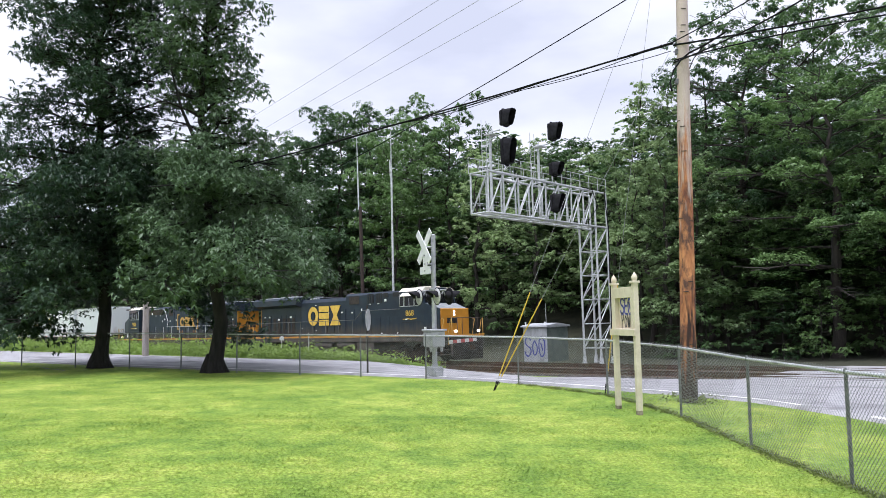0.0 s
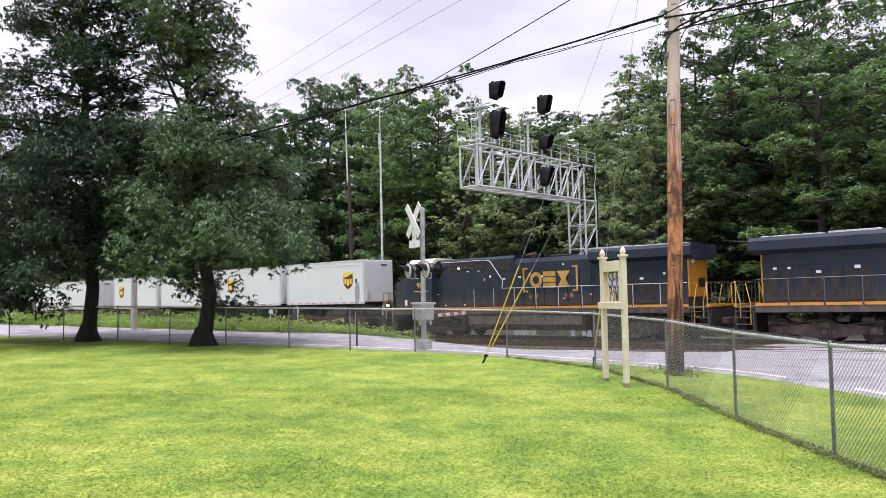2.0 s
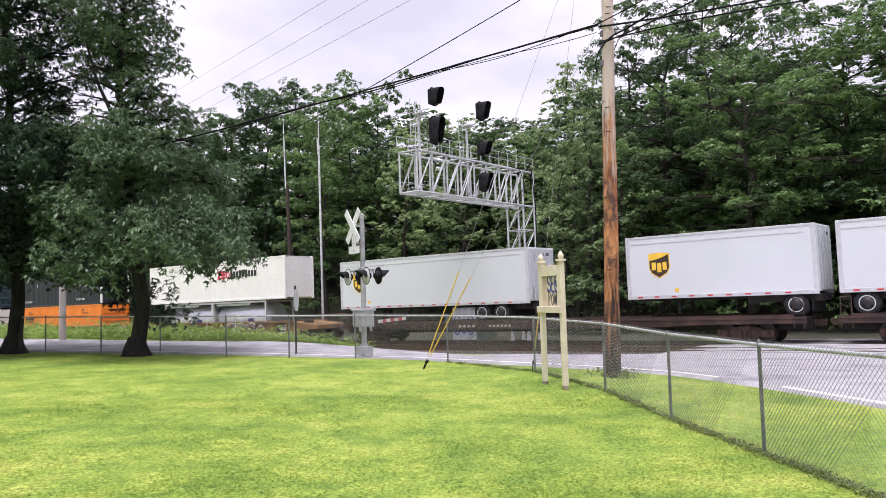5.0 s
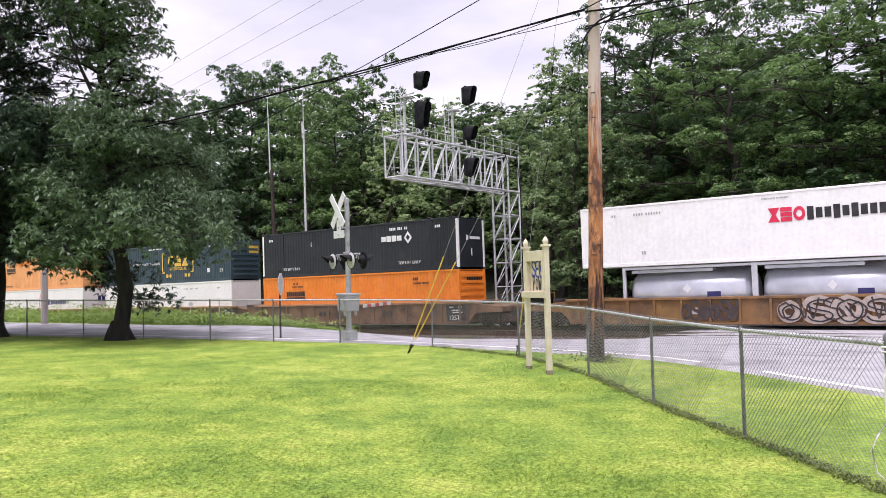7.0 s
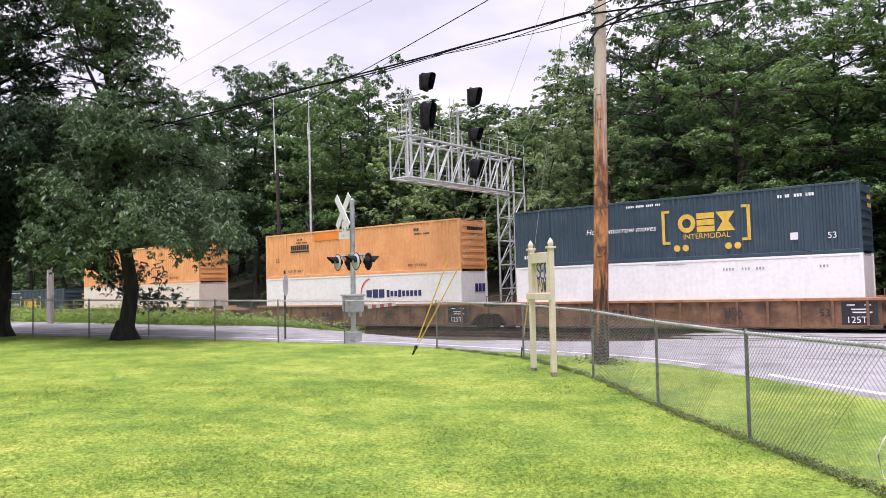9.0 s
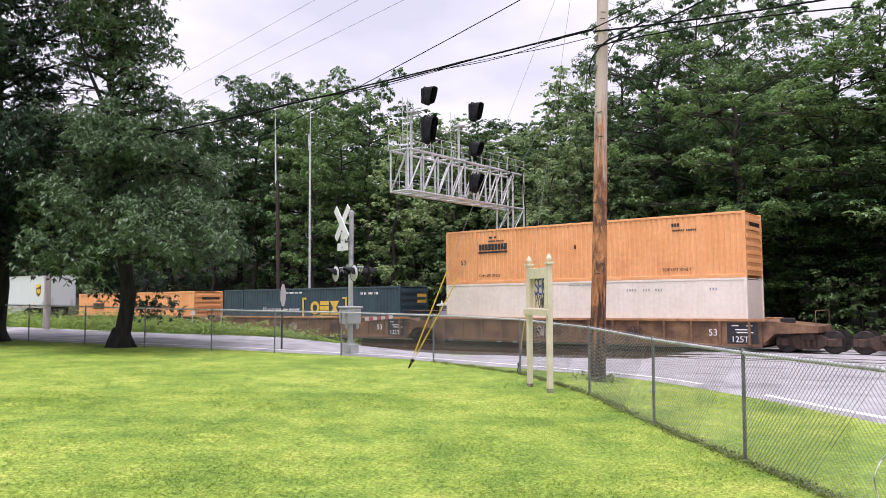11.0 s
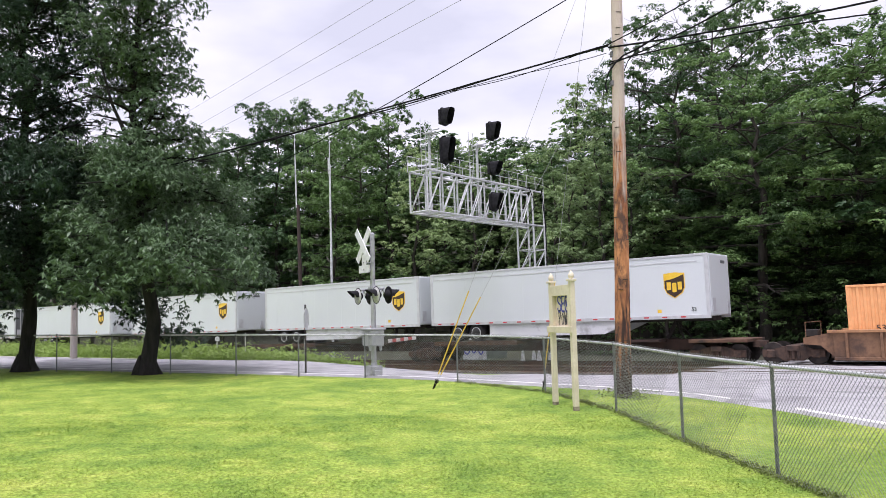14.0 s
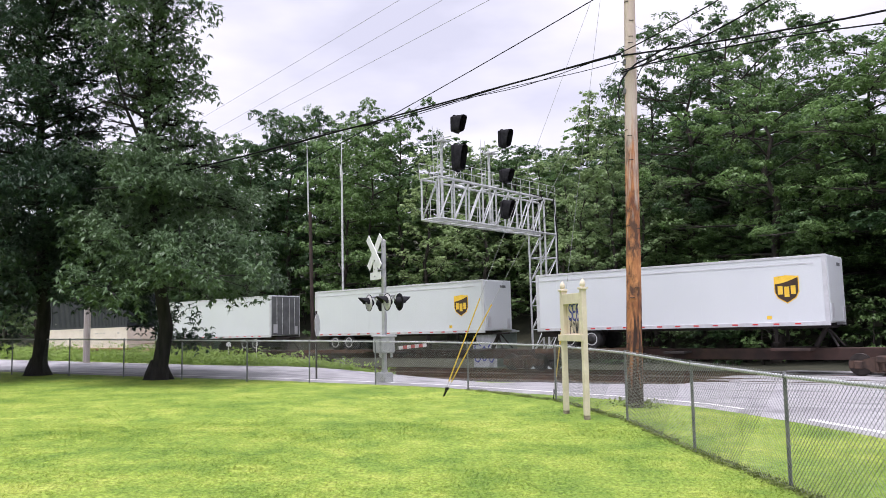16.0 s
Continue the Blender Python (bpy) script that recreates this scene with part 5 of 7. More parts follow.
BOX_WHITE = surface("white_container", (0.79, 0.785, 0.765), (0.83, 0.825, 0.805), 0.7, 0.5, c3=(0.76, 0.75, 0.725), c3_scale=0.6, c3_at=0.55, c3_to=0.75, fine=6)
BOX_CREAM = surface("cream_container", (0.72, 0.64, 0.55), (0.78, 0.7, 0.61), 0.7, 0.5, c3=(0.66, 0.57, 0.48), c3_scale=0.6, c3_at=0.57, c3_to=0.75, fine=6)
BOX_BLACK = surface("charcoal_blue_container", (0.011, 0.014, 0.02), (0.018, 0.022, 0.03), 0.8, 0.55, c3=(0.026, 0.029, 0.034), c3_scale=0.6, fine=6)
BOX_NAVY = surface("teal_navy_container", (0.025, 0.05, 0.07), (0.036, 0.068, 0.09), 0.8, 0.5, c3=(0.05, 0.075, 0.09), c3_scale=0.6, fine=6)
TANK_SILVER = surface("brushed_tank_skin", (0.5, 0.52, 0.57), (0.62, 0.64, 0.68), 1.5, 0.3, 0.45)
INK_BLACK = surface("black_lettering", (0.012, 0.012, 0.014), (0.03, 0.03, 0.032), 4, 0.5)
FAINT_INK = surface("faded_grey_print", (0.28, 0.28, 0.28), (0.4, 0.4, 0.4), 4, 0.6)
INK_NAVY = surface("navy_lettering", (0.02, 0.02, 0.1), (0.035, 0.035, 0.14), 4, 0.5)
INK_WHITE = surface("white_lettering", (0.7, 0.7, 0.7), (0.8, 0.8, 0.8), 4, 0.5)
INK_RED = surface("crimson_lettering", (0.6, 0.02, 0.06), (0.7, 0.03, 0.08), 4, 0.5)
GRAF_PALE = surface("pale_spray_paint", (0.34, 0.28, 0.24), (0.46, 0.38, 0.33), 4, 0.6)
GRAF_DARK = surface("dark_spray_paint", (0.03, 0.022, 0.02), (0.07, 0.05, 0.045), 4, 0.6)
HEADLIGHT = bpy.data.materials.new("lit_headlight")
HEADLIGHT.use_nodes = True
HEADLIGHT.node_tree.nodes["Principled BSDF"].inputs["Emission Color"].default_value = (1, 0.85, 0.55, 1)
HEADLIGHT.node_tree.nodes["Principled BSDF"].inputs["Emission Strength"].default_value = 1.6

MOVING = []  # things that roll with the train: object, place along the train, height, turn


def rides(ob, u, z=0.0, turn=0):
    MOVING.append((ob, u, z, turn))
    ob.matrix_basis = TRACK @ pose(u, 0, z, 0, 0, turn)
    return ob


def bars(spec, y, material, name="lettering_bar", parent=None, label="", thick=0.004):
    """Flat rectangles on the side at depth y: (x, z, width, height)."""
    mb = Mb()
    for x, z, w, h in spec:
        mb.box(x - w / 2, x + w / 2, y - thick, y, z - h / 2, z + h / 2)
    ob = part(name, mb, material, parent, label)
    if len(spec) > 1:
        ob["kind"] = "stuff"
    return ob


def solid_word(x, z, w, h, n, y, material, parent, label):
    """A brand word as a row of plain upright blocks."""
    p = w / n
    return bars([(x - w / 2 + p * (i + 0.5), z, p * 0.86, h * (1.0 if (i * 7) % 3 else 0.86)) for i in range(n)], y, material, "emblem", parent, label)


def emblem(x, z, w, h, y, material, parent, label, order="ring slab glass"):
    """A brand mark as three plain shapes in a row: a ring, stacked slabs, an hourglass."""
    mb = Mb()
    c = w / 3
    for i, kind in enumerate(order.split()):
        cx = x - w / 2 + c * (i + 0.5)
        r = c * 0.47
        if kind == "ring":
            n = 14
            for k in range(n):
                a, b = 2 * math.pi * k / n, 2 * math.pi * (k + 1) / n
                mb.prism([(cx + r * math.cos(t) * f, z + h / 2 * math.sin(t) * f) for t, f in ((a, 1), (b, 1), (b, 0.5), (a, 0.5))], y - 0.004, y, "y")
        elif kind == "slab":
            for j, dx in enumerate((0.0, 0.0, 0.0)):
                mb.box(cx - r + dx * r, cx + r + dx * r - 0.06 * r, y - 0.004, y, z - h / 2 + h * (0.35 * j), z - h / 2 + h * (0.35 * j + 0.3))
        else:
            mb.prism([(cx - r, z + h / 2), (cx + r, z + h / 2), (cx + r * 0.3, z), (cx + r, z - h / 2), (cx - r, z - h / 2), (cx - r * 0.3, z)], y - 0.004, y, "y")
    return part("emblem", mb, material, parent, label)


def wheelset(mb, x, r, gauge=0.75, w=0.13):
    for s in (-1, 1):
        mb.path([(x, s * (gauge - w / 2), r), (x, s * (gauge - w / 2 + 0.03), r), (x, s * (gauge + w / 2), r)], [r + 0.025, r, r], 20)
    mb.tube((x, -1.05, r), (x, 1.05, r), 0.08, 0.08, 8)
    return mb


BOGIES = {}


def bogie(parent, x, axles=2, base=1.78, r=0.46, material=None):
    paint = material or RUSTY
    key = (axles, base, r, paint.name)
    if key not in BOGIES:
        ws = wheelset(Mb(), 0, r).mesh("wheelset")
        ws.materials.append(WHEEL)
        h = base * (axles - 1) / 2
        fr = Mb()
        prof = [(-h - 0.35, r - 0.14), (-h - 0.35, r + 0.16), (-h + 0.1, r + 0.18), (-0.45, r + 0.3), (0.45, r + 0.3), (h - 0.1, r + 0.18), (h + 0.35, r + 0.16), (h + 0.35, r - 0.14), (h - 0.25, r - 0.12), (0.4, r - 0.3), (-0.4, r - 0.3), (-h + 0.25, r - 0.12)]
        fr.prism(prof, -1.08, -0.95, "y")
        for k in range(axles):
            xx = -h + base * k
            fr.box(xx - 0.17, xx + 0.17, -1.14, -1.07, r - 0.17, r + 0.17, b=0.04)
        for dx in (-0.22, 0, 0.22):
            fr.tube((dx, -1.09, r - 0.22), (dx, -1.09, r + 0.2), 0.07, 0.07, 8)
        far = Mb()
        far.prism(prof, 0.95, 1.08, "y")
        bo = Mb().box(-0.25, 0.25, -1.2, 1.2, r + 0.1, r + 0.35, b=0.03)
        BOGIES[key] = (ws, fr.mesh("side_frame"), far.mesh("side_frame"), bo.mesh("bolster"))
        for me in BOGIES[key][1:]:
            me.materials.append(paint)
    ws, fa, fb, bo = BOGIES[key]
    b = part("bogie", bo, paint, parent, "", pose(x, 0, 0))
    for me in (fa, fb):
        part("side_frame", me, paint, b)
    for k in range(axles):
        part("wheelset", ws, WHEEL, b, "", pose(-base * (axles - 1) / 2 + base * k, 0, 0))
    return b


LOCO_BOGIE = surface("grimy_loco_bogie", (0.03, 0.023, 0.019), (0.075, 0.056, 0.046), 4, 0.85, c3=(0.11, 0.075, 0.055), c3_scale=1.5, c3_at=0.56, c3_to=0.7)


def loco_paint():
    """Navy paint, caked with brown road dirt in ragged streaks over the lower sides."""
    m = surface("navy_loco_paint", (0.011, 0.02, 0.034), (0.018, 0.03, 0.046), 1.5, 0.5, c3=(0.03, 0.034, 0.04), c3_scale=0.8, c3_at=0.52, c3_to=0.75, fine=20, spec=0.35)
    N, L = m.node_tree.nodes, m.node_tree.links
    bs = N["Principled BSDF"]
    blue = bs.inputs["Base Color"].links[0].from_socket
    co, sep, nz, mp = (N.new("ShaderNode" + n) for n in ("TexCoord", "SeparateXYZ", "TexNoise", "Mapping"))
    mp.inputs["Scale"].default_value = (3, 3, 0.6)
    nz.inputs["Scale"].default_value, nz.inputs["Detail"].default_value = 1.4, 8
    L.new(co.outputs["Object"], sep.inputs["Vector"])
    L.new(co.outputs["Object"], mp.inputs["Vector"])
    L.new(mp.outputs["Vector"], nz.inputs["Vector"])
    ad, rg, mx = N.new("ShaderNodeMath"), N.new("ShaderNodeMapRange"), N.new("ShaderNodeMix")
    ad.operation = "MULTIPLY_ADD"
    ad.inputs[1].default_value = -1.1
    L.new(nz.outputs["Fac"], ad.inputs[0])
    L.new(sep.outputs["Z"], ad.inputs[2])
    rg.inputs["From Min"].default_value, rg.inputs["From Max"].default_value = 1.95, 1.35
    rg.inputs["To Max"].default_value = 0.85
    L.new(ad.outputs[0], rg.inputs["Value"])
    mx.data_type = "RGBA"
    L.new(rg.outputs["Result"], mx.inputs["Factor"])
    L.new(blue, mx.inputs["A"])
    mx.inputs["B"].default_value = (0.062, 0.05, 0.044, 1)
    L.new(mx.outputs["Result"], bs.inputs["Base Color"])
    return m


NAVY = loco_paint()
LOUVRE_BROWN = surface("dusty_brown_louvre", (0.022, 0.017, 0.015), (0.045, 0.034, 0.028), 6, 0.8)
# pale grey paints the sky's reflection onto the nose deck
NOSE_SKY_SHEEN = surface("sky_sheen_grey", (0.2, 0.22, 0.23), (0.3, 0.32, 0.33), 3, 0.5)


def locomotive(number, forward, label, gold_nose, framed):
    lo = thing("locomotive", label, "locomotive", "locomotives")
    s = -1 if forward else 1  # which local side faces the lawn
    fr = Mb().box(-11.0, 8.7, -1.48, 1.48, 1.3, 1.58, b=0.02)
    fr.box(-11.9, 9.75, -1.42, 1.42, 1.5, 1.6, b=0.02)
    fr.box(-5.2, 2.5, -0.9, 0.9, 0.6, 1.32)
    part("frame", fr, LOCO_GREY, lo, "grimy frame and walkway")
    edges = [-11.0, -9.55, -8.1, -6.65, -5.2, -3.75, -2.3, -0.85, 0.6, 2.05, 3.5, 5.2, 6.9, 8.7]
    for sd in (-1, 1):
        for x0, x1 in zip(edges, edges[1:]):
            part("sill_stripe", Mb().box(x0 + 0.04, x1 - 0.04, sd * 1.49 - 0.012, sd * 1.49 + 0.012, 1.6, 1.72), DULL_GOLD if x0 > 4 and not framed else GOLD, lo, "gold sill stripe")
    if framed:
        tank = Mb().prism([(-1.42, 1.25), (-1.47, 0.75), (-1.2, 0.42), (1.2, 0.42), (1.47, 0.75), (1.42, 1.25)], -5.15, 2.5, "x")
        part("fuel_tank", tank, LOCO_GREY, lo, "brown grimy fuel tank")
    else:
        part("fuel_tank", Mb().prism([(-1.1, 0.85), (-1.2, 0.6), (-1.0, 0.36), (1.0, 0.36), (1.2, 0.6), (1.1, 0.85)], -5.15, 2.6, "x"), LOCO_GREY, lo, "brown grimy fuel tank")
        for x0, x1 in ((-3.66, -1.69), (-1.18, 0.74)):
            part("air_reservoir", Mb().path([(x0, s * 1.25, 1.08), (x0 + 0.1, s * 1.25, 1.08), (x1 - 0.1, s * 1.25, 1.08), (x1, s * 1.25, 1.08)], [0.12, 0.21, 0.21, 0.12], 16), LOCO_GREY, lo, "dusty air reservoir cylinder")
        part("battery_box", Mb().box(0.96, 2.67, -1.42, 1.42, 0.3, 1.24, b=0.03), LOCO_GREY, lo)
        part("battery_box", Mb().box(-5.1, -3.85, -1.42, 1.42, 0.7, 1.24, b=0.03), LOCO_GREY, lo)
    for x in (-8.3, 5.3):
        b = bogie(lo, x, 3, 1.85, 0.52, LOCO_BOGIE)
        for sd in (-1, 1):
            gear = Mb()
            for dx in (-1.3, 0.55, 1.5):
                gear.tube((dx, sd * 1.12, 1.0), (dx + 0.45, sd * 1.12, 1.0), 0.1, 0.1, 8)
            gear.path([(-2.3, sd * 1.13, 0.95), (-1.4, sd * 1.13, 0.78), (-0.3, sd * 1.13, 0.98), (0.8, sd * 1.13, 0.75), (2.3, sd * 1.13, 0.95)], 0.03, 5)
            part("brake_gear", gear, LOCO_BOGIE, b)
    # hoods
    part("engine_hood", Mb().prism([(-1.0, 1.6), (-1.0, 4.12), (-0.82, 4.37), (0.82, 4.37), (1.0, 4.12), (1.0, 1.6)], -5.7, -0.54, "x"), NAVY, lo)
    part("equipment_hood", Mb().prism([(-1.02, 1.6), (-1.02, 4.42), (-0.85, 4.58), (0.85, 4.58), (1.02, 4.42), (1.02, 1.6)], -0.54, 5.3, "x"), NAVY, lo)
    part("radiator_hood", Mb().box(-10.75, -5.7, -1.02, 1.02, 1.6, 4.0, b=0.03), NAVY, lo)
    part("radiator_wing", Mb().prism([(-1.03, 3.85), (-1.5, 4.02), (-1.5, 4.42), (-1.3, 4.58), (1.3, 4.58), (1.5, 4.42), (1.5, 4.02), (1.03, 3.85)], -11.15, -5.65, "x"), NAVY, lo, "flared navy radiator housing")
    part("radiator_grille", Mb().box(-10.7, -8.1, -1.2, 1.2, 4.58, 4.63, b=0.01).box(-7.9, -5.9, -1.25, 1.25, 4.58, 4.66, b=0.01), SILVER, lo, "pale roof grille")
    he = part("hood_end", Mb().box(-10.83, -10.75, -1.0, 1.0, 2.05, 3.85, b=0.02), GOLD, lo, "gold rear hood end")
    part("emblem", Mb().box(-10.84, -10.83, -0.7, 0.0, 2.5, 2.95), INK_BLACK, he, "dark emblem block")
    part("headlight", Mb().path([(-10.83, 0.6, 3.75), (-10.95, 0.6, 3.75)], [0.12, 0.1], 10), SILVER, he)
    if framed:
        for x in (1.5, 2.45, 3.4):
            g = part("air_grille", Mb().box(x, x + 0.8, s * 1.03 - 0.014, s * 1.03 + 0.014, 3.9, 4.34), LOUVRE_BROWN, lo)
            sl = Mb()
            for k in range(5):
                sl.box(x + 0.03, x + 0.77, s * 1.05 - 0.012, s * 1.05 + 0.012, 3.95 + k * 0.08, 3.98 + k * 0.08)
            sl.box(x - 0.03, x, s * 1.05 - 0.012, s * 1.05 + 0.012, 3.88, 4.36).box(x + 0.8, x + 0.83, s * 1.05 - 0.012, s * 1.05 + 0.012, 3.88, 4.36)
            part("grille_bars", sl, LOCO_GREY, g)
        part("air_grille", Mb().box(-0.3, 0.4, s * 1.03 - 0.012, s * 1.03 + 0.012, 3.75, 4.25), LOUVRE_BROWN, lo)
    else:
        part("air_grille", Mb().box(-0.18, 0.82, s * 1.03 - 0.012, s * 1.03 + 0.012, 3.85, 4.38), LOUVRE_BROWN, lo, "rusty brown grille")
        for x0, x1 in ((1.7, 2.3), (2.55, 3.15), (3.3, 3.75), (4.2, 4.8)):
            g = part("air_grille", Mb().box(x0, x1, s * 1.03 - 0.012, s * 1.03 + 0.012, 3.85 if x0 < 3 else 4.2, 4.48), LOUVRE, lo)
            if x0 < 3:
                part("grille_bars", Mb().box(x0 + 0.1, x0 + 0.14, s * 1.05 - 0.01, s * 1.05 + 0.01, 3.87, 4.46).box(x0 + 0.28, x0 + 0.32, s * 1.05 - 0.01, s * 1.05 + 0.01, 3.87, 4.46).box(x0 + 0.45, x0 + 0.49, s * 1.05 - 0.01, s * 1.05 + 0.01, 3.87, 4.46), NAVY, g)
    for x in (-10.3, -9.7, -8.95, -8.4, -7.75, -7.15, -6.6):
        for sd in (-1, 1):
            d = part("hood_door", Mb().box(x - 0.27, x + 0.27, sd * 1.03 - 0.012, sd * 1.03 + 0.012, 1.8, 3.3, b=0.006), NAVY, lo)
            part("louvre", Mb().box(x - 0.17, x + 0.17, sd * 1.047 - 0.01, sd * 1.047 + 0.01, 1.96, 3.08), LOUVRE_BROWN, d)
    for x in (-5.2, -4.45, -3.7, -2.95, -2.2, -1.45, -0.95, 0.0, 0.85, 1.7, 2.6, 3.5, 4.5):
        for sd in (-1, 1):
            part("hood_door", Mb().box(x - 0.345, x + 0.345, sd * 1.03 - 0.008, sd * 1.03 + 0.008, 1.75, 3.55 if x < 1 else 2.9, b=0.004), NAVY, lo)
    for x, z, w, h in ((-2.44, 3.32, 0.16, 0.11), (-0.97, 3.34, 0.18, 0.09), (0.13, 3.28, 0.18, 0.08), (1.12, 3.45, 0.12, 0.14), (1.57, 3.29, 0.05, 0.14), (-3.86, 3.92, 0.1, 0.07), (-3.84, 2.12, 0.16, 0.04), (1.97, 3.8, 0.18, 0.04), (2.8, 3.8, 0.18, 0.04), (3.5, 4.0, 0.2, 0.16), (-6.9, 3.15, 0.22, 0.14), (-8.4, 3.0, 0.2, 0.12), (-9.6, 3.2, 0.14, 0.1), (-10.2, 3.2, 0.16, 0.1), (-5.5, 2.3, 0.12, 0.05), (5.9, 2.7, 0.2, 0.08), (5.2, 2.5, 0.16, 0.04), (4.6, 1.85, 0.12, 0.07), (3.1, 1.85, 0.12, 0.07)):
        y = 1.06 if x < 5.3 else 1.52
        part("warning_label", Mb().box(x - w / 2, x + w / 2, s * y - 0.004, s * y + 0.004, z - h / 2, z + h / 2), INK_WHITE, lo)
    part("exhaust_hatch", Mb().box(-3.9, -2.6, -0.5, 0.5, 4.37, 4.5, b=0.05), LOUVRE, lo)
    part("roof_fitting", Mb().box(-4.9, -4.3, -0.8, -0.3, 4.36, 4.44, b=0.03), SILVER, lo)
    part("horn", Mb().tube((-0.9, 0.2, 4.6), (-1.5, 0.2, 4.62), 0.05, 0.09, 8).tube((-1.2, 0.2, 4.3), (-1.2, 0.2, 4.6), 0.02, 0.02, 6), LOCO_GREY, lo)
    # cab and nose
    cab = part("cab", Mb().prism([(5.3, 1.6), (7.42, 1.6), (7.42, 3.62), (7.24, 4.45), (5.3, 4.45)], -1.5, 1.5, "y"), NAVY, lo, "navy crew cab")
    part("roof", Mb().prism([(-1.52, 4.44), (-1.2, 4.68), (1.2, 4.68), (1.52, 4.44)], 5.25, 7.3, "x").box(5.9, 7.0, -0.5, 0.5, 4.66, 4.76, b=0.03), CAB_ROOF, cab, "cream cab roof")
    part("number_box", Mb().box(7.2, 7.5, -0.6, 0.6, 4.4, 4.66, b=0.04), NAVY, cab)
    part("roof_light", Mb().path([(7.5, -0.9, 4.5), (7.55, -0.9, 4.5)], [0.07, 0.06], 10), SILVER, cab)
    for sd in (-1, 1):
        for x0, x1 in ((5.32, 5.68), (5.74, 6.62), (6.68, 7.08)):
            w = part("side_window", Mb().box(x0, x1, sd * 1.512 - 0.012, sd * 1.512 + 0.012, 3.5, 4.28), VAN_FRAME, cab, "thin pale window frame")
            part("window_pane", Mb().box(x0 + 0.035, x1 - 0.035, sd * 1.526 - 0.006, sd * 1.526 + 0.006, 3.54, 4.24), GLASS, w)
            if x1 - x0 > 0.6:
                part("mullion", Mb().box((x0 + x1) / 2 - 0.02, (x0 + x1) / 2 + 0.02, sd * 1.535 - 0.006, sd * 1.535 + 0.006, 3.54, 4.0), VAN_FRAME, w)
        part("sunshade", Mb().add([(5.55, sd * 1.52, 4.36), (6.85, sd * 1.52, 4.36), (6.85, sd * 1.52, 4.33), (5.55, sd * 1.52, 4.33), (5.55, sd * 1.72, 4.16), (6.85, sd * 1.72, 4.16), (6.85, sd * 1.72, 4.14), (5.55, sd * 1.72, 4.14)], [(0, 1, 5, 4), (3, 7, 6, 2), (0, 3, 2, 1), (4, 5, 6, 7), (0, 4, 7, 3), (1, 2, 6, 5)]), CAB_ROOF if sd * s > 0 and not framed else LOUVRE_BROWN, cab, "pale window awning" if not framed else "brown window awning")
    for y0, y1 in ((-1.3, -0.72), (-0.62, -0.05), (0.05, 0.62), (0.72, 1.3)):
        part("windscreen_pane", Mb().prism([(7.41, 3.72), (7.44, 3.72), (7.3, 4.36), (7.27, 4.36)], y0, y1, "y"), GLASS, cab)
    nose = part("nose", Mb().add([(7.42, y, z) for y, z in ((-1.5, 1.6), (1.5, 1.6), (1.5, 3.68), (-1.5, 3.68))] + [(8.62, y, z) for y, z in ((-1.3, 1.6), (1.3, 1.6), (1.3, 3.28), (-1.3, 3.28))], [(0, 1, 2, 3), (7, 6, 5, 4), (0, 4, 5, 1), (1, 5, 6, 2), (3, 2, 6, 7), (0, 3, 7, 4)]), NAVY, lo, "navy nose with gold front" if gold_nose else "navy nose")
    part("nose_top", Mb().add([(7.5, y, 3.665) for y in (-1.35, 1.35)] + [(8.58, y, 3.305) for y in (1.2, -1.2)], [(0, 1, 2, 3)]), NOSE_SKY_SHEEN, nose, "nose deck painted pale with the sky's sheen")
    front = part("nose_front", Mb().box(8.62, 8.68, -1.28, 1.28, 1.64, 3.3, b=0.02), GOLD if gold_nose else NAVY, nose, "gold nose front" if gold_nose else "")
    for z in (3.1, 2.92):
        part("headlight", Mb().path([(8.68, -0.1, z), (8.72, -0.1, z)], [0.085, 0.075], 12), HEADLIGHT, front, "lit headlight")
    part("nose_door", Mb().box(8.68, 8.695, 0.45, 1.1, 1.7, 2.95, b=0.005), GOLD if gold_nose else NAVY, front)
    part("emblem", Mb().box(8.682, 8.69, -0.75, 0.15, 2.4, 2.72), INK_BLACK, front, "dark emblem block")
    for y in (-1.05, 1.05):
        part("ditch_light", Mb().path([(9.6, y, 1.9), (9.72, y, 1.9)], [0.09, 0.085], 12), HEADLIGHT, lo, "lit ditch light")
    # ends: platforms, pilots, steps, rails
    for e, end, x0, x1 in ((1, 9.8, 8.74, 9.6), (-1, 11.95, 11.1, 11.85)):
        part("pilot", Mb().prism([(e * (end - 0.5), 0.25), (e * (end - 0.05), 0.2), (e * (end + 0.02), 1.5), (e * (end - 0.5), 1.5)], -1.3, 1.3, "y"), UNDER, lo, "dark pilot and plough")
        part("platform_edge", Mb().box(min(e * (end - 0.16), e * end), max(e * (end - 0.16), e * end), -1.44, 1.44, 1.56, 1.7, b=0.01), GOLD, lo, "scuffed gold platform edge")
        part("coupler", Mb().box(min(e * (end - 0.1), e * (end + 0.35)), max(e * (end - 0.1), e * (end + 0.35)), -0.16, 0.16, 0.75, 1.05, b=0.03), RUSTY, lo)
        for k in range(4):
            y = -0.9 + 0.22 * k
            part("air_hose", Mb().path([(e * (end + 0.02), y, 1.2), (e * (end + 0.16), y, 1.05), (e * (end + 0.2), y, 0.75), (e * (end + 0.1), y + 0.1, 0.5)], 0.025, 6), LOUVRE, lo)
        for sd in (-1, 1):
            a, b = min(e * x0, e * x1), max(e * x0, e * x1)
            st = part("step_ladder", Mb().box(a - 0.03, a, sd * 1.3 - 0.16, sd * 1.3 + 0.16, 0.45, 1.56), LOCO_GREY, lo, "brown boarding steps")
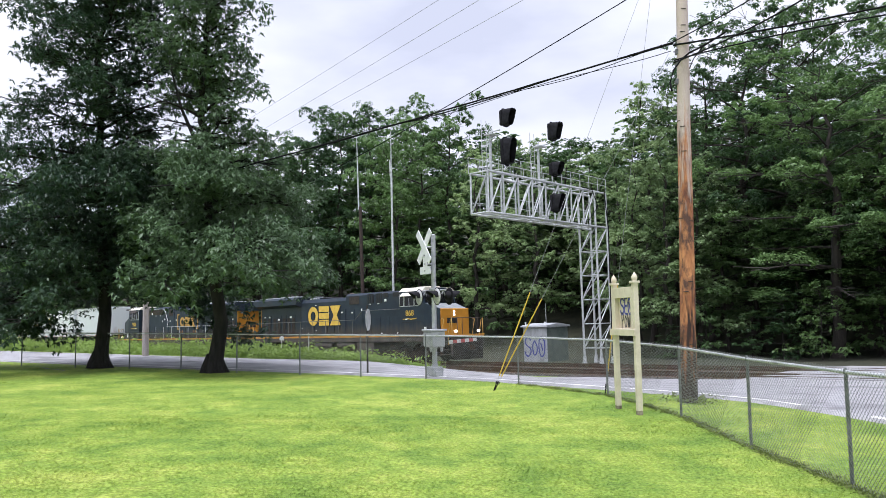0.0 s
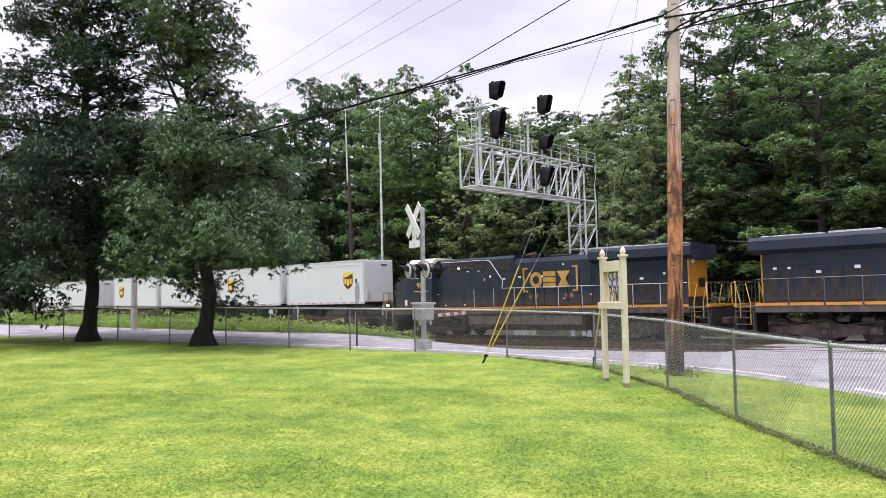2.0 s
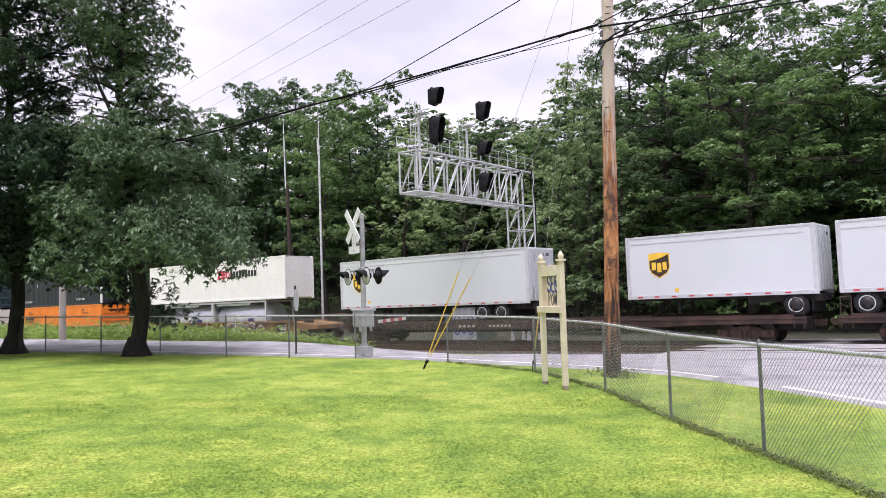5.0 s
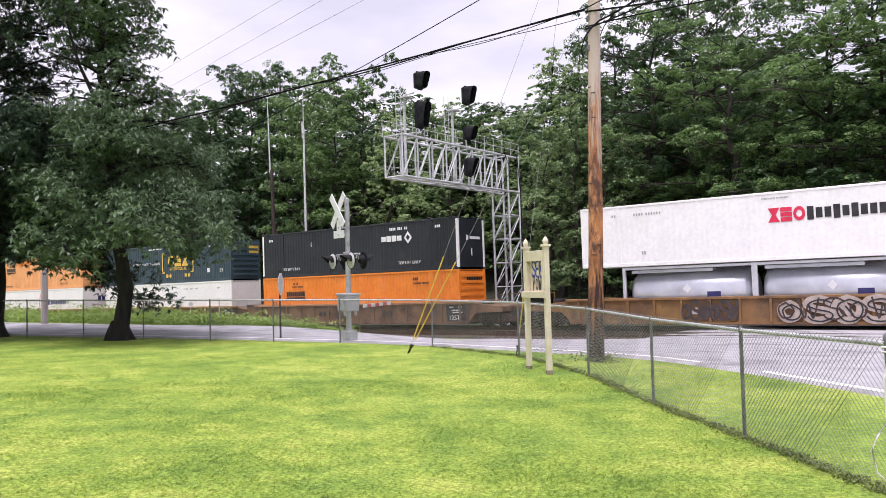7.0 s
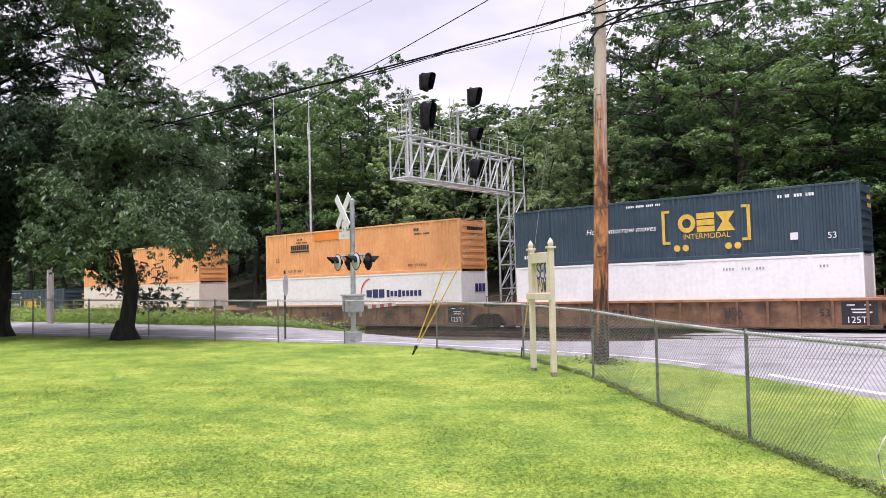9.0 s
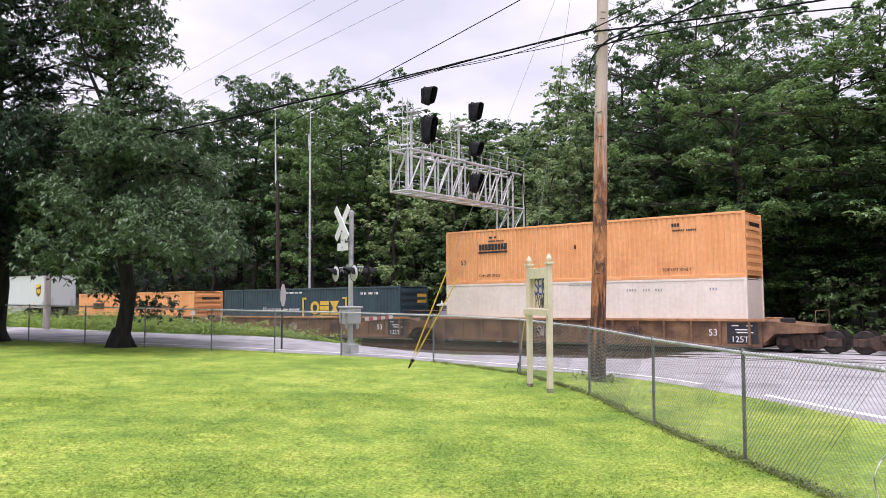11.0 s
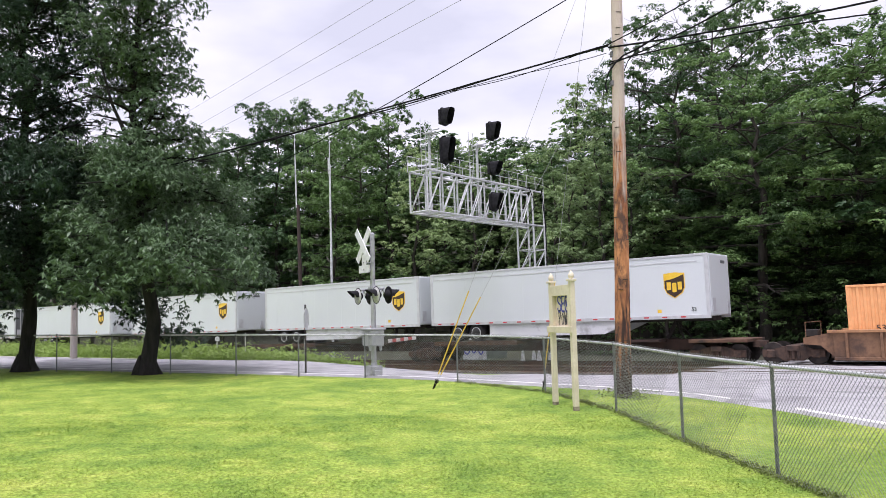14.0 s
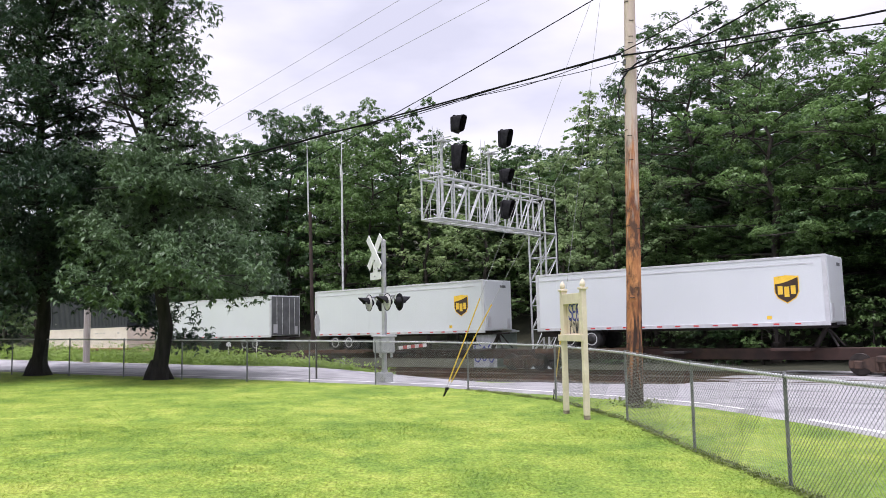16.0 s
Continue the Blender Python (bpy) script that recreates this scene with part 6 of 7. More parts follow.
            part("stringer", Mb().box(b, b + 0.03, sd * 1.3 - 0.16, sd * 1.3 + 0.16, 0.45, 1.56), LOCO_GREY, st)
            for k in range(4):
                part("step", Mb().box(a, b, sd * 1.3 - 0.16, sd * 1.3 + 0.16, 0.48 + 0.29 * k, 0.52 + 0.29 * k), LOCO_GREY, st)
            rail = Mb()
            rail.path([(e * (x0 + 0.1), sd * 1.42, 0.75), (e * (x0 + 0.1), sd * 1.42, 1.75), (e * (x0 + 0.28), sd * 1.42, 2.62), (e * (x0 + 0.1), sd * 1.42, 2.67)], 0.024, 6)
            rail.path([(e * (x1 - 0.2), sd * 1.42, 1.1), (e * (x1 - 0.2), sd * 1.42, 1.8), (e * (x1 - 0.02), sd * 1.42, 2.6), (e * (x1 + 0.03), sd * 1.42, 2.7), (e * (end - 0.12), sd * 1.42, 2.7), (e * (end - 0.1), sd * 1.42, 1.65)], 0.024, 6)
            part("grab_rail", rail, YELLOW_DIM, lo, "dull gold grab rail")
        bar = Mb().tube((e * (end - 0.1), -1.4, 2.7), (e * (end - 0.1), 1.4, 2.7), 0.022, 0.022, 6)
        for y in (-0.95, -0.5, 0.5, 0.95):
            bar.tube((e * (end - 0.1), y, 1.65), (e * (end - 0.1), y, 2.7), 0.018, 0.018, 5)
        part("end_rail", bar, LOCO_GREY, lo)
    for sd in (-1, 1):
        hr = Mb()
        for x in edges[1:-4]:
            hr.tube((x, sd * 1.44, 1.58), (x, sd * 1.44, 2.75), 0.02, 0.02, 5)
        hr.path([(-10.9, sd * 1.44, 2.75), (0.82, sd * 1.44, 2.77), (1.37, sd * 1.2, 3.38), (5.25, sd * 1.1, 3.38)] if not framed else [(-10.9, sd * 1.44, 2.72), (0.0, sd * 1.44, 2.75), (0.05, sd * 1.3, 3.2), (1.05, sd * 1.12, 4.3), (1.3, sd * 1.1, 4.4), (5.25, sd * 1.1, 4.4)], 0.02, 5)
        part("handrail", hr, VAN_FRAME if framed else STEEL_WIRE, lo)
    # writing: brand as plain blocks, road number as letters
    lx, lz, lw, lh = (-2.96, 3.14, 2.66, 0.88) if framed else (-2.94, 3.15, 3.75, 1.38)
    ink = YELLOW_DIM if framed else YELLOW
    emblem(lx, lz, lw, lh, 0, ink, lo, "large yellow emblem shapes").matrix_basis = pose(0, s * 1.065, 0, 0, 0, 0 if s < 0 else 180) @ pose(0 if s < 0 else -2 * lx, 0, 0)
    if framed:
        for e in (-1, 1):
            fb, x = Mb(), lx + e * 1.72
            fb.box(x - 0.06, x + 0.06, s * 1.06 - 0.004, s * 1.06 + 0.004, 2.48, 3.84)
            for z in (2.48, 3.74):
                fb.box(min(x, x - e * 0.28), max(x, x - e * 0.28), s * 1.06 - 0.004, s * 1.06 + 0.004, z, z + 0.1)
            part("bracket_mark", fb, ink, lo, "thin dusty yellow bracket")
        for x in (-1.67, -2.07, -3.96, -4.32):
            part("dot_mark", Mb().prism([(x + 0.13 * math.cos(t), 2.27 + 0.14 * math.sin(t)) for t in np.linspace(0, 2 * math.pi, 13)[:-1]], s * 1.06 - 0.004, s * 1.06 + 0.004, "y"), WELL_BROWN, lo, "faded dusty dot")
    lettering(number, 0.36, YELLOW, lo, pose(6.2, s * 1.515, 3.07, 90, 0, 0 if s < 0 else 180), "yellow road number")
    part("flash_mark", Mb().prism([(5.6, 2.72), (6.2, 2.78), (6.15, 2.72), (6.8, 2.76), (6.8, 2.72), (6.2, 2.66), (6.25, 2.7), (5.6, 2.68)], s * 1.515 - 0.004, s * 1.515 + 0.004, "y"), YELLOW, lo, "small yellow flash")
    part("door_seam", Mb().box(5.5, 7.3, s * 1.508 - 0.004, s * 1.508 + 0.004, 2.5, 2.53), LOUVRE, lo)
    if framed:
        part("step_recess", Mb().box(5.9, 6.4, s * 1.51 - 0.008, s * 1.51 + 0.008, 1.85, 2.35), LOUVRE, lo)
    part("notice_plate", Mb().box(7.42, 7.62, s * 1.5 - 0.004, s * 1.5 + 0.02, 1.88, 2.2), INK_WHITE, lo)
    return lo


rides(locomotive("868", True, "navy diesel locomotive with gold nose and yellow emblem", True, False), -41.4)
rides(locomotive("986", False, "dusty navy diesel locomotive running long hood first", False, True), -66.4, 0, 180)


def corrugated(x0, x1, y, z0, z1, depth, pitch, out):
    """A container wall with upright folds; out is the side that it faces."""
    mb, x, cols = Mb(), x0, []
    n = max(1, int((x1 - x0) / pitch))
    p = (x1 - x0) / n
    for i in range(n):
        for f, d in ((0, 0), (0.36, 0), (0.5, 1), (0.86, 1)):
            cols.append((x0 + p * (i + f), y - out * depth * d))
    cols.append((x1, y))
    vs = [(a, b, z) for a, b in cols for z in (z0, z1)]
    return mb.add(vs, [(2 * i, 2 * i + 2, 2 * i + 3, 2 * i + 1) for i in range(len(cols) - 1)])


BOX_CACHE = {}


def container(paint, label, posts=None, logo=None, length=16.15, high=2.896):
    """A corrugated 53-foot container; its writing is put on by logo()."""
    ob = thing("shipping_container", label, "shipping container", "containers")
    L, W, H = length / 2, 1.295, high
    frame = posts or paint
    key = (paint.name, frame.name, length)
    if key not in BOX_CACHE:
        ms = {}
        for side, sd in (("near", -1), ("far", 1)):
            ms["side_" + side] = corrugated(-L + 0.12, L - 0.12, sd * (W - 0.01), 0.16, H - 0.1, 0.005 if paint in (BOX_WHITE, BOX_CREAM) else 0.03 if paint is BOX_BLACK else 0.038, 0.25, sd).mesh("side_wall")
        ms["roof"] = Mb().box(-L + 0.1, L - 0.1, -W + 0.06, W - 0.06, H - 0.06, H - 0.02).mesh("roof")
        ms["rail_t"] = Mb().box(-L + 0.1, L - 0.1, -0.04, 0.04, H - 0.1, H, b=0.01).mesh("top_rail")
        ms["rail_b"] = Mb().box(-L + 0.1, L - 0.1, -0.04, 0.04, 0, 0.16, b=0.01).mesh("bottom_rail")
        ms["post"] = Mb().box(-0.07, 0.07, -0.07, 0.07, 0.1, H - 0.1, b=0.01).mesh("corner_post")
        ms["cast"] = Mb().box(-0.09, 0.09, -0.08, 0.08, 0, 0.118, b=0.012).mesh("corner_casting")
        ms["front"] = Mb().box(L - 0.07, L - 0.04, -W + 0.1, W - 0.1, 0.1, H - 0.1).mesh("front_wall")
        ms["fold"] = Mb().box(L - 0.05, L + 0.012, -W + 0.2, W - 0.2, 0, 0.17, b=0.012).mesh("wall_fold")
        ms["door"] = Mb().box(-L + 0.02, -L + 0.06, 0.01, W - 0.1, 0.14, H - 0.1, b=0.006).mesh("door")
        ms["belt"] = Mb().box(-0.09, 0.09, -0.03, 0.03, 0.1, H - 0.06, b=0.01).mesh("lift_post")
        ms["bar"] = Mb().tube((-L - 0.015, 0, 0.2), (-L - 0.015, 0, H - 0.2), 0.018, 0.018, 6).mesh("lock_rod")
        for k, me in ms.items():
            me.materials.append(frame if k in ("post",) else GALV if k == "bar" else paint)
        BOX_CACHE[key] = ms
    ms = BOX_CACHE[key]
    part("side_wall", ms["side_near"], paint, ob)
    part("side_wall", ms["side_far"], paint, ob)
    part("roof", ms["roof"], paint, ob)
    fw = part("front_wall", ms["front"], paint, ob)
    for k in range(7 if paint not in (BOX_WHITE, BOX_CREAM, BOX_BLACK) else 0):
        part("wall_fold", ms["fold"], paint, fw, "", pose(0, 0, 0.3 + k * 0.36))
    for sd in (-1, 1):
        part("top_rail", ms["rail_t"], paint, ob, "", pose(0, sd * (W - 0.03), 0))
        part("bottom_rail", ms["rail_b"], paint, ob, "", pose(0, sd * (W - 0.03), 0))
        for e in (-1, 1):
            part("corner_post", ms["post"], frame, ob, "pale corner post" if posts else "", pose(e * (L - 0.07), sd * (W - 0.07), 0))
            part("lift_post", ms["belt"], paint, ob, "", pose(e * 6.1, sd * (W - 0.02), 0))
            for z in (0, H - 0.118):
                part("corner_casting", ms["cast"], paint, ob, "", pose(e * (L - 0.09), sd * (W - 0.078), z))
    for sd in (-1, 1):
        d = part("door", ms["door"], paint, ob, "", pose(0, 0, 0) if sd > 0 else Matrix.Diagonal((1, -1, 1, 1)))
        for y in (0.3, 0.8):
            part("lock_rod", ms["bar"], GALV, d, "", pose(0, y, 0))
    if logo:
        logo(ob, -W - 0.006)
    return ob


def small_print(ob, y, ink, spots):
    """Rows of small upright blocks for print too small to read."""
    row = []
    for x, z, w, h in spots:
        n = max(1, round(w / (h * 0.85)))
        row += [(x - w / 2 + w * (k + 0.5) / n, z, w / n * 0.72, h) for k in range(n) if n < 5 or k != n // 2]
    bars(row, y, ink, "small_print", ob)


def brand_brackets(ob, y):
    emblem(1.9, 1.65, 2.6, 0.85, y, YELLOW, ob, "yellow emblem shapes")
    for e in (-1, 1):
        mb, x = Mb(), 1.85 + e * 1.9
        mb.box(x - 0.07, x + 0.07, y - 0.004, y, 0.75, 2.3)
        for z in (0.75, 2.18):
            mb.box(min(x, x - e * 0.3), max(x, x - e * 0.3), y - 0.004, y, z, z + 0.12)
        part("bracket_mark", mb, YELLOW, ob, "yellow bracket")
    for dx in (-1.35, -0.95, 0.95, 1.35):
        part("dot_mark", Mb().prism([(1.9 + dx + 0.15 * math.cos(t), 0.55 + 0.15 * math.sin(t)) for t in np.linspace(0, 2 * math.pi, 17)[:-1]], y - 0.004, y, "y"), YELLOW, ob, "yellow dot")
    lettering("INTERMODAL", 0.24, YELLOW, ob, pose(1.9, y, 1.04, 90, 0, 0), "yellow lettering under the emblem")
    lettering("How tomorrow moves", 0.27, INK_WHITE, ob, pose(-2.2, y - 0.001, 1.55, 90, 0, 0), "white italic slogan", 0.25)
    small_print(ob, y, INK_WHITE, [(5.2, 2.5, 0.5, 0.13), (6.0, 2.5, 0.8, 0.13), (-1.4, 2.62, 0.9, 0.1), (-0.5, 2.62, 0.7, 0.1), (-7.4, 0.5, 0.3, 0.16)])
    lettering("53", 0.26, INK_WHITE, ob, pose(7.0, y, 0.75, 90, 0, 0))
    bars([(5.55, 0.8, 0.3, 0.3)], y, INK_WHITE, "label_plate", ob)
    bars([(0, 2.2, 0.9, 0.55)], 0, YELLOW, "emblem", ob, "small yellow emblem").matrix_basis = pose(8.068, 0.75, 0, 0, 0, 90)


def brand_diamond(ob, y):
    solid_word(3.3, 1.95, 1.6, 0.34, 4, y, INK_WHITE, ob, "white emblem blocks")
    mb = Mb()
    for k in range(4):
        a, b = k * math.pi / 2, (k + 1) * math.pi / 2
        mb.prism([(4.55 + 0.3 * f * math.cos(t), 1.95 + 0.36 * f * math.sin(t)) for t, f in ((a, 1), (b, 1), (b, 0.5), (a, 0.5))], y - 0.004, y, "y")
    part("emblem", mb, INK_WHITE, ob, "white diamond emblem")
    small_print(ob, y, INK_WHITE, [(3.4, 2.5, 0.5, 0.16), (4.15, 2.5, 0.75, 0.16), (6.7, 2.45, 0.4, 0.15), (-7.2, 2.45, 0.4, 0.15), (-3.4, 2.0, 0.08, 0.3)])
    lettering("TOP LIFT ONLY", 0.17, INK_WHITE, ob, pose(4.6, y, 0.5, 90, 0, 0))
    lettering("TOP LIFT ONLY", 0.17, INK_WHITE, ob, pose(-5.3, y, 0.5, 90, 0, 0))
    bars([(0.35, 1.75, 1.0, 0.16), (-0.4, 1.75, 0.2, 0.3), (0.0, 0.95, 0.1, 0.4)], 0, INK_WHITE, "small_print", ob).matrix_basis = pose(8.068, 0, 0, 0, 0, 90)


def brand_slab(x, z, scale=1.0):
    def put(ob, y):
        bars([(x - 0.8 * scale + 0.2 * scale * i, z, 0.17 * scale, 0.32 * scale) for i in range(9)], y, INK_BLACK, "emblem", ob, "row of black emblem blocks")
        bars([(x, z - 0.28 * scale, 1.85 * scale, 0.1 * scale)], y, INK_BLACK, "emblem_underline", ob)
        small_print(ob, y, INK_BLACK, [(x, 2.45, 0.5, 0.1), (x + 0.2, 2.25, 1.0, 0.08), (5.0, 2.45, 0.4, 0.16), (5.4, 2.2, 1.1, 0.09), (-0.1, 1.7, 0.15, 0.2)])
        lettering("53", 0.26, INK_BLACK, ob, pose(-6.9, y, 1.15, 90, 0, 0))
        lettering("TOP LIFT ONLY", 0.14, INK_BLACK, ob, pose(-5.2, y, 0.42, 90, 0, 0))
        lettering("TOP LIFT ONLY", 0.14, INK_BLACK, ob, pose(5.0, y, 0.42, 90, 0, 0))
        bars([(-0.5 + 0.17 * i, 2.35, 0.13, 0.26) for i in range(9)] + [(0.15, 2.12, 1.5, 0.07)], 0, INK_BLACK, "emblem", ob, "black emblem on the end wall").matrix_basis = pose(8.068, 0, 0, 0, 0, 90)
    return put


def brand_navy(ob, y):
    solid_word(1.75, 1.75, 1.5, 0.5, 3, y, INK_NAVY, ob, "navy emblem blocks")
    bars([(2.75 + 0.3 * i, 1.73, 0.22, 0.42 if i in (0, 3) else 0.32) for i in range(9)], y, INK_NAVY, "emblem", ob, "row of navy emblem blocks")
    bars([(0.2 + 0.35 * i, 1.95, 0.28, 0.45) for i in range(3)], 0, INK_NAVY, "emblem", ob, "navy emblem on the end wall").matrix_basis = pose(8.068, 0, 0, 0, 0, 90)
    arc = Mb()
    for k in range(8):
        t0, t1 = 1.7 + k * 0.33, 1.7 + (k + 1) * 0.33
        arc.prism([(1.4 + r * math.cos(t), 1.75 + r * 1.1 * math.sin(t)) for r, t in ((0.85, t0), (0.85, t1), (0.78, t1), (0.78, t0))], y - 0.004, y, "y")
    part("emblem", arc, INK_RED, ob, "thin red arc")


def brand_crimson(ob, y):
    emblem(1.42, 1.9, 1.5, 0.6, y, INK_RED, ob, "crimson emblem shapes", "glass slab ring")
    bars([(2.35 + 0.33 * i, 1.88, 0.25, 0.56 if i in (0, 3, 5) else 0.42) for i in range(9)], y, INK_BLACK, "emblem", ob, "row of black emblem blocks")
    small_print(ob, y, FAINT_INK, [(x + 0.13 * k, 2.42, 0.09, 0.11) for x, n in ((-6.4, 2), (-5.3, 4), (-4.7, 6)) for k in range(n)] + [(1.0, 2.62, 1.1, 0.06), (-4.9, 0.62, 0.22, 0.16)])


def plain_marks(ob, y):
    small_print(ob, y, FAINT_INK, [(x + 0.13 * k, 2.42, 0.09, 0.11) for x, n in ((2.6, 4), (3.4, 3), (4.0, 3), (6.5, 3)) for k in range(n)] + [(-5.2, 0.5, 0.3, 0.08), (0.2, 2.72, 1.4, 0.05)])


FLOOR = 0.3  # floor of a well above the rail


def stack(u, low, top=None, low_z=FLOOR):
    rides(low, u, low_z)
    if top:
        rides(top, u, low_z + 2.9)


def tank_container(label):
    ob = thing("tank_container", label, "tank container", "tank containers")
    part("tank", Mb().path([(x, 0, 1.3) for x in (-2.85, -2.75, -2.5, 2.5, 2.75, 2.85)], [0.5, 0.85, 1.12, 1.12, 0.85, 0.5], 28), TANK_SILVER, ob, "brushed silver tank")
    for sd in (-1, 1):
        for e in (-1, 1):
            part("frame_post", Mb().box(e * 2.95 - 0.07, e * 2.95 + 0.07, sd * 1.2 - 0.07, sd * 1.2 + 0.07, 0, 2.55, b=0.01), VAN_FRAME, ob)
        for z in (0.06, 2.49):
            part("frame_rail", Mb().box(-2.95, 2.95, sd * 1.2 - 0.05, sd * 1.2 + 0.05, z - 0.06, z + 0.06, b=0.01), VAN_FRAME, ob)
    for e in (-1, 1):
        for z in (0.06, 2.49):
            part("frame_rail", Mb().box(e * 2.95 - 0.05, e * 2.95 + 0.05, -1.2, 1.2, z - 0.05, z + 0.05), VAN_FRAME, ob)
    part("walkway", Mb().box(-2.6, 1.2, -1.1, -0.7, 2.3, 2.36).box(-2.6, 1.2, -1.14, -1.1, 2.26, 2.4), SILVER, ob)
    part("placard", Mb().prism([(-0.2, 1.5), (0, 1.3), (0.2, 1.5), (0, 1.7)], -1.125, -1.115, "y"), INK_WHITE, ob)
    part("placard", Mb().box(0.9, 1.5, -1.13, -1.12, 1.1, 1.35), INK_NAVY, ob)
    return ob


def well_car(paint, label, length=17.6, ends=1.5, marks="53", seed=1):
    ob = thing("well_car", label, "freight car", "well cars")
    h = length / 2
    for sd in (-1, 1):
        side = part("side_sill", Mb().box(-h, h, sd * 1.36 - 0.03, sd * 1.36 + 0.03, 0.24, 1.32, b=0.008), paint, ob)
        part("top_chord", Mb().box(-h - 0.2, h + 0.2, sd * 1.4 - 0.09, sd * 1.4 + 0.09, 1.3, 1.42, b=0.015), WELL_TOP if paint is WELL_BROWN else paint, side)
        part("bottom_chord", Mb().box(-h, h, sd * 1.38 - 0.07, sd * 1.38 + 0.07, 0.2, 0.32, b=0.01), paint, side)
        rib = Mb().box(-0.055, 0.055, -0.07, 0.07, 0.3, 1.32, b=0.012).mesh("rib")
        rib.materials.append(paint)
        for x in np.linspace(-h + 0.5, h - 0.5, 14):
            part("rib", rib, paint, side, "", pose(x, sd * 1.41, 0))
    part("floor", Mb().box(-h, h, -1.3, 1.3, 0.18, 0.27), UNDER, ob)
    for e in (-1, 1):
        prof = [(e * (h - 0.1), 0.24), (e * (h - 0.1), 1.35), (e * (h + ends), 1.12), (e * (h + ends), 0.85), (e * (h + 0.5), 0.8)]
        part("end_platform", Mb().prism(prof, -1.35, 1.35, "y"), paint, ob)
        part("bulkhead", Mb().box(min(e * h, e * (h + 0.12)), max(e * h, e * (h + 0.12)), -1.3, 1.3, 0.3, 1.3), paint, ob)
        gr = Mb()
        for y in (-1.3, 1.3):
            gr.tube((e * (h + ends - 0.1), y, 1.1), (e * (h + ends - 0.1), y, 1.75), 0.02, 0.02, 5)
        gr.tube((e * (h + ends - 0.1), -1.3, 1.75), (e * (h + ends - 0.1), 1.3, 1.75), 0.02, 0.02, 5)
        part("grab_rail", gr, paint, ob)
        part("brake_gear", Mb().box(e * (h + 0.9) - 0.25, e * (h + 0.9) + 0.25, -1.0, -0.5, 1.15, 1.45, b=0.03).tube((e * (h + 0.5), -1.1, 1.0), (e * (h + 1.3), -1.2, 0.8), 0.04, 0.04, 6), UNDER, ob)
    if marks:
        lettering(marks, 0.3, INK_BLACK if paint is WELL_GOLD else INK_WHITE if seed % 2 else INK_BLACK, ob, pose(6.6, -1.43, 0.8, 90, 0, 0), "stencilled number")
    part("data_panel", Mb().box(7.2, 8.5, -1.4, -1.395, 0.35, 1.25), INK_BLACK, ob, "black stencil panel")
    lettering("125T", 0.26, INK_WHITE, ob, pose(7.74, -1.404, 0.52, 90, 0, 0), "white stencilled load mark")
    bars([(7.85 + dx, z, w, 0.05) for dx, z, w in ((-0.3, 1.12, 0.3), (0.3, 1.12, 0.25), (0, 0.95, 0.6), (0.1, 0.83, 0.7))], -1.402, INK_WHITE, "small_print", ob)
    bars([(-2.6 + 0.36 * i, 0.8, 0.26, 0.3) for i in range(3)], -1.395, INK_BLACK if paint is WELL_BROWN else INK_WHITE, "emblem", ob, "faded reporting mark blocks")
    sprayed(([ZIG, RING, LOOP, ZIG], [RING, LOOP, ZIG, RING], [ZIG, LOOP, RING])[seed % 3], 0.8, 0.5, 0.024, GRAF_DARK, ob, pose(3.0, -1.49, 0.8), "sprayed scrawl")
    sprayed(([RING, CURL, ZIG], [CURL, ZIG, RING, CURL], [ZIG, RING, CURL])[seed % 3], 0.8, 0.5, 0.026, GRAF_PALE if seed % 2 else GRAF_DARK, ob, pose(-0.8 - seed % 3, -1.49, 0.75), "sprayed scrawl")
    return ob


# a single well car with two tanks below a long white box
wc = well_car(WELL_GOLD, "faded yellow-brown well car covered in graffiti", 17.6, 2.4, "", 4)
sprayed([RING, CURL, LOOP, CURL, RING], 5.4, 0.86, 0.15, GRAF_PALE, wc, pose(3.6, -1.505, 0.82), "big pale sprayed shapes")
sprayed([RING, ZIG, CURL, RING, ZIG, CURL], 5.4, 0.86, 0.035, GRAF_DARK, wc, pose(3.54, -1.52, 0.86), "thin dark sprayed outline")
sprayed([RING, CURL, LOOP, CURL, RING], 5.4, 0.86, 0.03, INK_BLACK, wc, pose(3.68, -1.53, 0.78), "black sprayed outline")
sprayed([RING, CURL, ZIG, RING, CURL, ZIG], 2.5, 0.8, 0.075, GRAF_DARK, wc, pose(-1.9, -1.505, 0.82), "dark sprayed scrawl")
for x in (-9.8, 9.8):
    bogie(wc, x)
rides(wc, -146.7)
rides(tank_container("silver tank container riding in the well"), -149.7, FLOOR)
rides(tank_container("silver tank container riding in the well"), -143.7, FLOOR)
rides(container(BOX_WHITE, "long white container on top of two tanks", logo=brand_crimson), -146.7, FLOOR + 2.6)

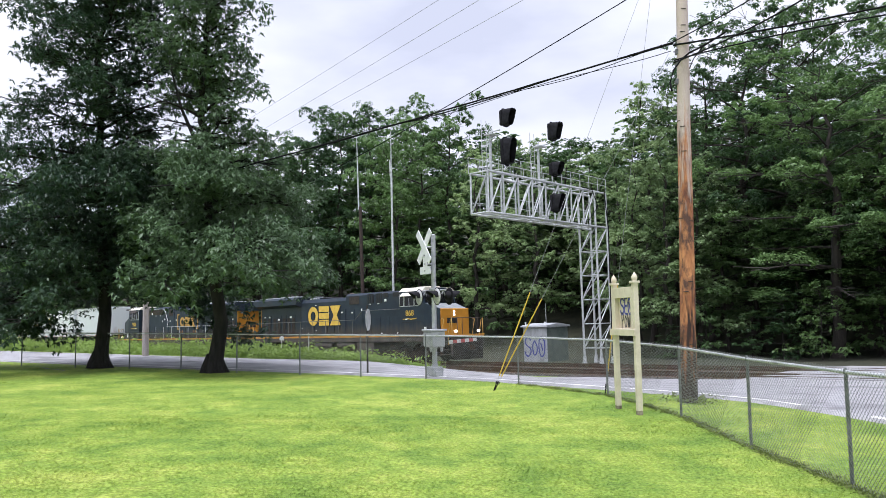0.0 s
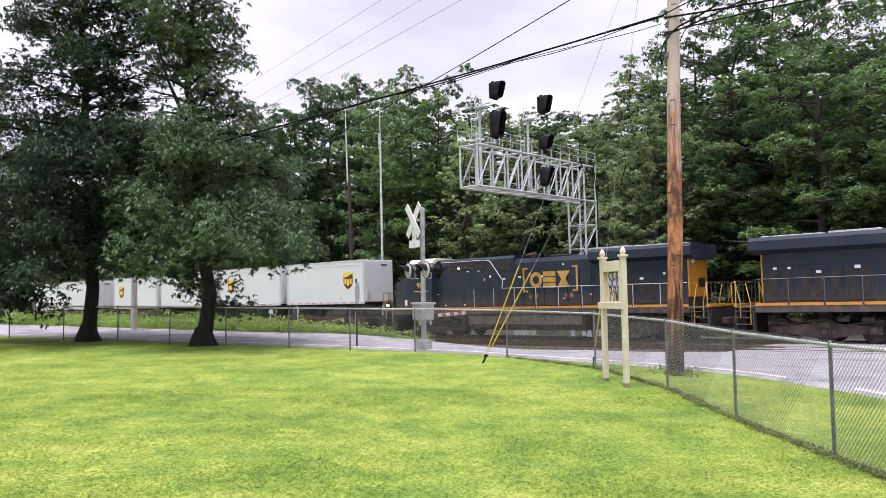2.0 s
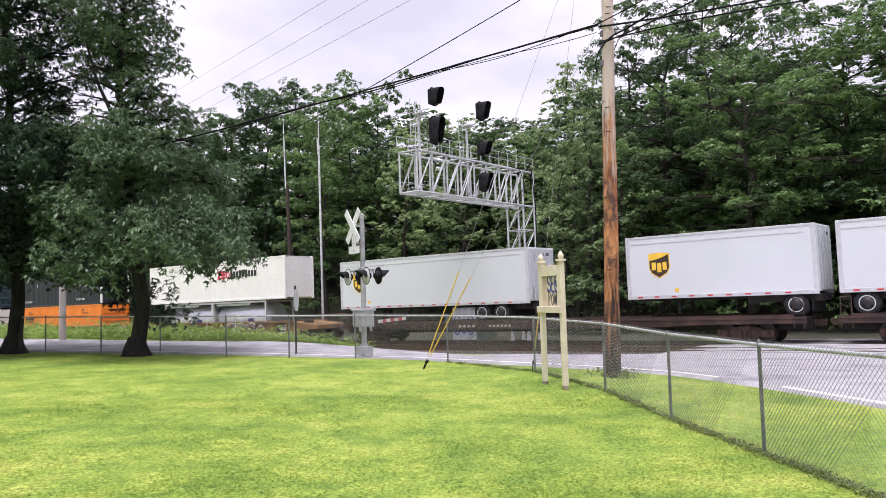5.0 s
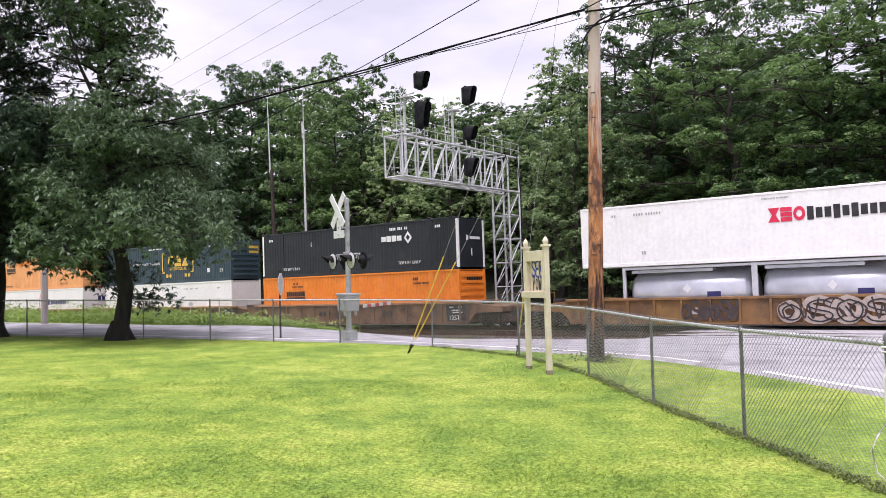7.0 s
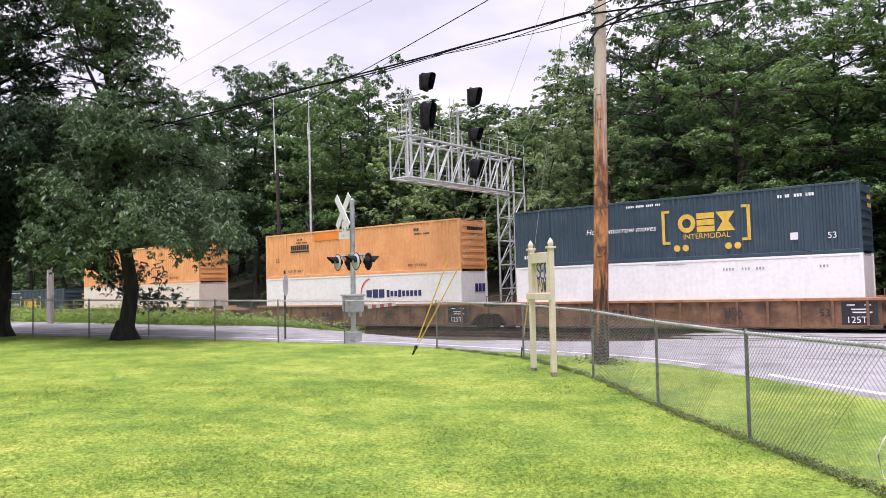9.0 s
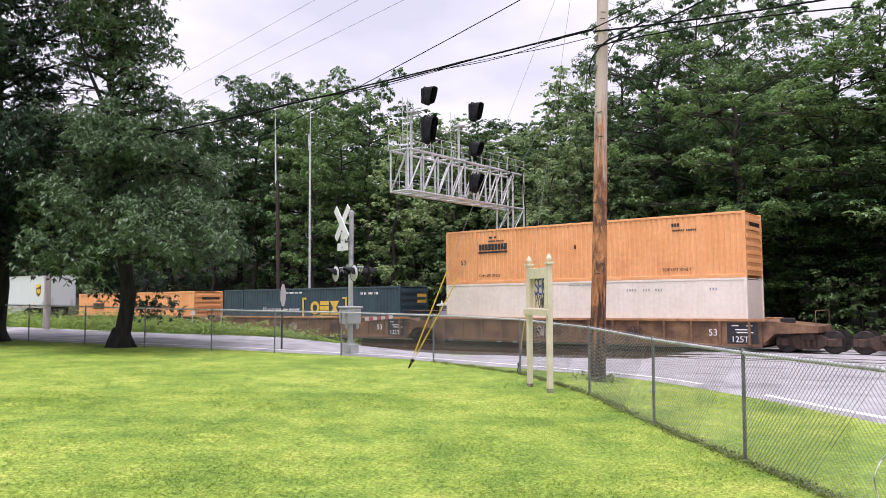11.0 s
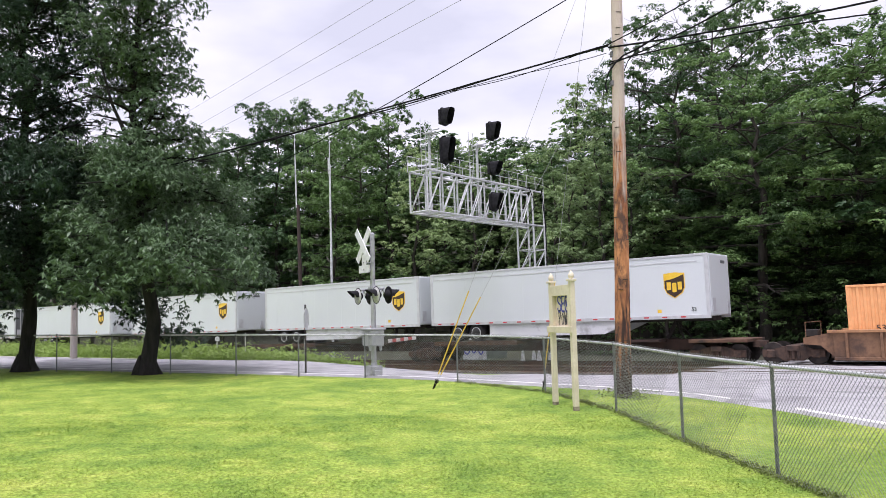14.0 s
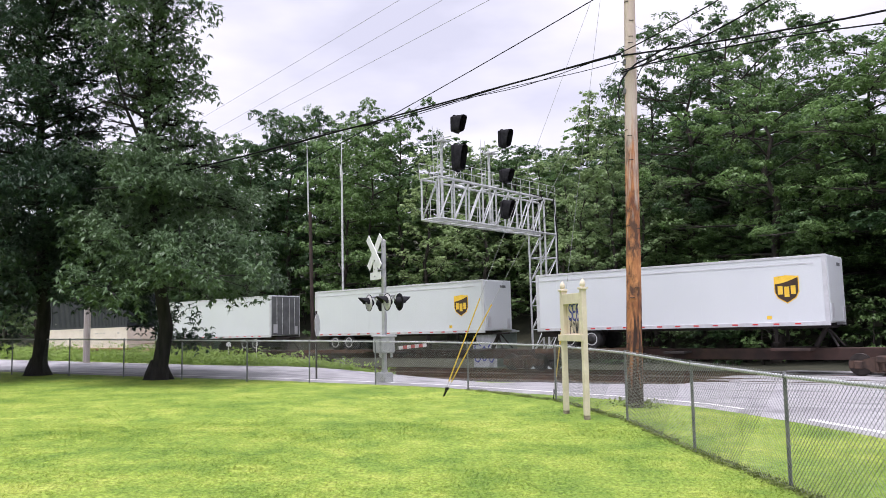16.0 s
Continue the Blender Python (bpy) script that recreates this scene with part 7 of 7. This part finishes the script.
# two sets of three coupled wells
SETS = (
    ((-170.3, container(BOX_ORANGE, "bright orange container riding low in a well car", logo=brand_slab(-4.95, 1.8, 0.95)), container(BOX_BLACK, "charcoal container with white corner posts stacked on top", posts=BOX_WHITE, logo=brand_diamond)),
     (-189.8, container(BOX_WHITE, "plain white container riding low in a well car", logo=plain_marks), container(BOX_NAVY, "dark teal container with yellow emblem stacked on top", logo=brand_brackets)),
     (-209.5, container(BOX_WHITE, "white container with navy emblem in a well car", logo=brand_navy), container(BOX_PALE_ORANGE, "faded orange container stacked on top", logo=brand_slab(-4.75, 1.95, 0.95)))),
    ((-233.1, container(BOX_CREAM, "cream container riding low in a well car", logo=plain_marks), container(BOX_PALE_ORANGE, "faded orange container stacked on a cream one", logo=brand_slab(-4.97, 1.95))),
     (-252.6, container(BOX_NAVY, "dark teal container with yellow emblem riding low alone", logo=brand_brackets), None),
     (-272.3, container(BOX_PALE_ORANGE, "faded orange container riding low alone in a well", logo=brand_slab(-4.9, 1.95, 0.95)), None)),
)
part("patched_panel", Mb().box(-3.4, -0.95, -1.302, -1.298, 2.28, 2.74), BOX_ORANGE, SETS[0][2][2], "brighter orange repainted patch")
for k, group in enumerate(SETS):
    for j, (u, low, top) in enumerate(group):
        stack(u, low, top)
        wc = well_car(WELL_BROWN, "rusty brown well car with ribbed sides and graffiti", 17.3, 1.15 if j else 2.2, "53", 2 * j + k + 6)
        bogie(wc, 9.85 if j else 10.4)
        if j == 2:
            bogie(wc, -10.3)
        rides(wc, u)
rides(container(BOX_CREAM, "cream container riding low behind the trailers", logo=plain_marks), -383.7, FLOOR)
rides(container(BOX_BLACK, "charcoal container stacked behind the trailers", logo=plain_marks), -383.7, FLOOR + 2.9)
wc = well_car(WELL_BROWN, "rusty brown well car at the end of the view", 17.3, 2.0, "53", 9)
bogie(wc, 10.3), bogie(wc, -10.3)
rides(wc, -383.7)


def shield(ob, x, z, h, y):
    """A plain brown shield with a gold head and rim."""
    w = h * 0.42

    def outline(k):
        return [(x - w * k, z + h * 0.46 * k), (x, z + h * 0.5 * k), (x + w * k, z + h * 0.46 * k), (x + w * k, z - h * 0.1 * k), (x + w * 0.75 * k, z - h * 0.3 * k), (x, z - h * 0.5 * k), (x - w * 0.75 * k, z - h * 0.3 * k), (x - w * k, z - h * 0.1 * k)]

    em = part("shield_emblem", Mb().prism(outline(1.0), y - 0.003, y, "y"), SHIELD_GOLD, ob, "gold-rimmed shield emblem")
    part("shield_field", Mb().prism(outline(0.92), y - 0.006, y - 0.003, "y"), SHIELD_BROWN, em, "dark brown shield field")
    sweep = [(x - w * 0.92 + 1.84 * w * f, z + h * (0.2 + 0.22 * f ** 1.6)) for f in np.linspace(1, 0, 9)]
    part("shield_head", Mb().prism([(x - w * 0.92, z + h * 0.42), (x, z + h * 0.46), (x + w * 0.92, z + h * 0.43)] + sweep, y - 0.009, y - 0.006, "y"), SHIELD_GOLD, em, "gold shield head")
    bars([(x - w * 0.52, z - h * 0.02, w * 0.4, h * 0.3), (x, z - h * 0.08, w * 0.4, h * 0.36), (x + w * 0.52, z - h * 0.02, w * 0.38, h * 0.3)], y - 0.006, SHIELD_GOLD, "emblem", em, "three gold blocks")


def trailer(length, label, nose=1, side_mark=None, axles=1, skirt=False, dark_end=False):
    """A van trailer on its wheels; nose = +1 when its front faces the engine."""
    ob = thing("van_trailer", label, "trailer", "trailers")
    L, W, z0, z1 = length / 2, 1.295, 0.93, 3.85
    body = part("body", Mb().box(-L, L, -W, W, z0 + 0.1, z1, b=0.02), VAN_WHITE, ob, "white van body")
    for sd in (-1, 1):
        part("top_rail", Mb().box(-L, L, sd * W - 0.02, sd * W + 0.02, z1 - 0.09, z1 + 0.012, b=0.006), VAN_FRAME, body)
        part("drip_rail", Mb().box(-L + 0.15, L - 0.5, sd * W - 0.012, sd * W + 0.012, z1 - 0.36, z1 - 0.31), VAN_FRAME, body)
        part("bottom_rail", Mb().box(-L, L, sd * W - 0.025, sd * W + 0.025, z0, z0 + 0.17, b=0.006), VAN_FRAME, body)
        tape, n = Mb(), int(length / 0.9)
        for i in range(n):
            x = -L + 0.5 + i * (length - 1) / n
            tape.box(x, x + 0.24, sd * (W + 0.028) - 0.004, sd * (W + 0.028) + 0.004, z0 + 0.06, z0 + 0.12)
        part("reflective_tape", tape, RED_BAND, body, "red reflective tape")["kind"] = "stuff"
        seam = Mb()
        for i in range(1, int(length / 1.25)):
            seam.box(-L + i * 1.25 - 0.012, -L + i * 1.25 + 0.012, sd * W - 0.004, sd * W + 0.004, z0 + 0.17, z1 - 0.1)
        part("panel_seam", seam, VAN_WHITE, body)
        for e in (-1, 1):
            part("corner_post", Mb().box(e * (L - 0.09) - 0.09, e * (L - 0.09) + 0.09, sd * W - 0.022, sd * W + 0.022, z0 + 0.1, z1 - 0.02, b=0.006), VAN_FRAME, body)
    # the end that faces forward shows to the lawn
    end = Mb().box(L, L + 0.03, -W + 0.06, W - 0.06, z0 + 0.15, z1 - 0.06, b=0.008)
    ew = part("front_wall" if nose > 0 else "rear_door", end, VAN_GREY if dark_end else VAN_WHITE, body, "dark grey end" if dark_end else "")
    part("end_plate", Mb().box(L + 0.03, L + 0.05, -W + 0.2, -W + 0.55, z0 + 0.3, z0 + 0.9), VAN_FRAME, ew)
    part("service_box", Mb().box(L + 0.03, L + 0.06, W - 0.5, W - 0.25, z0 + 0.2, z0 + 0.75), VAN_FRAME, ew)
    if nose < 0 or dark_end:
        rod = Mb()
        for y in (-0.8, -0.3, 0.3, 0.8):
            rod.tube((L + 0.05, y, z0 + 0.2), (L + 0.05, y, z1 - 0.15), 0.02, 0.02, 6)
        part("lock_rod", rod, GALV, ew)
    part("end_print", Mb().box(L + 0.032, L + 0.038, 0.2, 0.75, z1 - 0.42, z1 - 0.28), VAN_GREY, ew)
    part("chassis", Mb().box(-L + 0.2, L - 0.2, -0.55, 0.55, z0 - 0.12, z0 + 0.1).box(-L if nose > 0 else L - 3.0, -L + 3.0 if nose > 0 else L, -0.9, 0.9, z0 - 0.3, z0), UNDER, ob)
    for k in range(axles):
        x = -nose * (L - 0.95 - 1.25 * k - (0.9 if axles > 1 else 0))
        for sd in (-1, 1):
            w = part("wheel", Mb().path([(x, sd * 0.7, 0.5), (x, sd * 0.72, 0.5), (x, sd * 1.2, 0.5), (x, sd * 1.24, 0.5)], [0.44, 0.5, 0.5, 0.42], 22), TYRE, ob)
            rim = part("rim", Mb().path([(x, sd * 1.2, 0.5), (x, sd * 1.252, 0.5)], [0.33, 0.31], 22), VAN_FRAME, w, "pale wheel rim")
            part("hub", Mb().path([(x, sd * 1.2, 0.5), (x, sd * 1.256, 0.5), (x, sd * 1.29, 0.5)], [0.275, 0.27, 0.1], 18), RIM, rim)
        part("mud_flap", Mb().box(x - nose * 0.62 - 0.01, x - nose * 0.62 + 0.01, -1.2, 1.2, 0.2, z0), TYRE, ob)
    x = nose * (L - 2.3)
    for sd in (-1, 1):
        part("landing_leg", Mb().box(x - 0.06, x + 0.06, sd * 0.8 - 0.06, sd * 0.8 + 0.06, 0.25, z0).box(x - 0.14, x + 0.14, sd * 0.8 - 0.14, sd * 0.8 + 0.14, 0.22, 0.26), UNDER, ob)
        part("leg_brace", Mb().tube((x, sd * 0.8, 0.4), (x - 0.7, sd * 0.4, z0), 0.03, 0.03, 6), UNDER, ob)
        if skirt:
            part("side_skirt", Mb().prism([(-L + 4.0, z0), (L - 3.8, z0), (L - 5.3, 0.3), (-L + 4.0, 0.25)] if nose > 0 else [(-L + 3.8, z0), (L - 4.0, z0), (L - 4.0, 0.25), (-L + 5.3, 0.3)], sd * 1.2 - 0.02, sd * 1.2 + 0.02, "y"), SKIRT, ob, "white side skirt")
    if length > 15.5:
        lettering("53", 0.17, INK_BLACK, ob, pose(nose * (L - 0.75), -W - 0.024, z0 + 0.42, 90, 0, 0))
    if side_mark is not None:
        shield(ob, side_mark * (L - 1.62), 2.47, 1.2, -W - 0.004)
        part("small_sticker", Mb().box(nose * (L - 2.4) - 0.1, nose * (L - 2.4) + 0.1, -W - 0.006, -W, z0 + 0.3, z0 + 0.45), SHIELD_GOLD, ob)
    return ob


DECK = 1.12
PUP = "short white parcel trailer with a brown shield on a flat car"
LONG = "long white parcel trailer with brown shield on a spine car"
for u, ln, lab, nose, em, ax, sk in ((-82.2, 8.4, PUP, 1, 1, 1, False), (-91.3, 8.2, PUP, -1, -1, 1, False), (-100.7, 8.6, PUP, 1, 1, 1, False), (-109.95, 8.4, PUP, -1, -1, 1, False),
                                     (-126.5, 13.8, "white parcel trailer with brown shield on a flat car", -1, -1, 2, False),
                                     (-293.95, 16.15, LONG, 1, 1, 2, True), (-309.9, 14.0, LONG, 1, 1, 2, True), (-327.2, 14.1, LONG, 1, 1, 2, False), (-344.6, 13.9, LONG, 1, 1, 2, False)):
    rides(trailer(ln, lab, nose, em, ax, sk), u, DECK)
rides(trailer(14.8, "plain white trailer with a dark grey end", -1, None, 2, False, True), -363.6, DECK)


def hitch(ob, x):
    part("hitch", Mb().path([(x - 0.5, 0, 1.15), (x, 0, 2.0)], [0.12, 0.1], 8).tube((x + 0.5, -0.5, 1.15), (x, -0.1, 1.95), 0.05, 0.05, 6).tube((x + 0.5, 0.5, 1.15), (x, 0.1, 1.95), 0.05, 0.05, 6).box(x - 0.35, x + 0.35, -0.5, 0.5, 1.95, 2.02), UNDER, ob, "dark steel trailer hitch")


def flat_car(length, label, hitches):
    ob = thing("flat_car", label, "freight car", "flat cars")
    h = length / 2
    part("deck", Mb().box(-h, h, -1.4, 1.4, 1.02, DECK, b=0.01), FLAT_RED, ob)
    for sd in (-1, 1):
        part("side_sill", Mb().prism([(-h, 1.02), (h, 1.02), (h, 0.84), (h - 4.5, 0.82), (h - 6.5, 0.74), (-h + 6.5, 0.74), (-h + 4.5, 0.82), (-h, 0.84)], sd * 1.33 - 0.05, sd * 1.33 + 0.05, "y"), FLAT_RED, ob)
        part("guide_rail", Mb().box(-h + 0.5, h - 0.5, sd * 1.32 - 0.04, sd * 1.32 + 0.04, DECK, DECK + 0.1), FLAT_RED, ob)
    part("centre_sill", Mb().box(-h, h, -0.35, 0.35, 0.55, 1.02), UNDER, ob)
    for x in hitches:
        hitch(ob, x)
    for e in (-1, 1):
        bogie(ob, e * (h - 2.6), 2, 1.7, 0.42)
        part("coupler", Mb().box(min(e * h, e * (h + 0.5)), max(e * h, e * (h + 0.5)), -0.15, 0.15, 0.7, 0.98), RUSTY, ob)
        part("end_ladder", Mb().tube((e * (h - 0.1), -1.35, 0.6), (e * (h - 0.1), -1.35, 1.9), 0.02, 0.02, 5).tube((e * (h - 0.5), -1.35, 0.6), (e * (h - 0.5), -1.35, 1.9), 0.02, 0.02, 5).tube((e * (h - 0.1), -1.35, 1.9), (e * (h - 0.5), -1.35, 1.9), 0.02, 0.02, 5), RUSTY, ob)
        part("brake_wheel", Mb().path([(e * (h - 0.3) + 0.25 * math.cos(t), -1.1, 1.75 + 0.25 * math.sin(t)) for t in np.linspace(0, 6.3, 15)], 0.02, 5), RUSTY, ob)
    bars([(-h * 0.3 + 0.3 * i, 0.91, 0.2, 0.14) for i in range(4)] + [(-h * 0.3 + 2.0 + 0.25 * i, 0.91, 0.16, 0.13) for i in range(6)], -1.385, GRAF_PALE, "small_print", ob)
    return ob


rides(flat_car(27.4, "rusty red flat car carrying short trailers", (10.5, -3.0, 1.6)), -91.4)
rides(flat_car(27.4, "rusty red flat car carrying white trailers", (7.2, -10.8)), -120.0)


def spine_car(length, label, hitch_x, front):
    ob = thing("spine_car", label, "freight car", "spine cars")
    h = length / 2
    part("spine", Mb().box(-h, h, -0.4, 0.4, 0.6, 1.1, b=0.02), FLAT_RED, ob)
    part("wheel_platform", Mb().box(-h + 1.0, -h + 6.6, -1.38, 1.38, 1.0, DECK, b=0.01).box(-h + 1.0, -h + 6.6, -1.38, -1.3, 0.95, 1.16).box(-h + 1.0, -h + 6.6, 1.3, 1.38, 0.95, 1.16), RUST_DARK, ob, "rusty wheel platform")
    part("leg_platform", Mb().box(h - 4.2, h - 2.6, -1.3, 1.3, 1.0, DECK, b=0.01), FLAT_RED, ob)
    hitch(ob, hitch_x)
    bogie(ob, h, 2, 1.78, 0.44)
    if front:
        part("end_platform", Mb().box(h - 1.2, h + 1.4, -1.3, 1.3, 0.95, 1.1, b=0.02), RUST_DARK, ob, "dark rusty end platform")
        part("coupler", Mb().box(h + 1.3, h + 1.9, -0.15, 0.15, 0.7, 0.98), RUSTY, ob)
    for sd in (-1, 1):
        part("outrigger", Mb().box(-0.5, 0.5, min(0, sd * 1.3), max(0, sd * 1.3), 0.9, 1.0), UNDER, ob)
    return ob


for k, (u, ln) in enumerate(((-294.3, 17.0), (-310.6, 15.6), (-326.9, 17.0), (-344.5, 18.2), (-363.2, 19.2))):
    rides(spine_car(ln, "rusty spine car carrying a trailer", ln / 2 - 2.2, k == 0), u)
bogie(MOVING[-1][0], -9.6, 2, 1.78, 0.44)

# ---- grass, weeds and small growth ----
WEED_DULL = foliage("dull_weed_leaves", (0.08, 0.115, 0.03), (0.2, 0.25, 0.065), 0.25)
gen = np.random.default_rng(91)


def blades(n, depth0, depth1, h0, h1, wide, power=1.0):
    """Mown blades over the lawn within the camera's reach."""
    d = depth0 + (depth1 - depth0) * gen.random(n) ** power
    b = gen.uniform(-0.78, 0.66, n)
    x, y = b * d, d
    p, s = to_ps(x, y)
    keep = p < road_near(s) - 0.12
    x, y = x[keep], y[keep]
    m = len(x)
    tuft = 0.55 + 0.45 * np.sin(x * 1.9 + 1.3 * np.sin(y * 1.1)) * np.sin(y * 1.5 + x * 0.4) + gen.uniform(-0.25, 0.35, m)
    h = np.clip(h0 + (h1 - h0) * tuft, h0 * 0.6, h1 * 1.2)
    a = gen.uniform(0, 2 * math.pi, m)
    w = wide * gen.uniform(0.6, 1.3, m)
    lean = gen.normal(0, 1.7, (m, 2)) * h[:, None]
    z = ground_z(x, y)
    q = np.zeros((m, 4, 3))
    for k, (sx, up) in enumerate(((-1, 0), (1, 0), (0.3, 1), (-0.3, 1))):
        q[:, k, 0] = x + sx * w * np.cos(a) / 2 + lean[:, 0] * up
        q[:, k, 1] = y + sx * w * np.sin(a) / 2 + lean[:, 1] * up
        q[:, k, 2] = z + h * up - 0.004
    return q


grass = new("grass", quads_mesh("grass", np.concatenate([blades(100000, 5.5, 14, 0.01, 0.026, 0.009, 1.2), blades(70000, 12, 31, 0.01, 0.027, 0.016)]), GRASS_BLADE))
tagged(grass, "short mown green grass blades covering the lawn", "grass", kind="stuff")


def growth(n, along, h0, h1, leaf, name, label, material):
    """Rank leafy growth: stems of leaves about places that along() gives."""
    x, y, z, hh = along(n)
    m = 34
    up = gen.random((n, m)) ** 0.8
    sp = np.minimum(0.16, 0.03 + 0.6 * hh[:, None]) + 0.25 * hh[:, None] * (1 - 0.5 * up)
    cx = x[:, None] + gen.normal(0, 1, (n, m)) * sp * 0.7
    cy = y[:, None] + gen.normal(0, 1, (n, m)) * sp * 0.7
    cz = z[:, None] + up * hh[:, None]
    tips = np.stack([cx, cy, cz], -1).reshape(-1, 3)
    nrm = gen.normal(0, 0.6, tips.shape) + np.array([0, 0, 0.7])
    nrm /= np.linalg.norm(nrm, axis=1)[:, None]
    a = np.cross(nrm, gen.normal(0, 1, tips.shape))
    a /= np.linalg.norm(a, axis=1)[:, None]
    b = np.cross(nrm, a)
    L = leaf * gen.uniform(0.6, 1.4, len(tips))[:, None]
    q = np.stack([tips - a * L / 2, tips + b * L * 0.24, tips + a * L / 2, tips - b * L * 0.24], 1)
    return tagged(new(name, quads_mesh(name, q, material)), label, "weeds", kind="stuff")


def verge(n):
    s = -25.5 - 85 * gen.random(n) ** 1.4
    near, far = road_far(s) + 0.3, np.minimum(road_far(s) + 4.5, 28.6)
    p = near + (far - near) * gen.random(n)
    x, y = to_xy(p, s)
    clump = 0.5 + 0.5 * np.sin(s * 0.9) * np.sin(s * 0.37 + 1)
    return x, y, ground_z(x, y), 0.26 + 0.65 * clump * gen.random(n) + 0.35 * (gen.random(n) > 0.93)


growth(2700, verge, 0.3, 1.0, 0.14, "roadside_weeds", "rank green weeds between road and railway", WEED_LEAF)


def fence_foot(n):
    i = gen.integers(2, 8, n)
    f = gen.random(n)
    pts = np.array(FENCE)
    q = pts[i] + (pts[i + 1] - pts[i]) * f[:, None] + gen.normal(0, 0.025, (n, 2))
    return q[:, 0], q[:, 1], ground_z(q[:, 0], q[:, 1]), 0.02 + 0.05 * gen.random(n)


growth(300, fence_foot, 0.03, 0.1, 0.034, "fence_weeds", "untrimmed grass along the foot of the fence", WEED_DULL)


def pole_foot(n):
    a, r = gen.uniform(0, 6.28, n), gen.uniform(0.15, 0.5, n)
    x, y = POLE[0] + r * np.cos(a), POLE[1] + r * np.sin(a)
    return x, y, ground_z(x, y), 0.08 + 0.12 * gen.random(n)


growth(10, pole_foot, 0.05, 0.2, 0.06, "pole_weeds", "untrimmed grass round the foot of the pole", WEED_DULL)

# white cord hanging from the big fence post
ROPE = surface("white_cord", (0.62, 0.62, 0.6), (0.75, 0.75, 0.73), 12, 0.8)
x, y = 4.27, 5.95
z = gz(x, y)
mb = Mb()
pts = [(0, -0.05, 1.18), (-0.05, -0.06, 1.1), (-0.08, -0.05, 0.95), (-0.07, -0.04, 0.75), (-0.06, -0.03, 0.6), (-0.14, -0.02, 0.5), (-0.2, -0.02, 0.38), (-0.16, -0.02, 0.2), (-0.05, -0.03, 0.1), (0.02, -0.03, 0.12), (0.0, -0.03, 0.3), (0.0, -0.04, 0.45), (0.03, -0.04, 0.5)]
mb.path(pts, 0.009, 6)
mb.path([(0.045 * math.cos(t), 0.045 * math.sin(t), 1.14 + 0.006 * t) for t in np.linspace(0, 15, 40)], 0.009, 5)
tagged(part("cord", mb, ROPE, m=pose(x, y, z)), "loose white cord looped round the fence post", "cord")


def travelled(t):
    """Metres that the train has run since the start."""
    return 19.7 * t - 0.0125 * t * t


def motions():
    for ob, u, z, turn in MOVING:
        walk(ob, [(t, TRACK @ pose(u + travelled(t), 0, z, 0, 0, turn)) for t in range(17)])


motions()
